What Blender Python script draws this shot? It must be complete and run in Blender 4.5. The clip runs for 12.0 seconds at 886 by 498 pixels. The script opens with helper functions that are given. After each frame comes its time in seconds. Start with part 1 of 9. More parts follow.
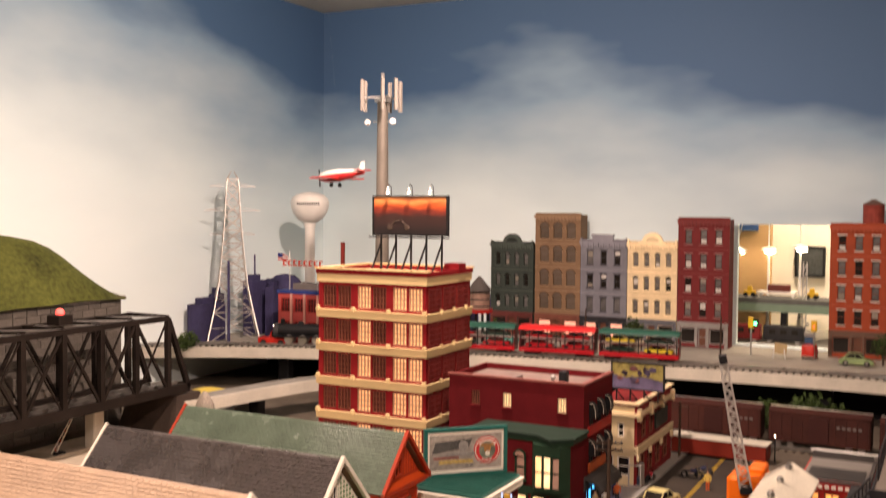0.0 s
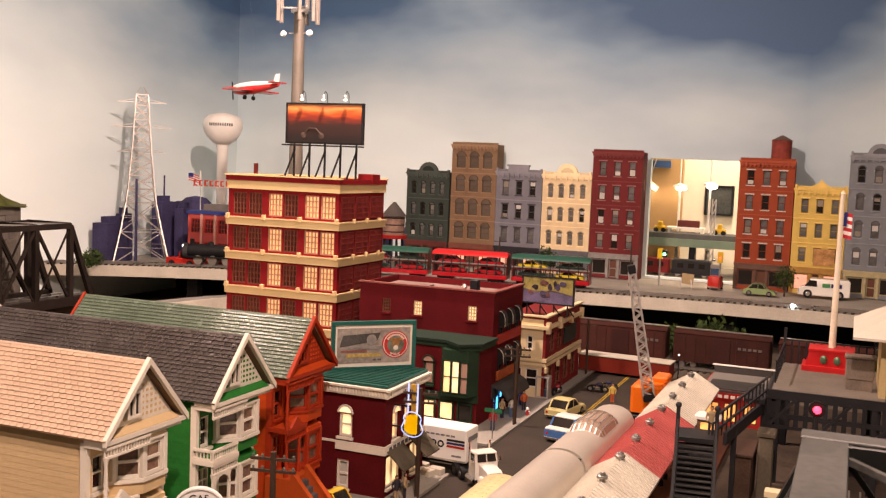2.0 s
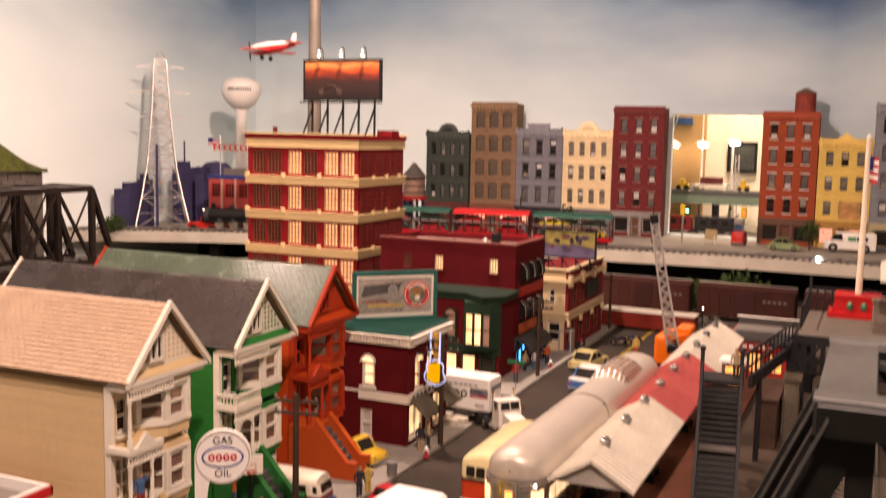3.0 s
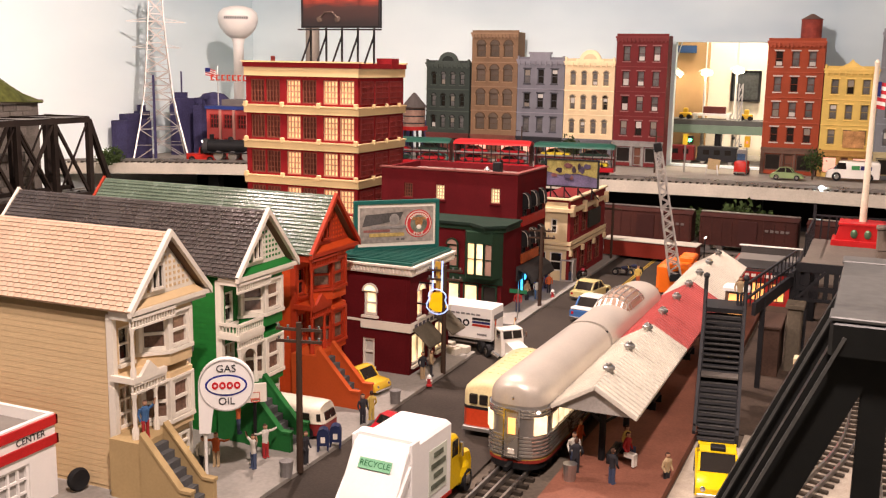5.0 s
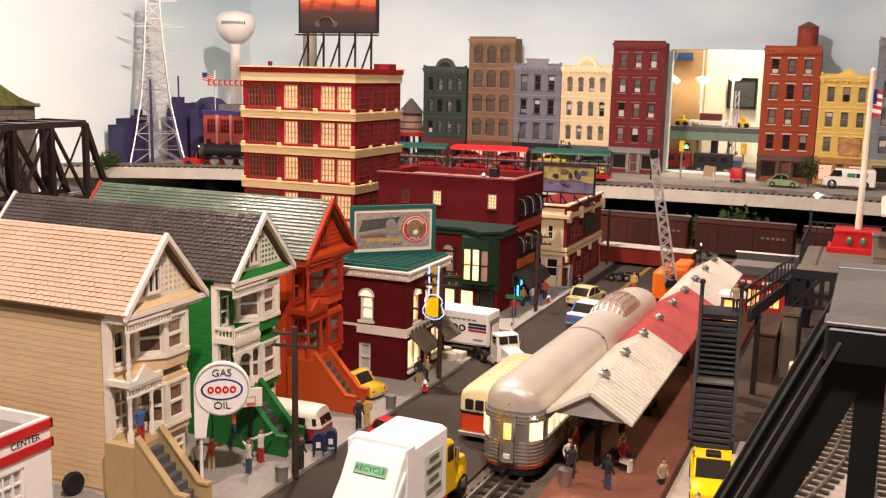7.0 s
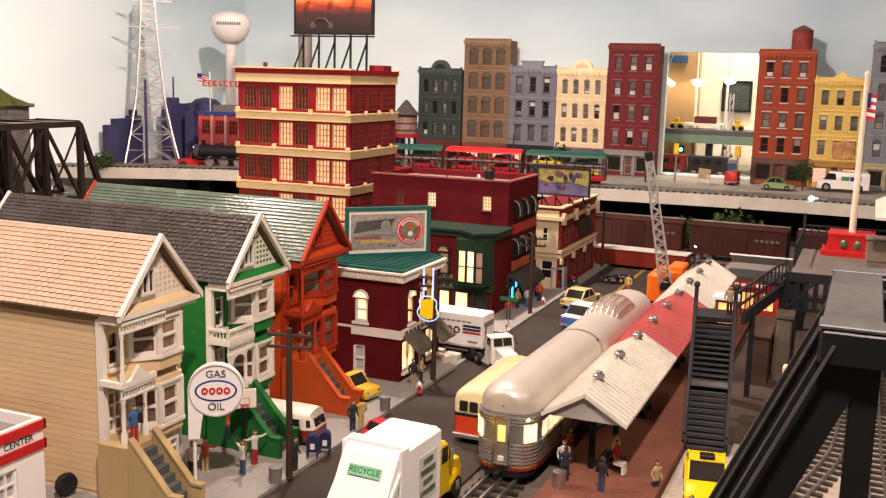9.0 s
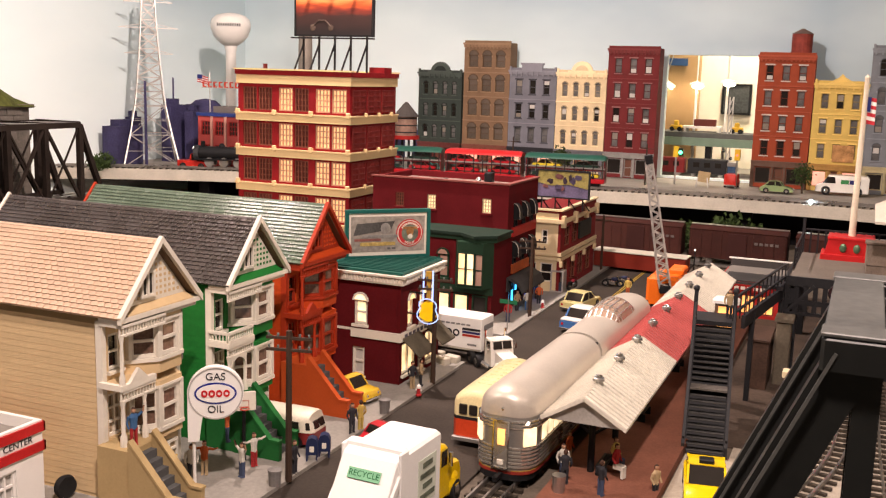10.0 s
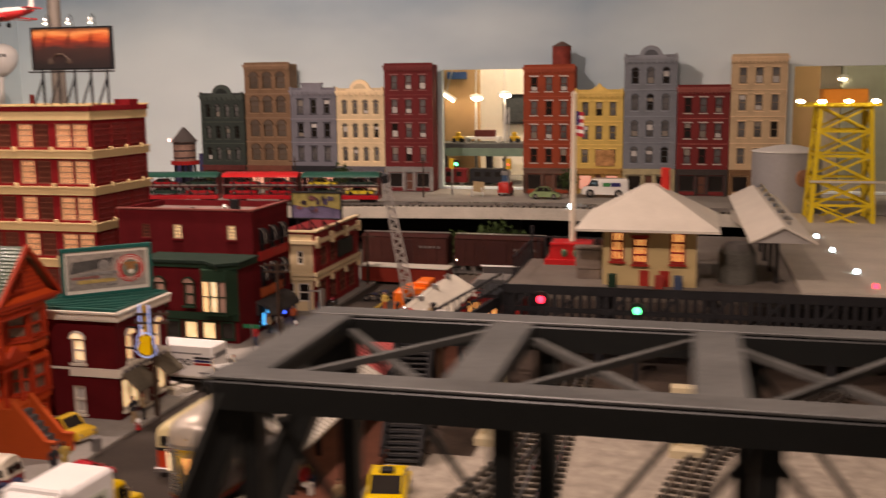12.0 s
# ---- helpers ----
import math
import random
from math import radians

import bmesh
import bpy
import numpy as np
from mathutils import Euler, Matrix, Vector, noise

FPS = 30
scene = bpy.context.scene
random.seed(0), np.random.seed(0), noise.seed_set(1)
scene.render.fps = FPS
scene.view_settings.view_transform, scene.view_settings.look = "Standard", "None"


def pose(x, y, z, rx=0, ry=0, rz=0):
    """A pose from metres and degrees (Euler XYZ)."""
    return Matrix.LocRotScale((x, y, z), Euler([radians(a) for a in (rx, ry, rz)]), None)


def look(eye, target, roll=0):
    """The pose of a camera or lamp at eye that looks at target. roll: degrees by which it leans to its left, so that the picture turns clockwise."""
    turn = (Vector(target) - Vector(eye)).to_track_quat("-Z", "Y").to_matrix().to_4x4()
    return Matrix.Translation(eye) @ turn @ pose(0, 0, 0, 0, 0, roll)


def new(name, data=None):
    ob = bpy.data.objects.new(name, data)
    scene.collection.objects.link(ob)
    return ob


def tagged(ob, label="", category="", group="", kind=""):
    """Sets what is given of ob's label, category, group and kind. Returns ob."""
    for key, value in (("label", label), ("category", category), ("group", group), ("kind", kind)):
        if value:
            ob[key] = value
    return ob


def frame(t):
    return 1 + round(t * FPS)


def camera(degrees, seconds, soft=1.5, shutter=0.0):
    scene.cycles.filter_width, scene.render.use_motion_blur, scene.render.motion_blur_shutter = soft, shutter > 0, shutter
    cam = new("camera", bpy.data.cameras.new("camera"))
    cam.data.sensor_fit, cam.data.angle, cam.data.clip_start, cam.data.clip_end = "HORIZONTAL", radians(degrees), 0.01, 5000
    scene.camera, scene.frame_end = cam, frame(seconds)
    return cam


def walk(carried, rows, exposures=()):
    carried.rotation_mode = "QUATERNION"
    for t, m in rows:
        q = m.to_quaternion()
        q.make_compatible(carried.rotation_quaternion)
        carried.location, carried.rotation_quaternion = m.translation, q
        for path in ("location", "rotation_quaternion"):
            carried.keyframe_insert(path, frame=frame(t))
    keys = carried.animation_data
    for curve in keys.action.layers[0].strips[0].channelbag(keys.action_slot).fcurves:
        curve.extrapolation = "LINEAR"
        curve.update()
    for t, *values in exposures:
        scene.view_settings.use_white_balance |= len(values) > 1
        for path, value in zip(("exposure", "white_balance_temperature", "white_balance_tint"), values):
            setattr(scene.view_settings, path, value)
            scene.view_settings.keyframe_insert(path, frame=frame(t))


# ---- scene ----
cam = camera(47.8, 12.0, soft=1.25, shutter=0.9)
PATH = [
    (-0.1, (0.0049, 0.0411, 0.5810), (-0.4505, 0.9300, 0.5500), 0.70),
    (0, (0.0079, 0.0418, 0.5787), (-0.4481, 0.9309, 0.5385), 0.42),
    (0.5, (0.0229, 0.0451, 0.5655), (-0.4382, 0.9302, 0.5020), -0.70),
    (1, (0.0283, 0.0454, 0.5327), (-0.4057, 0.9425, 0.4500), 0.28),
    (1.5, (0.0186, 0.0543, 0.5099), (-0.3823, 0.9648, 0.4089), 1.49),
    (2, (0.0108, 0.0584, 0.4843), (-0.3680, 0.9801, 0.4008), 2.25),
    (2.5, (0.0089, 0.0576, 0.4691), (-0.3886, 0.9719, 0.3925), 2.17),
    (3, (0.0113, 0.0653, 0.4500), (-0.3856, 0.9762, 0.3371), 1.20),
    (3.5, (0.0071, 0.0716, 0.4437), (-0.3852, 0.9788, 0.2916), 0.95),
    (5.5, (0.0041, 0.0742, 0.4421), (-0.3882, 0.9763, 0.2624), 1.02),
    (6, (0.0066, 0.0738, 0.4429), (-0.3860, 0.9766, 0.2670), 1.08),
    (6.5, (0.0047, 0.0737, 0.4423), (-0.3853, 0.9779, 0.2682), 1.13),
    (7, (0.0045, 0.0731, 0.4414), (-0.3843, 0.9780, 0.2682), 1.24),
    (9, (0.0042, 0.0732, 0.4414), (-0.3798, 0.9805, 0.2700), 1.49),
    (9.5, (0.0042, 0.0723, 0.4427), (-0.3794, 0.9801, 0.2731), 1.55),
    (10, (0.0027, 0.0730, 0.4433), (-0.3804, 0.9809, 0.2733), 1.70),
    (10.5, (0.0146, 0.0712, 0.4499), (-0.3678, 0.9786, 0.2754), 1.93),
    (11, (0.0386, 0.0682, 0.4572), (-0.3168, 0.9886, 0.2942), 1.88),
    (11.5, (0.0812, 0.0669, 0.4798), (-0.1849, 1.0155, 0.3275), 1.05),
    (11.8, (0.1591, 0.0839, 0.4716), (-0.0866, 1.0409, 0.3174), -0.56),
    (12, (0.2027, 0.0919, 0.4741), (-0.0379, 1.0494, 0.3152), -0.58),
    (12.2, (0.2463, 0.0999, 0.4766), (0.0108, 1.0579, 0.3130), -0.60),
]
walk(cam, [(t, look(eye, target, roll)) for t, eye, target, roll in PATH],
     exposures=[(0, 0.10, 7050, 22), (1.0, 0.08, 7200, 26), (2.5, 0.13, 7300, 28), (3.0, 0.13, 7400, 30), (3.45, 0.47, 6850, 24), (3.8, 0.48, 6600, 22), (5.5, 0.42, 6400, 20), (10.0, 0.35, 6400, 18), (11.0, 0.31, 6500, 18), (11.5, -0.10, 6700, 21), (12.0, -0.46, 6900, 24)])

# ---- light ----
world = bpy.data.worlds.new("world")
world.use_nodes = True
world.node_tree.nodes["Background"].inputs[0].default_value = (0.9, 0.85, 0.8, 1)
world.node_tree.nodes["Background"].inputs[1].default_value = 0.003
scene.world = world


def lamp(name, m, size, watts, colour, kind="AREA"):
    data = bpy.data.lights.new(name, kind)
    data.energy, data.color = watts, colour
    if kind == "AREA":
        data.shape, data.size = "DISK", size
    else:
        data.shadow_soft_size = size
    ob = new(name, data)
    ob.matrix_basis = m
    return ob


WARM = (1.0, 0.82, 0.70)
# all of these lamps are out of view
lamp("ceiling_spot_light", look((-0.83, 1.70, 1.30), (-1.3, 2.2, 0.2)), 0.05, 32, WARM)
# added fill for the east side
lamp("ceiling_spot_light", look((0.9, 1.1, 1.30), (0.3, 2.2, 0.1)), 0.06, 4.5, WARM)
lamp("ceiling_spot_light", look((0.0, 0.27, 1.30), (-0.50, 1.0, 0.0)), 0.08, 22, WARM)
# added fill for the house roofs and side walls
lamp("ceiling_spot_light", look((-1.50, 0.45, 1.30), (-0.90, 1.0, 0.1)), 0.07, 13, WARM)
# added only to put a gloss on the roof shingles
lamp("ceiling_spot_light", look((-1.47, 1.50, 1.30), (-0.85, 1.25, 0.1)), 0.09, 3, WARM)

# ---- materials ----
MATS = {}


def mat(name, colour, rough=0.6, metal=0.0, var=0.12, scale=60.0, bump=0.0, spec=0.18, coat=0.0, emit=0.0, emit_colour=None):
    """A painted, moulded or metal surface with two scales of tone and a fine relief."""
    if name in MATS:
        return MATS[name]
    m = bpy.data.materials.new(name)
    m.use_nodes = True
    nt = m.node_tree
    b = nt.nodes["Principled BSDF"]
    b.inputs["Roughness"].default_value = rough
    b.inputs["Metallic"].default_value = metal
    b.inputs["Specular IOR Level"].default_value = spec
    b.inputs["Coat Weight"].default_value = coat
    tc = nt.nodes.new("ShaderNodeTexCoord")
    mp = nt.nodes.new("ShaderNodeMapping")
    nt.links.new(tc.outputs["Object"], mp.inputs[0])
    big = nt.nodes.new("ShaderNodeTexNoise")
    big.inputs["Scale"].default_value, big.inputs["Detail"].default_value = scale * 0.4, 5
    fine = nt.nodes.new("ShaderNodeTexNoise")
    fine.inputs["Scale"].default_value, fine.inputs["Detail"].default_value = scale * 6, 3
    nt.links.new(mp.outputs[0], big.inputs["Vector"])
    nt.links.new(mp.outputs[0], fine.inputs["Vector"])
    mixv = nt.nodes.new("ShaderNodeMath")
    mixv.operation = "MULTIPLY_ADD"
    mixv.inputs[1].default_value = 0.6
    nt.links.new(big.outputs[0], mixv.inputs[0])
    sc = nt.nodes.new("ShaderNodeMath")
    sc.operation = "MULTIPLY"
    sc.inputs[1].default_value = 0.4
    nt.links.new(fine.outputs[0], sc.inputs[0])
    nt.links.new(sc.outputs[0], mixv.inputs[2])
    info = nt.nodes.new("ShaderNodeObjectInfo")
    rnd = nt.nodes.new("ShaderNodeMath")
    rnd.operation = "MULTIPLY_ADD"
    rnd.inputs[1].default_value, rnd.inputs[2].default_value = 0.16, -0.08
    nt.links.new(info.outputs["Random"], rnd.inputs[0])
    addr = nt.nodes.new("ShaderNodeMath")
    nt.links.new(mixv.outputs[0], addr.inputs[0])
    nt.links.new(rnd.outputs[0], addr.inputs[1])
    ramp = nt.nodes.new("ShaderNodeValToRGB")
    c = Vector(colour)
    lo, hi = c * (1 - 2.2 * var), c * (1 + 1.4 * var)
    ramp.color_ramp.elements[0].position, ramp.color_ramp.elements[0].color = 0.25, (*[max(0, x) for x in lo], 1)
    ramp.color_ramp.elements[1].position, ramp.color_ramp.elements[1].color = 0.75, (*[min(1, x) for x in hi], 1)
    nt.links.new(addr.outputs[0], ramp.inputs[0])
    nt.links.new(ramp.outputs[0], b.inputs["Base Color"])
    rr = nt.nodes.new("ShaderNodeMapRange")
    rr.inputs[3].default_value, rr.inputs[4].default_value = max(0.02, rough - 0.12), min(1, rough + 0.12)
    nt.links.new(big.outputs[0], rr.inputs[0])
    nt.links.new(rr.outputs[0], b.inputs["Roughness"])
    if bump:
        bp = nt.nodes.new("ShaderNodeBump")
        bp.inputs["Strength"].default_value, bp.inputs["Distance"].default_value = bump, 0.0006
        nt.links.new(fine.outputs[0], bp.inputs["Height"])
        nt.links.new(bp.outputs[0], b.inputs["Normal"])
    if emit:
        b.inputs["Emission Color"].default_value = (*(emit_colour or colour), 1)
        b.inputs["Emission Strength"].default_value = emit
    MATS[name] = m
    return m


def glow(name, colour, strength):
    """A lit lamp, window or sign."""
    if name in MATS:
        return MATS[name]
    m = bpy.data.materials.new(name)
    m.use_nodes = True
    nt = m.node_tree
    b = nt.nodes["Principled BSDF"]
    b.inputs["Base Color"].default_value = (*colour, 1)
    n = nt.nodes.new("ShaderNodeTexNoise")
    n.inputs["Scale"].default_value = 60
    tc = nt.nodes.new("ShaderNodeTexCoord")
    nt.links.new(tc.outputs["Object"], n.inputs["Vector"])
    r = nt.nodes.new("ShaderNodeMapRange")
    r.inputs[1].default_value, r.inputs[2].default_value = 0.3, 0.7
    r.inputs[3].default_value, r.inputs[4].default_value = strength * 0.55, strength * 1.25
    nt.links.new(n.outputs[0], r.inputs[0])
    nt.links.new(r.outputs[0], b.inputs["Emission Strength"])
    b.inputs["Emission Color"].default_value = (*colour, 1)
    MATS[name] = m
    return m


def glass(name, tint=(0.75, 0.8, 0.8), rough=0.05):
    if name in MATS:
        return MATS[name]
    m = bpy.data.materials.new(name)
    m.use_nodes = True
    b = m.node_tree.nodes["Principled BSDF"]
    b.inputs["Base Color"].default_value = (*tint, 1)
    b.inputs["Roughness"].default_value = rough
    b.inputs["Transmission Weight"].default_value = 1.0
    b.inputs["IOR"].default_value = 1.1
    MATS[name] = m
    return m


def sky_paint(name):
    """The painted sky of the walls: cloudy white low down, blue-grey above."""
    m = bpy.data.materials.new(name)
    m.use_nodes = True
    nt = m.node_tree
    b = nt.nodes["Principled BSDF"]
    b.inputs["Roughness"].default_value = 0.7
    geo = nt.nodes.new("ShaderNodeNewGeometry")
    sep = nt.nodes.new("ShaderNodeSeparateXYZ")
    nt.links.new(geo.outputs["Position"], sep.inputs[0])
    mp = nt.nodes.new("ShaderNodeMapping")
    mp.inputs["Scale"].default_value = (0.9, 0.9, 2.2)
    nt.links.new(geo.outputs["Position"], mp.inputs[0])
    n = nt.nodes.new("ShaderNodeTexNoise")
    n.inputs["Scale"].default_value, n.inputs["Detail"].default_value, n.inputs["Roughness"].default_value = 1.25, 4, 0.5
    nt.links.new(mp.outputs[0], n.inputs["Vector"])
    a = nt.nodes.new("ShaderNodeMath")
    a.operation = "MULTIPLY_ADD"
    a.inputs[1].default_value = 0.46
    nt.links.new(n.outputs[0], a.inputs[0])
    z = nt.nodes.new("ShaderNodeMapRange")
    z.inputs[1].default_value, z.inputs[2].default_value = 0.0, 1.50
    nt.links.new(sep.outputs["Z"], z.inputs[0])
    # the clouds sit low on the west wall and thin out to the east
    lean = nt.nodes.new("ShaderNodeMapRange")
    lean.inputs[1].default_value, lean.inputs[2].default_value = -1.4, 0.0
    lean.inputs[3].default_value, lean.inputs[4].default_value = 0.0, 0.20
    nt.links.new(sep.outputs["X"], lean.inputs[0])
    west = nt.nodes.new("ShaderNodeMapRange")
    west.inputs[1].default_value, west.inputs[2].default_value = 1.6, 3.0
    west.inputs[3].default_value, west.inputs[4].default_value = -0.16, 0.0
    nt.links.new(sep.outputs["Y"], west.inputs[0])
    # the colour turns a deeper blue towards the corner of the two walls
    way = nt.nodes.new("ShaderNodeMath")
    way.operation = "SUBTRACT"
    nt.links.new(sep.outputs["X"], way.inputs[0])
    nt.links.new(sep.outputs["Y"], way.inputs[1])
    join = nt.nodes.new("ShaderNodeMapRange")
    join.inputs[1].default_value, join.inputs[2].default_value = -5.69, -4.95
    join.inputs[3].default_value, join.inputs[4].default_value = 0.06, 0.0
    nt.links.new(way.outputs[0], join.inputs[0])
    mixed = nt.nodes.new("ShaderNodeMath")
    nt.links.new(west.outputs[0], mixed.inputs[0])
    nt.links.new(join.outputs[0], mixed.inputs[1])
    # paler far end: part cloud paint, part lamp light put into the colour
    east = nt.nodes.new("ShaderNodeMapRange")
    east.inputs[1].default_value, east.inputs[2].default_value = -0.15, 0.42
    east.inputs[3].default_value, east.inputs[4].default_value = 0.0, -0.42
    nt.links.new(sep.outputs["X"], east.inputs[0])
    ends = nt.nodes.new("ShaderNodeMath")
    nt.links.new(lean.outputs[0], ends.inputs[0])
    nt.links.new(east.outputs[0], ends.inputs[1])
    both = nt.nodes.new("ShaderNodeMath")
    nt.links.new(ends.outputs[0], both.inputs[0])
    nt.links.new(mixed.outputs[0], both.inputs[1])
    tilt = nt.nodes.new("ShaderNodeMath")
    nt.links.new(z.outputs[0], tilt.inputs[0])
    nt.links.new(both.outputs[0], tilt.inputs[1])
    nt.links.new(tilt.outputs[0], a.inputs[2])
    r = nt.nodes.new("ShaderNodeValToRGB")
    e = r.color_ramp.elements
    e[0].position, e[0].color = 0.26, (0.82, 0.91, 0.90, 1)
    e[1].position, e[1].color = 1.0, (0.055, 0.13, 0.25, 1)
    pale = e.new(0.44)
    pale.color = (0.745, 0.85, 0.855, 1)
    low = e.new(0.60)
    low.color = (0.64, 0.76, 0.78, 1)
    mid = e.new(0.76)
    mid.color = (0.46, 0.58, 0.63, 1)
    high = e.new(0.91)
    high.color = (0.22, 0.345, 0.46, 1)
    nt.links.new(a.outputs[0], r.inputs[0])
    nt.links.new(r.outputs[0], b.inputs["Base Color"])
    return m


# ---- mesh helpers ----
class G:
    """Gathers vertices and faces for one mesh."""

    def __init__(self):
        self.v, self.f, self.smooth = [], [], False

    def add(self, vs, fs):
        k = len(self.v)
        self.v += [tuple(p) for p in vs]
        self.f += [tuple(i + k for i in f) for f in fs]
        return self

    def box(self, x0, x1, y0, y1, z0, z1):
        vs = [(x, y, z) for z in (z0, z1) for y in (y0, y1) for x in (x0, x1)]
        return self.add(vs, [(0, 2, 3, 1), (4, 5, 7, 6), (0, 1, 5, 4), (2, 6, 7, 3), (0, 4, 6, 2), (1, 3, 7, 5)])

    def bbox(self, x0, x1, y0, y1, z0, z1, c):
        """A box whose upright and top edges are cut off by c."""
        return self.prism([(x0 + c, y0), (x1 - c, y0), (x1, y0 + c), (x1, y1 - c), (x1 - c, y1), (x0 + c, y1), (x0, y1 - c), (x0, y0 + c)],
                          z0, z1, top=c)

    def prism(self, poly, a, b, axis="z", top=0.0):
        """A polygon drawn out from a to b along an axis; top: the last ring drawn in by that much."""
        n = len(poly)
        rings = [(a, poly)]
        if top:
            cx, cy = sum(p[0] for p in poly) / n, sum(p[1] for p in poly) / n
            w = max(p[0] for p in poly) - min(p[0] for p in poly)
            h = max(p[1] for p in poly) - min(p[1] for p in poly)
            fx, fy = max(0.05, 1 - 2 * top / w), max(0.05, 1 - 2 * top / h)
            rings += [(b - top, poly), (b, [(cx + (p[0] - cx) * fx, cy + (p[1] - cy) * fy) for p in poly])]
        else:
            rings.append((b, poly))
        vs = []
        for h_, pl in rings:
            for p, q in pl:
                vs.append({"z": (p, q, h_), "y": (p, h_, q), "x": (h_, p, q)}[axis])
        fs = [tuple(range(n))[::-1], tuple(range((len(rings) - 1) * n, len(rings) * n))]
        for k in range(len(rings) - 1):
            for i in range(n):
                j = (i + 1) % n
                fs.append((k * n + i, k * n + j, (k + 1) * n + j, (k + 1) * n + i))
        return self.add(vs, fs)

    def loft(self, rings, closed=True):
        """Skin over rings of equally many points."""
        n = len(rings[0])
        vs = [p for r in rings for p in r]
        fs = []
        for k in range(len(rings) - 1):
            for i in range(n if closed else n - 1):
                j = (i + 1) % n
                fs.append((k * n + i, k * n + j, (k + 1) * n + j, (k + 1) * n + i))
        if closed:
            fs += [tuple(range(n))[::-1], tuple(range((len(rings) - 1) * n, len(rings) * n))]
        return self.add(vs, fs)

    def cyl(self, a, b, r, r2=None, n=10):
        a, b = Vector(a), Vector(b)
        r2 = r if r2 is None else r2
        q = (b - a).to_track_quat("Z", "Y")
        rings = []
        for c, rad in ((a, r), (b, r2)):
            rings.append([c + q @ Vector((rad * math.cos(2 * math.pi * i / n), rad * math.sin(2 * math.pi * i / n), 0)) for i in range(n)])
        return self.loft(rings)

    def bar(self, a, b, w, h=None):
        """A square bar from a to b."""
        a, b = Vector(a), Vector(b)
        h = h or w
        d = (b - a).normalized()
        up = Vector((0, 0, 1)) if abs(d.z) < 0.95 else Vector((0, 1, 0))
        s = d.cross(up).normalized()
        u = s.cross(d).normalized()
        rings = [[c + s * (i * w / 2) + u * (j * h / 2) for i, j in ((-1, -1), (1, -1), (1, 1), (-1, 1))] for c in (a, b)]
        return self.loft(rings)

    def lathe(self, profile, c=(0, 0, 0), n=14):
        c = Vector(c)
        return self.loft([[c + Vector((max(r, 1e-5) * math.cos(2 * math.pi * i / n), max(r, 1e-5) * math.sin(2 * math.pi * i / n), z)) for i in range(n)]
                          for r, z in profile])

    def ball(self, c, r, s=(1, 1, 1), n=10, m=6):
        c = Vector(c)
        rings = []
        for k in range(m + 1):
            a = -math.pi / 2 + math.pi * k / m
            rr = max(math.cos(a), 0.02)
            rings.append([c + Vector((r * s[0] * rr * math.cos(2 * math.pi * i / n), r * s[1] * rr * math.sin(2 * math.pi * i / n), r * s[2] * math.sin(a))) for i in range(n)])
        return self.loft(rings)

    def tube(self, path, r, n=6):
        pts = [Vector(p) for p in path]
        rings = []
        for i, p in enumerate(pts):
            d = (pts[min(i + 1, len(pts) - 1)] - pts[max(i - 1, 0)]).normalized()
            q = d.to_track_quat("Z", "Y")
            rings.append([p + q @ Vector((r * math.cos(2 * math.pi * k / n), r * math.sin(2 * math.pi * k / n), 0)) for k in range(n)])
        return self.loft(rings)

    def wall(self, w, h, holes, t, y=0.0, x0=0.0, z0=0.0):
        """A wall in the xz plane, front at y and t thick, with holes (x0, x1, z0, z1)."""
        r5 = lambda a: round(a, 6)
        xs = sorted({r5(x0), r5(x0 + w), *[r5(a) for o in holes for a in o[:2]]})
        zs = sorted({r5(z0), r5(z0 + h), *[r5(a) for o in holes for a in o[2:]]})

        def full(i, k):
            if not (0 <= i < len(xs) - 1 and 0 <= k < len(zs) - 1):
                return False
            cx, cz = (xs[i] + xs[i + 1]) / 2, (zs[k] + zs[k + 1]) / 2
            return not any(o[0] < cx < o[1] and o[2] < cz < o[3] for o in holes)
        base, index = len(self.v), {}

        def vert(i, j, k):
            if (i, j, k) not in index:
                index[i, j, k] = len(self.v)
                self.v.append((xs[i], y + t * j, zs[k]))
            return index[i, j, k]
        for i in range(len(xs) - 1):
            for k in range(len(zs) - 1):
                if not full(i, k):
                    continue
                q = lambda a, b, c, d: self.f.append(tuple(vert(*p) for p in (a, b, c, d)))
                q((i, 0, k), (i + 1, 0, k), (i + 1, 0, k + 1), (i, 0, k + 1))
                q((i, 1, k), (i, 1, k + 1), (i + 1, 1, k + 1), (i + 1, 1, k))
                if not full(i - 1, k):
                    q((i, 0, k), (i, 0, k + 1), (i, 1, k + 1), (i, 1, k))
                if not full(i + 1, k):
                    q((i + 1, 0, k), (i + 1, 1, k), (i + 1, 1, k + 1), (i + 1, 0, k + 1))
                if not full(i, k - 1):
                    q((i, 0, k), (i, 1, k), (i + 1, 1, k), (i + 1, 0, k))
                if not full(i, k + 1):
                    q((i, 0, k + 1), (i + 1, 0, k + 1), (i + 1, 1, k + 1), (i, 1, k + 1))
        return self

    def ring(self, x0, x1, z0, z1, t, y0, y1):
        """A rectangular frame of bar width t in the xz plane."""
        return self.wall(x1 - x0, z1 - z0, [(x0 + t, x1 - t, z0 + t, z1 - t)], y1 - y0, y0, x0, z0)

    def turned(self, m):
        self.v = [tuple(m @ Vector(p)) for p in self.v]
        return self

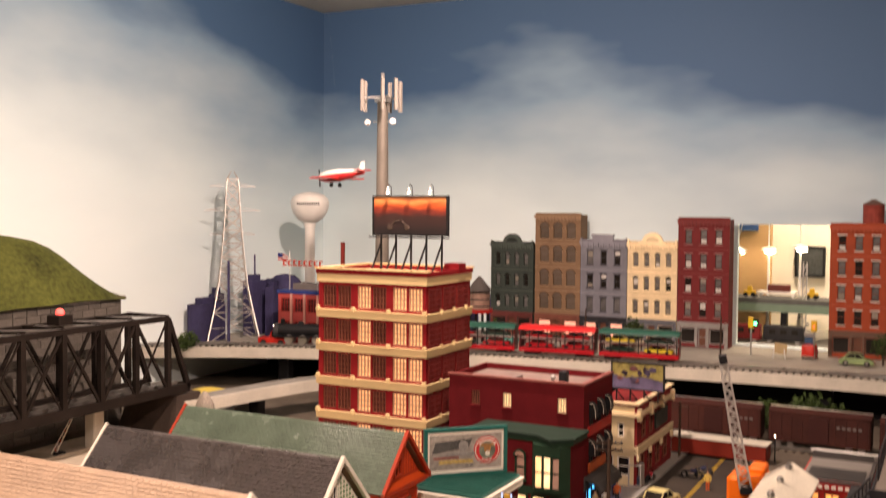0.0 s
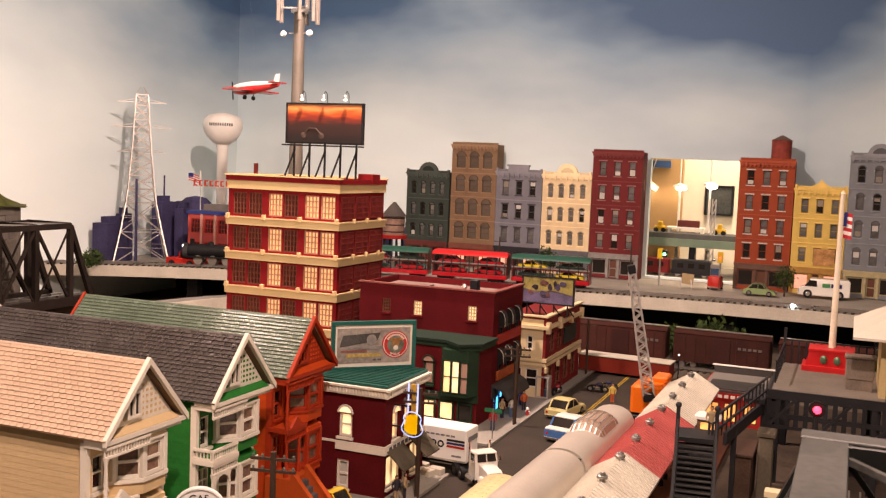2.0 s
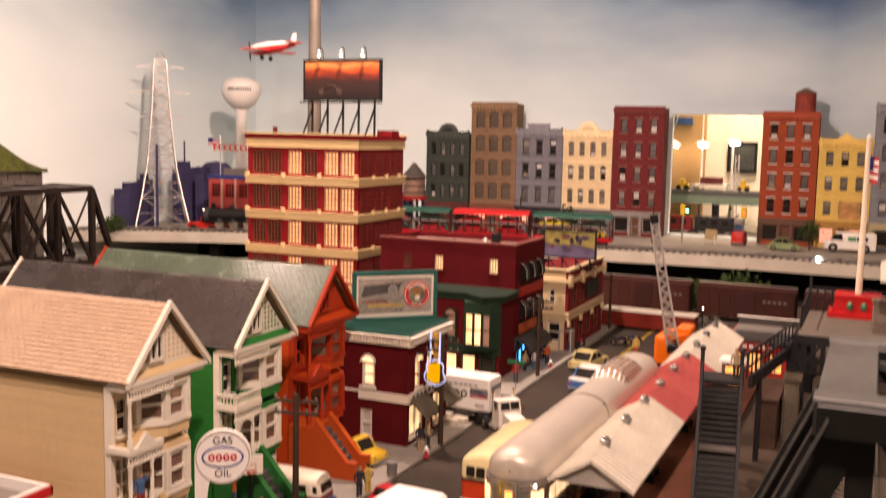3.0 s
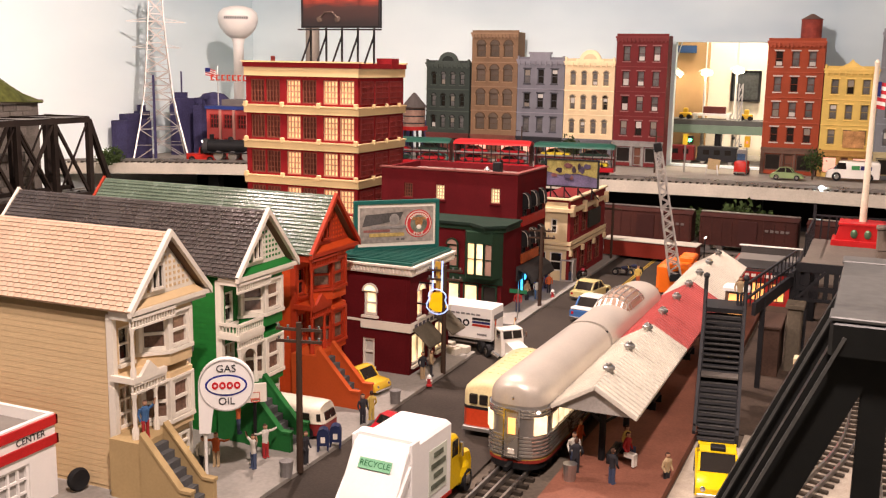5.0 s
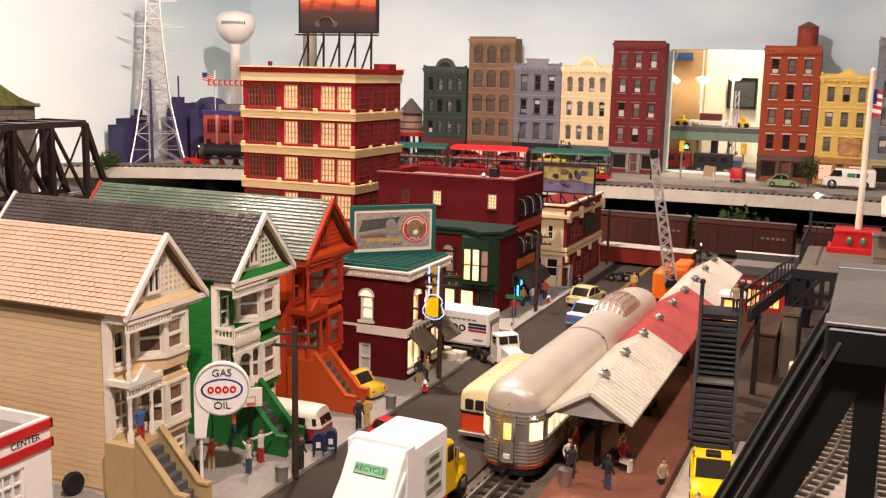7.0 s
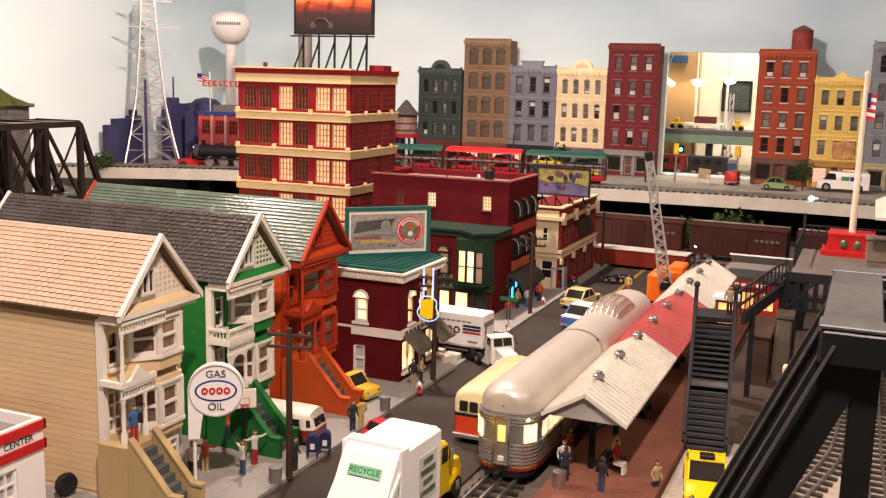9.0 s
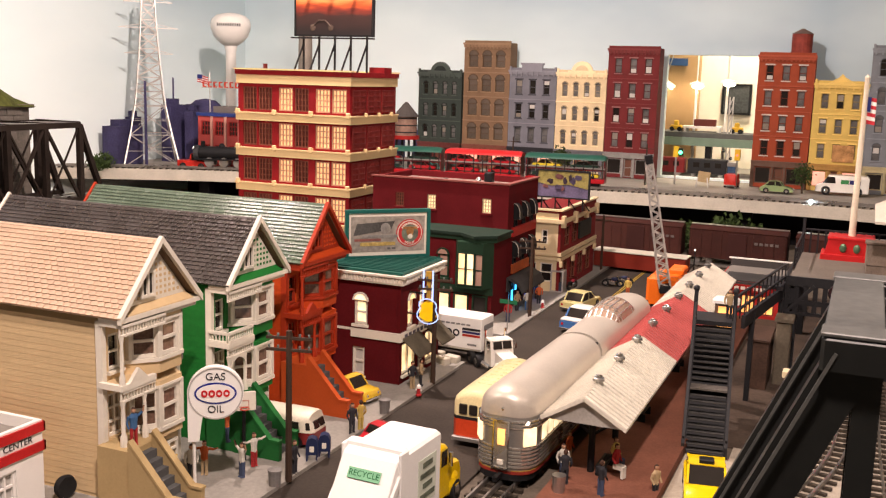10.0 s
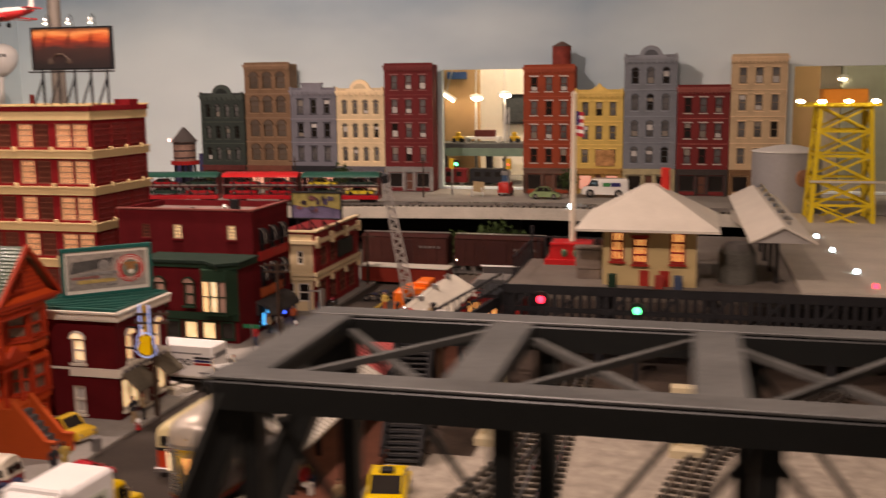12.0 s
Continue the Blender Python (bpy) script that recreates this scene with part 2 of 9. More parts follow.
    def mesh(self, name, material, bevel=0.0):
        me = bpy.data.meshes.new(name)
        me.from_pydata(self.v, [], self.f)
        bm = bmesh.new()
        bm.from_mesh(me)
        bmesh.ops.recalc_face_normals(bm, faces=bm.faces)
        bm.to_mesh(me)
        bm.free()
        if self.smooth:
            me.shade_smooth()
            me.set_sharp_from_angle(angle=radians(40))
        me.materials.append(material)
        return me


def part(name, g, material, parent=None, label="", m=None, smooth=False):
    """Links a mesh as one object under a thing or a part."""
    if isinstance(g, G):
        g.smooth = g.smooth or smooth
        g = g.mesh(name, material)
    ob = new(name, g)
    ob.parent = parent
    if m is not None:
        ob.matrix_basis = m
    if label:
        tagged(ob, label)
    return ob


def thing(name, label, category, m=None, group="", kind=""):
    ob = new(name)
    ob.empty_display_size = 0.02
    if m is not None:
        ob.matrix_basis = m
    return tagged(ob, label, category, group, kind)


def solid(name, g, material, label, category="", m=None, group="", kind="", smooth=False):
    """A thing of one mesh."""
    return tagged(part(name, g, material, None, "", m, smooth), label, category, group, kind)


def text(name, body, size, material, parent, m, label="", squeeze=1.0):
    cu = bpy.data.curves.new(name, "FONT")
    cu.body, cu.size, cu.align_x, cu.align_y, cu.extrude = body, size, "CENTER", "CENTER", 0.0002
    cu.materials.append(material)
    tmp = bpy.data.objects.new(name + "_curve", cu)
    me = bpy.data.meshes.new_from_object(tmp)
    bpy.data.objects.remove(tmp)
    bpy.data.curves.remove(cu)
    for v in me.vertices:
        v.co.x *= squeeze
    return part(name, me, material, parent, label, m)




def at(frame_m, x, y, z=0.0, rz=0.0):
    return frame_m @ pose(x, y, z, 0, 0, rz)
# ---- the room and the table ----
SKY = sky_paint("painted_sky")
plaster = mat("ceiling_paint", (0.60, 0.55, 0.46), 0.8, var=0.05, scale=4)
skirt_void_black = mat("dark_skirt_and_void", (0.012, 0.012, 0.014), 0.9, var=0.1)
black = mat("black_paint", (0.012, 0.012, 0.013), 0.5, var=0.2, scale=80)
concrete = mat("grey_concrete", (0.24, 0.225, 0.2), 0.85, var=0.16, scale=35, bump=0.3)
pale_concrete = mat("pale_concrete", (0.52, 0.48, 0.40), 0.8, var=0.1, scale=40, bump=0.2)
asphalt = mat("asphalt", (0.050, 0.040, 0.032), 0.85, var=0.2, scale=50, bump=0.4)
soil = mat("scenery_earth", (0.11, 0.09, 0.07), 0.95, var=0.3, scale=30, bump=0.5)
white_paint = mat("white_paint", (0.75, 0.73, 0.68), 0.5, var=0.05)
cream = mat("cream_trim", (0.62, 0.5, 0.3), 0.55, var=0.06)
steel = mat("grey_metal", (0.5, 0.49, 0.47), 0.35, metal=0.9, var=0.08)
chrome = mat("chrome", (0.75, 0.74, 0.72), 0.15, metal=1.0, var=0.03)
glass_dark = mat("dark_glass", (0.018, 0.015, 0.013), 0.10, var=0.1, spec=0.35)
lit_window = glow("lit_window", (1.0, 0.66, 0.30), 1.0)
lit_bright = glow("bright_window", (1.0, 0.76, 0.42), 1.0)
blind = mat("drawn_blind", (0.24, 0.21, 0.17), 0.7, var=0.2)
brown_shade = mat("brown_shade", (0.11, 0.085, 0.065), 0.6, var=0.2)
brown_glass = mat("brown_glass", (0.20, 0.12, 0.085), 0.12, var=0.3, scale=50, spec=0.4)
grey_pane = mat("grey_pane", (0.13, 0.125, 0.12), 0.25, var=0.3, scale=90, spec=0.3)
white_blind = mat("white_blind", (0.50, 0.48, 0.44), 0.7, var=0.1)
green_leaf = mat("foliage", (0.045, 0.075, 0.02), 0.8, var=0.35, scale=120)
rubber = mat("rubber", (0.015, 0.015, 0.016), 0.7)
red_lamp = glow("red_lamp", (1.0, 0.03, 0.06), 9)
green_lamp = glow("green_lamp", (0.05, 1.0, 0.32), 7)
white_lamp = glow("white_lamp", (1.0, 0.86, 0.6), 30)
cool_lamp = glow("cool_lamp", (0.6, 0.9, 1.0), 25)

XL, YB, ZC, XR, YF, ZF = -2.27, 3.42, 1.36, 2.4, -1.8, -1.0
ALC = (-0.632, -0.335, 0.14, 0.535)  # opening in the back wall
g = G().wall(XR - XL, ZC - ZF, [(ALC[0], ALC[1], ALC[2], ALC[3]), (0.50, 0.95, 0.14, 0.53)], 0.03, y=YB, x0=XL, z0=ZF)
solid("wall_north", g, SKY, "room wall painted as a cloudy blue sky", "wall", kind="structure")
solid("wall_west", G().box(XL - 0.05, XL, YF, YB + 0.03, ZF, ZC), SKY, "room wall painted as a cloudy blue sky", "wall", kind="structure")
solid("wall_east", G().box(XR, XR + 0.05, YF, YB + 0.03, ZF, ZC), SKY, "room wall painted as a cloudy blue sky", "wall", kind="structure")
solid("wall_south", G().box(XL - 0.05, XR + 0.05, YF - 0.05, YF, ZF, ZC), plaster, "plain plastered room wall", "wall", kind="structure")
solid("ceiling", G().box(XL - 0.05, XR + 0.05, YF - 0.05, YB + 1.7, ZC, ZC + 0.04), plaster, "plain cream painted ceiling", "ceiling", kind="structure")
solid("floor", G().box(XL - 0.05, XR + 0.05, YF - 0.05, YB + 1.7, ZF - 0.04, ZF), concrete, "dull grey room floor", "floor", kind="structure")
# the table: the low ground of the layout and its skirt
solid("ground", G().box(XL, XR, 0.25, YB, -0.03, 0.0), soil, "brown scenery ground of the model layout", "ground", kind="structure")
solid("table_skirt", G().box(XL, XR, 0.23, 0.25, ZF, 0.0), skirt_void_black, "black cloth skirt under the layout", "skirt", kind="structure")

# street, pavements
solid("road", G().box(-0.545, -0.372, 0.25, 2.62, 0.0, 0.003), asphalt, "dark asphalt model street", "road", kind="structure")
solid("road", G().box(-1.0, -0.545, 1.475, 1.66, 0.0, 0.003), asphalt, "dark asphalt model side street", "road", kind="structure")
g = G()
g.box(-1.1, -0.545, 0.25, 1.472, 0.0, 0.006).box(-1.1, -0.545, 1.662, 2.6, 0.0, 0.006)
g.box(-0.551, -0.5445, 0.25, 1.472, 0.0, 0.0075).box(-0.551, -0.5445, 1.662, 2.6, 0.0, 0.0075)
solid("pavement", g, concrete, "grey concrete pavement with a raised kerb", "pavement", kind="structure")
yellow_line = mat("yellow_road_paint", (0.5, 0.33, 0.03), 0.7, var=0.2, scale=150)
g = G().box(-0.4625, -0.4605, 1.85, 2.6, 0.003, 0.0036).box(-0.4575, -0.4555, 1.85, 2.6, 0.003, 0.0036)
solid("road_marking", g, yellow_line, "double yellow centre line on the street", "road marking", kind="structure")

# ---- the upper level at the back ----
EDGE = [(-2.27, 2.36), (-2.1, 2.48), (-1.8, 2.62), (-1.45, 2.71), (-1.14, 2.77), (-0.8, 2.81), (-0.45, 2.85), (-0.16, 2.86), (0.2, 2.82), (0.6, 2.74), (1.2, 2.6), (2.4, 2.3)]
UP = 0.135


def sweep(points, width, z0, z1, shift=0.0):
    """A band along a curve, width to its left side (towards +y here)."""
    pts = [Vector((x, y, 0)) for x, y in points]
    fine = []
    for i in range(len(pts) - 1):
        p0, p1, p2, p3 = pts[max(i - 1, 0)], pts[i], pts[i + 1], pts[min(i + 2, len(pts) - 1)]
        for k in range(6):
            t = k / 6
            fine.append(0.5 * ((2 * p1) + (p2 - p0) * t + (2 * p0 - 5 * p1 + 4 * p2 - p3) * t * t + (3 * p1 - p0 - 3 * p2 + p3) * t ** 3))
    fine.append(pts[-1])
    rings = []
    for i, p in enumerate(fine):
        d = (fine[min(i + 1, len(fine) - 1)] - fine[max(i - 1, 0)]).normalized()
        nrm = Vector((-d.y, d.x, 0))
        a, b = p + nrm * shift, p + nrm * (shift + width)
        rings.append([(a.x, a.y, z0), (b.x, b.y, z0), (b.x, b.y, z1), (a.x, a.y, z1)])
    return G().loft(rings), fine


g = G()
poly = EDGE + [(2.4, 3.40), (-2.27, 3.40)]
g.prism(poly, UP - 0.02, UP - 0.002)
solid("upper_ground", g, mat("street_concrete", (0.36, 0.335, 0.29), 0.85, var=0.14, scale=30, bump=0.3), "grey raised street level of the layout", "ground", kind="structure")
ga, _ = sweep(EDGE, 0.012, UP - 0.028, UP + 0.004, shift=-0.012)
solid("viaduct_edge", ga, pale_concrete, "pale concrete edge of the raised track", "viaduct", kind="structure")
ga, _ = sweep(EDGE, 0.16, UP - 0.002, UP + 0.002, shift=0.0)
solid("viaduct_deck", ga, mat("track_bed", (0.42, 0.38, 0.32), 0.9, var=0.2, scale=90, bump=0.5), "grey ballast bed of the raised tracks", "track bed", kind="structure")
rail_metal = mat("rail_metal", (0.42, 0.40, 0.37), 0.3, metal=0.9, var=0.1)
tie = mat("track_tie", (0.05, 0.04, 0.03), 0.8, var=0.2)


def track(name, points, z, label, gauge=0.032):
    t = thing(name, label, "railway track", kind="structure")
    _, line = sweep(points, 0.01, 0, 1)
    gt, acc = G(), 0.0
    for a, b in zip(line, line[1:]):
        d = (b - a)
        n = Vector((-d.y, d.x, 0)).normalized()
        L = d.length
        while acc < L:
            p = a + d * (acc / L)
            gt.bar((*(p - n * 0.026).xy, z + 0.002), (*(p + n * 0.026).xy, z + 0.002), 0.006, 0.004)
            acc += 0.019
        acc -= L
    part("tie", gt, tie, t, "dark wooden ties")["kind"] = "stuff"
    for off in (-gauge / 2, 0, gauge / 2):
        gr = G()
        for a, b in zip(line, line[1:]):
            d = (b - a)
            n = Vector((-d.y, d.x, 0)).normalized()
            gr.bar((*(a + n * off).xy, z + 0.007), (*(b + n * off).xy, z + 0.007), 0.0025, 0.006)
        part("rail", gr, rail_metal, t)
    return t


def shifted(points, s):
    out = []
    for i, (x, y) in enumerate(points):
        a, b = points[max(i - 1, 0)], points[min(i + 1, len(points) - 1)]
        d = Vector((b[0] - a[0], b[1] - a[1])).normalized()
        out.append((x - d.y * s, y + d.x * s))
    return out


track("railway_track", shifted(EDGE, 0.045), UP + 0.002, "three-rail model track along the raised edge")
# black sheet stands in for the deep shade under the raised level; square piers
solid("void_backing", G().box(XL, XR, 3.05, 3.07, 0.0, UP - 0.02), skirt_void_black, "black sheet added as the deep shade behind the lower tracks", "backing", kind="structure")
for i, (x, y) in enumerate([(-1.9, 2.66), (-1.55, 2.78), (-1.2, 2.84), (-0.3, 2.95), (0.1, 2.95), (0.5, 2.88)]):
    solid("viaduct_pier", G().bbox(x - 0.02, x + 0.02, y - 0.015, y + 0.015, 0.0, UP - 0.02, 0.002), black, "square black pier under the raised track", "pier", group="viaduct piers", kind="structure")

# lower curved viaduct behind the tower
LOW = [(-1.72, 1.94), (-1.69, 2.08), (-1.655, 2.25), (-1.60, 2.40), (-1.47, 2.52), (-1.25, 2.58), (-0.95, 2.60)]
ga, _ = sweep(LOW, 0.09, 0.085, 0.092, shift=-0.045)
solid("lower_viaduct", ga, concrete, "curved grey lower track ramp", "viaduct", kind="structure")
ga, _ = sweep(LOW, 0.008, 0.068, 0.099, shift=-0.053)
solid("lower_viaduct_edge", ga, pale_concrete, "pale concrete edge of the lower ramp", "viaduct", kind="structure")
for x, y in [(-1.66, 2.2), (-1.5, 2.47), (-1.2, 2.57)]:
    solid("viaduct_pier", G().bbox(x - 0.016, x + 0.016, y - 0.016, y + 0.016, 0.0, 0.085, 0.002), black, "square black pier under the lower ramp", "pier", group="viaduct piers", kind="structure")


# ---- windows and facades ----
WIN = {}


def window(parent, x0, x1, z0, z1, y, frame_mat, pane_mat, bars=(1, 1), t=0.0022, sill=None, hood=None, arch=False, depth=0.004):
    """A sash in an opening: frame with glazing bars, pane behind, sill and hood."""
    w, h = x1 - x0, z1 - z0
    key = (round(w, 4), round(h, 4), frame_mat.name, bars, t, arch)
    if key not in WIN:
        cx = [t * 0.3 + (w - t * 0.6) * i / (bars[0] + 1) for i in range(bars[0] + 2)]
        cz = [t * 0.3 + (h - t * 0.6) * k / (bars[1] + 1) for k in range(bars[1] + 2)]
        e = t * 0.38
        panes = [(cx[i] + (e if i else t * 0.7), cx[i + 1] - (e if i < bars[0] else t * 0.7), cz[k] + (e if k else t * 0.7), cz[k + 1] - (e if k < bars[1] else t * 0.7))
                 for i in range(bars[0] + 1) for k in range(bars[1] + 1)]
        gf = G().wall(w, h, panes, 0.003)
        if arch:
            n = 8
            pts = [(w / 2 + (w / 2 + 0.002) * math.cos(math.pi * i / n), h - 0.001 + (w / 2 + 0.002) * math.sin(math.pi * i / n)) for i in range(n + 1)]
            inner = [(w / 2 + (w / 2 - 0.001) * math.cos(math.pi * i / n), h - 0.001 + (w / 2 - 0.001) * math.sin(math.pi * i / n)) for i in range(n + 1)]
            for i in range(n):
                gf.prism([inner[i], pts[i], pts[i + 1], inner[i + 1]], -0.005, -0.0025, axis="y")
        WIN[key] = gf.mesh("window", frame_mat)
    wn = part("window", WIN[key], frame_mat, parent, m=pose(x0, y, z0))
    pk = (round(w, 4), round(h, 4), pane_mat.name)
    if pk not in WIN:
        WIN[pk] = G().box(t * 0.5, w - t * 0.5, 0.0028, 0.0038, t * 0.5, h - t * 0.5).mesh("pane", pane_mat)
    part("pane", WIN[pk], pane_mat, wn)
    if arch:
        ak = ("fan", round(w, 4), round(h, 4), pane_mat.name)
        if ak not in WIN:
            WIN[ak] = G().prism([(w / 2 + w / 2 * math.cos(math.pi * i / 8), h + w / 2 * math.sin(math.pi * i / 8)) for i in range(9)], -0.0040, -0.0026, axis="y").mesh("fanlight", pane_mat)
        part("fanlight", WIN[ak], pane_mat, wn)
    if sill:
        sk = ("sill", round(w, 4), sill.name)
        if sk not in WIN:
            WIN[sk] = G().box(-0.0025, w + 0.0025, -depth - 0.002, 0.0, -0.0035, 0.0).mesh("sill", sill)
        part("sill", WIN[sk], sill, wn)
    if hood:
        hk = ("hood", round(w, 4), round(h, 4), hood.name)
        if hk not in WIN:
            WIN[hk] = G().box(-0.003, w + 0.003, -depth - 0.002, 0.0, h, h + 0.004).mesh("hood", hood)
        part("hood", WIN[hk], hood, wn)
    return wn


def town_front(x, w, h, colour_name, colour, floors, cols, label, arch=False, crest="flat", trim=None, hood=None, shop=(0.05, 0.04, 0.035), shop_lit=False, shop_h=0.085, seed=1, depth=0.07, shades=False, wide=0.50):
    """A narrow town house of the back row: front with openings, windows, shop floor, cornice and crest."""
    rnd = random.Random(seed)
    paint = mat(colour_name, colour, 0.75, var=0.12, scale=70, bump=0.25)
    trim = trim or mat(colour_name + "_trim", tuple(min(1, c * 1.25 + 0.01) for c in colour), 0.7, var=0.1)
    hood = hood or trim
    sash = mat(colour_name + "_sash", tuple(c * 0.45 for c in colour), 0.6, var=0.1)
    shop_paint = mat(colour_name + "_shop", shop, 0.6, var=0.2, scale=90)
    t = thing("town_house", label, "town house", pose(x, 3.30, UP, 0, 0, 0), group="back street houses")
    top = h - 0.022
    fh = (top - shop_h) / floors
    holes, m_ = [], 0.010
    cw = (w - 2 * m_) / cols
    ww = min(cw * wide, 0.034 if wide > 0.6 else 0.0225)
    for f in range(floors):
        for c in range(cols):
            cx = m_ + cw * (c + 0.5)
            z0 = shop_h + f * fh + fh * 0.18
            wh = fh * (0.60 if not arch else 0.5)
            holes.append((cx - ww / 2, cx + ww / 2, z0, z0 + wh))
    fronts = [(0.012, w * 0.36, 0.012, shop_h * 0.72), (w * 0.42, w * 0.58, 0.003, shop_h * 0.74), (w * 0.64, w - 0.012, 0.012, shop_h * 0.72)]
    part("wall", G().wall(w, h, holes + fronts, 0.006), paint, t)
    part("body", G().box(0.0005, w - 0.0005, 0.0064, depth, 0, h - 0.006), paint, t)
    for k, o in enumerate(holes):
        pm = brown_shade if shades else (glass_dark if rnd.random() < 0.25 else grey_pane)
        wn = window(t, *o, 0.0025, sash, pm, bars=(0, 1), t=0.0022, sill=hood, hood=None if arch else hood, arch=arch)
        if not shades and rnd.random() < 0.6:
            wh = o[3] - o[2]
            hh = wh * rnd.choice((0.32, 0.45, 0.5))
            up = rnd.random() < 0.5
            part("blind", G().box(0.003, o[1] - o[0] - 0.003, 0.0012, 0.0026, (wh - hh if up else 0.003), (wh - 0.003 if up else hh)), white_blind if rnd.random() < 0.6 else blind, wn)
        if arch:
            part("label_stop", G().box(-0.0042, -0.0006, -0.0066, -0.0026, (o[3] - o[2]) * 0.82, (o[3] - o[2]) * 0.98), hood, wn)
            part("label_stop", G().box(ww + 0.0006, ww + 0.0042, -0.0066, -0.0026, (o[3] - o[2]) * 0.82, (o[3] - o[2]) * 0.98), hood, wn)
    for k, o in enumerate(fronts):
        window(t, *o, 0.0025, shop_paint, (MATS["shop_pink_light"] if shop_lit else glass_dark) if k != 1 else mat("shop_door", (0.12, 0.05, 0.03), 0.5), bars=(0, 0) if k != 1 else (0, 1), t=0.003)
    for f in range(1, floors):
        z = shop_h + f * fh - fh * 0.06
        part("string_course", G().box(-0.001, w + 0.001, -0.003, 0.0, z, z + 0.003), trim, t)
    for xa, xb in ((0.0, 0.011), (w * 0.36 + 0.001, w * 0.42 - 0.001), (w * 0.58 + 0.001, w * 0.64 - 0.001), (w - 0.011, w)):
        part("shop_pilaster", G().bbox(xa, xb, -0.004, 0.0, 0.0, shop_h * 0.75, 0.0008), shop_paint, t)
    part("shop_cornice", G().box(-0.001, w + 0.001, -0.007, 0.0, shop_h * 0.88, shop_h * 0.96).box(0.001, w - 0.001, -0.0045, 0.0, shop_h * 0.75, shop_h * 0.88), shop_paint, t)
    gc = G().box(-0.003, w + 0.003, -0.009, 0.0, top + 0.008, top + 0.014).box(-0.001, w + 0.001, -0.005, 0.0, top, top + 0.008)
    part("cornice", gc, trim, t)
    n = 9 if crest != "flat" else 13
    for i in range(n):
        xa = 0.005 + i * (w - 0.015) / (n - 1)
        part("bracket", G().box(xa, xa + 0.005, -0.0088, -0.0052, top - 0.005, top + 0.0078), trim, t)
    if crest == "arch":
        ring = lambda r, q, n=14: [(w / 2 + r * math.cos(math.pi * i / n), h - 0.008 + q * math.sin(math.pi * i / n)) for i in range(n + 1)]
        part("crest", G().prism(ring(0.036, 0.036), -0.003, 0.008, axis="y"), trim, t)
        part("crest_panel", G().prism(ring(0.023, 0.023), -0.0045, -0.0031, axis="y"), sash if colour[0] < 0.3 else paint, t)
        part("crest_shelf", G().box(w / 2 - 0.046, w / 2 + 0.046, -0.006, 0.006, h - 0.0078, h - 0.002), trim, t)
    elif crest == "gable":
        part("crest", G().prism([(w * 0.24, h - 0.008), (w * 0.76, h - 0.008), (w * 0.56, h + 0.010), (w * 0.5, h + 0.020), (w * 0.44, h + 0.010)], -0.003, 0.007, axis="y"), trim, t)
        part("crest_panel", G().prism([(w * 0.36, h - 0.004), (w * 0.64, h - 0.004), (w * 0.5, h + 0.012)], -0.0045, -0.0031, axis="y"), hood, t)
    elif crest == "block":
        part("crest", G().box(w * 0.26, w * 0.70, -0.005, 0.006, h - 0.008, h + 0.010).box(w * 0.24, w * 0.72, -0.008, 0.007, h + 0.010, h + 0.016), trim, t)
    if crest != "flat":
        for xa in (0.0, w - 0.007):
            part("finial", G().bbox(xa, xa + 0.007, -0.007, 0.001, top + 0.014, top + 0.026, 0.0015), trim, t)
    return t


glow("shop_pink_light", (1.0, 0.50, 0.36), 0.35)
lintel = mat("pale_lintel", (0.52, 0.46, 0.40), 0.7, var=0.1)
town_front(-1.469, 0.162, 0.330, "dark_green_front", (0.04, 0.052, 0.044), 3, 4, "dark green three-storey town house with arched crest", arch=True, crest="arch", seed=3, shop=(0.13, 0.035, 0.03))
town_front(-1.300, 0.166, 0.432, "tan_front", (0.21, 0.13, 0.075), 4, 3, "tall tan stone town house with arched windows", arch=True, seed=4, shades=True, wide=0.68, shop=(0.17, 0.06, 0.04), shop_lit=True)
town_front(-1.133, 0.163, 0.345, "blue_grey_front", (0.17, 0.17, 0.195), 3, 3, "blue-grey town house with a stepped cornice", crest="block", seed=5, hood=mat("dark_slate_hood", (0.06, 0.06, 0.07), 0.7), shop=(0.02, 0.02, 0.024), shop_lit=True)
town_front(-0.968, 0.167, 0.342, "cream_front", (0.68, 0.54, 0.33), 3, 4, "cream town house with arched windows and round crest", arch=True, crest="arch", seed=6, shop=(0.12, 0.12, 0.135))
town_front(-0.799, 0.165, 0.422, "maroon_front", (0.14, 0.020, 0.020), 4, 3, "tall maroon brick town house", seed=7, trim=mat("maroon_trim", (0.17, 0.035, 0.032), 0.7), hood=mat("rose_lintel", (0.26, 0.12, 0.11), 0.7), shop=(0.26, 0.25, 0.235))
town_front(-0.332, 0.163, 0.410, "brick_red_front", (0.29, 0.055, 0.022), 4, 3, "orange-red brick town house with a tank on the roof", seed=8, hood=lintel, shop=(0.12, 0.07, 0.05))
town_front(-0.166, 0.150, 0.330, "yellow_front", (0.62, 0.44, 0.12), 3, 3, "yellow town house with a small gable", crest="gable", seed=9, shop=(0.40, 0.22, 0.06), shop_lit=True)
town_front(-0.014, 0.161, 0.435, "slate_front", (0.20, 0.215, 0.235), 4, 3, "slate grey town house with arched crest", crest="arch", seed=10, arch=True, shop=(0.42, 0.36, 0.20))
town_front(0.149, 0.157, 0.342, "dark_red_front", (0.17, 0.024, 0.022), 3, 3, "dark red brick town house", seed=11, trim=mat("red_trim", (0.34, 0.10, 0.08), 0.7), hood=lintel)
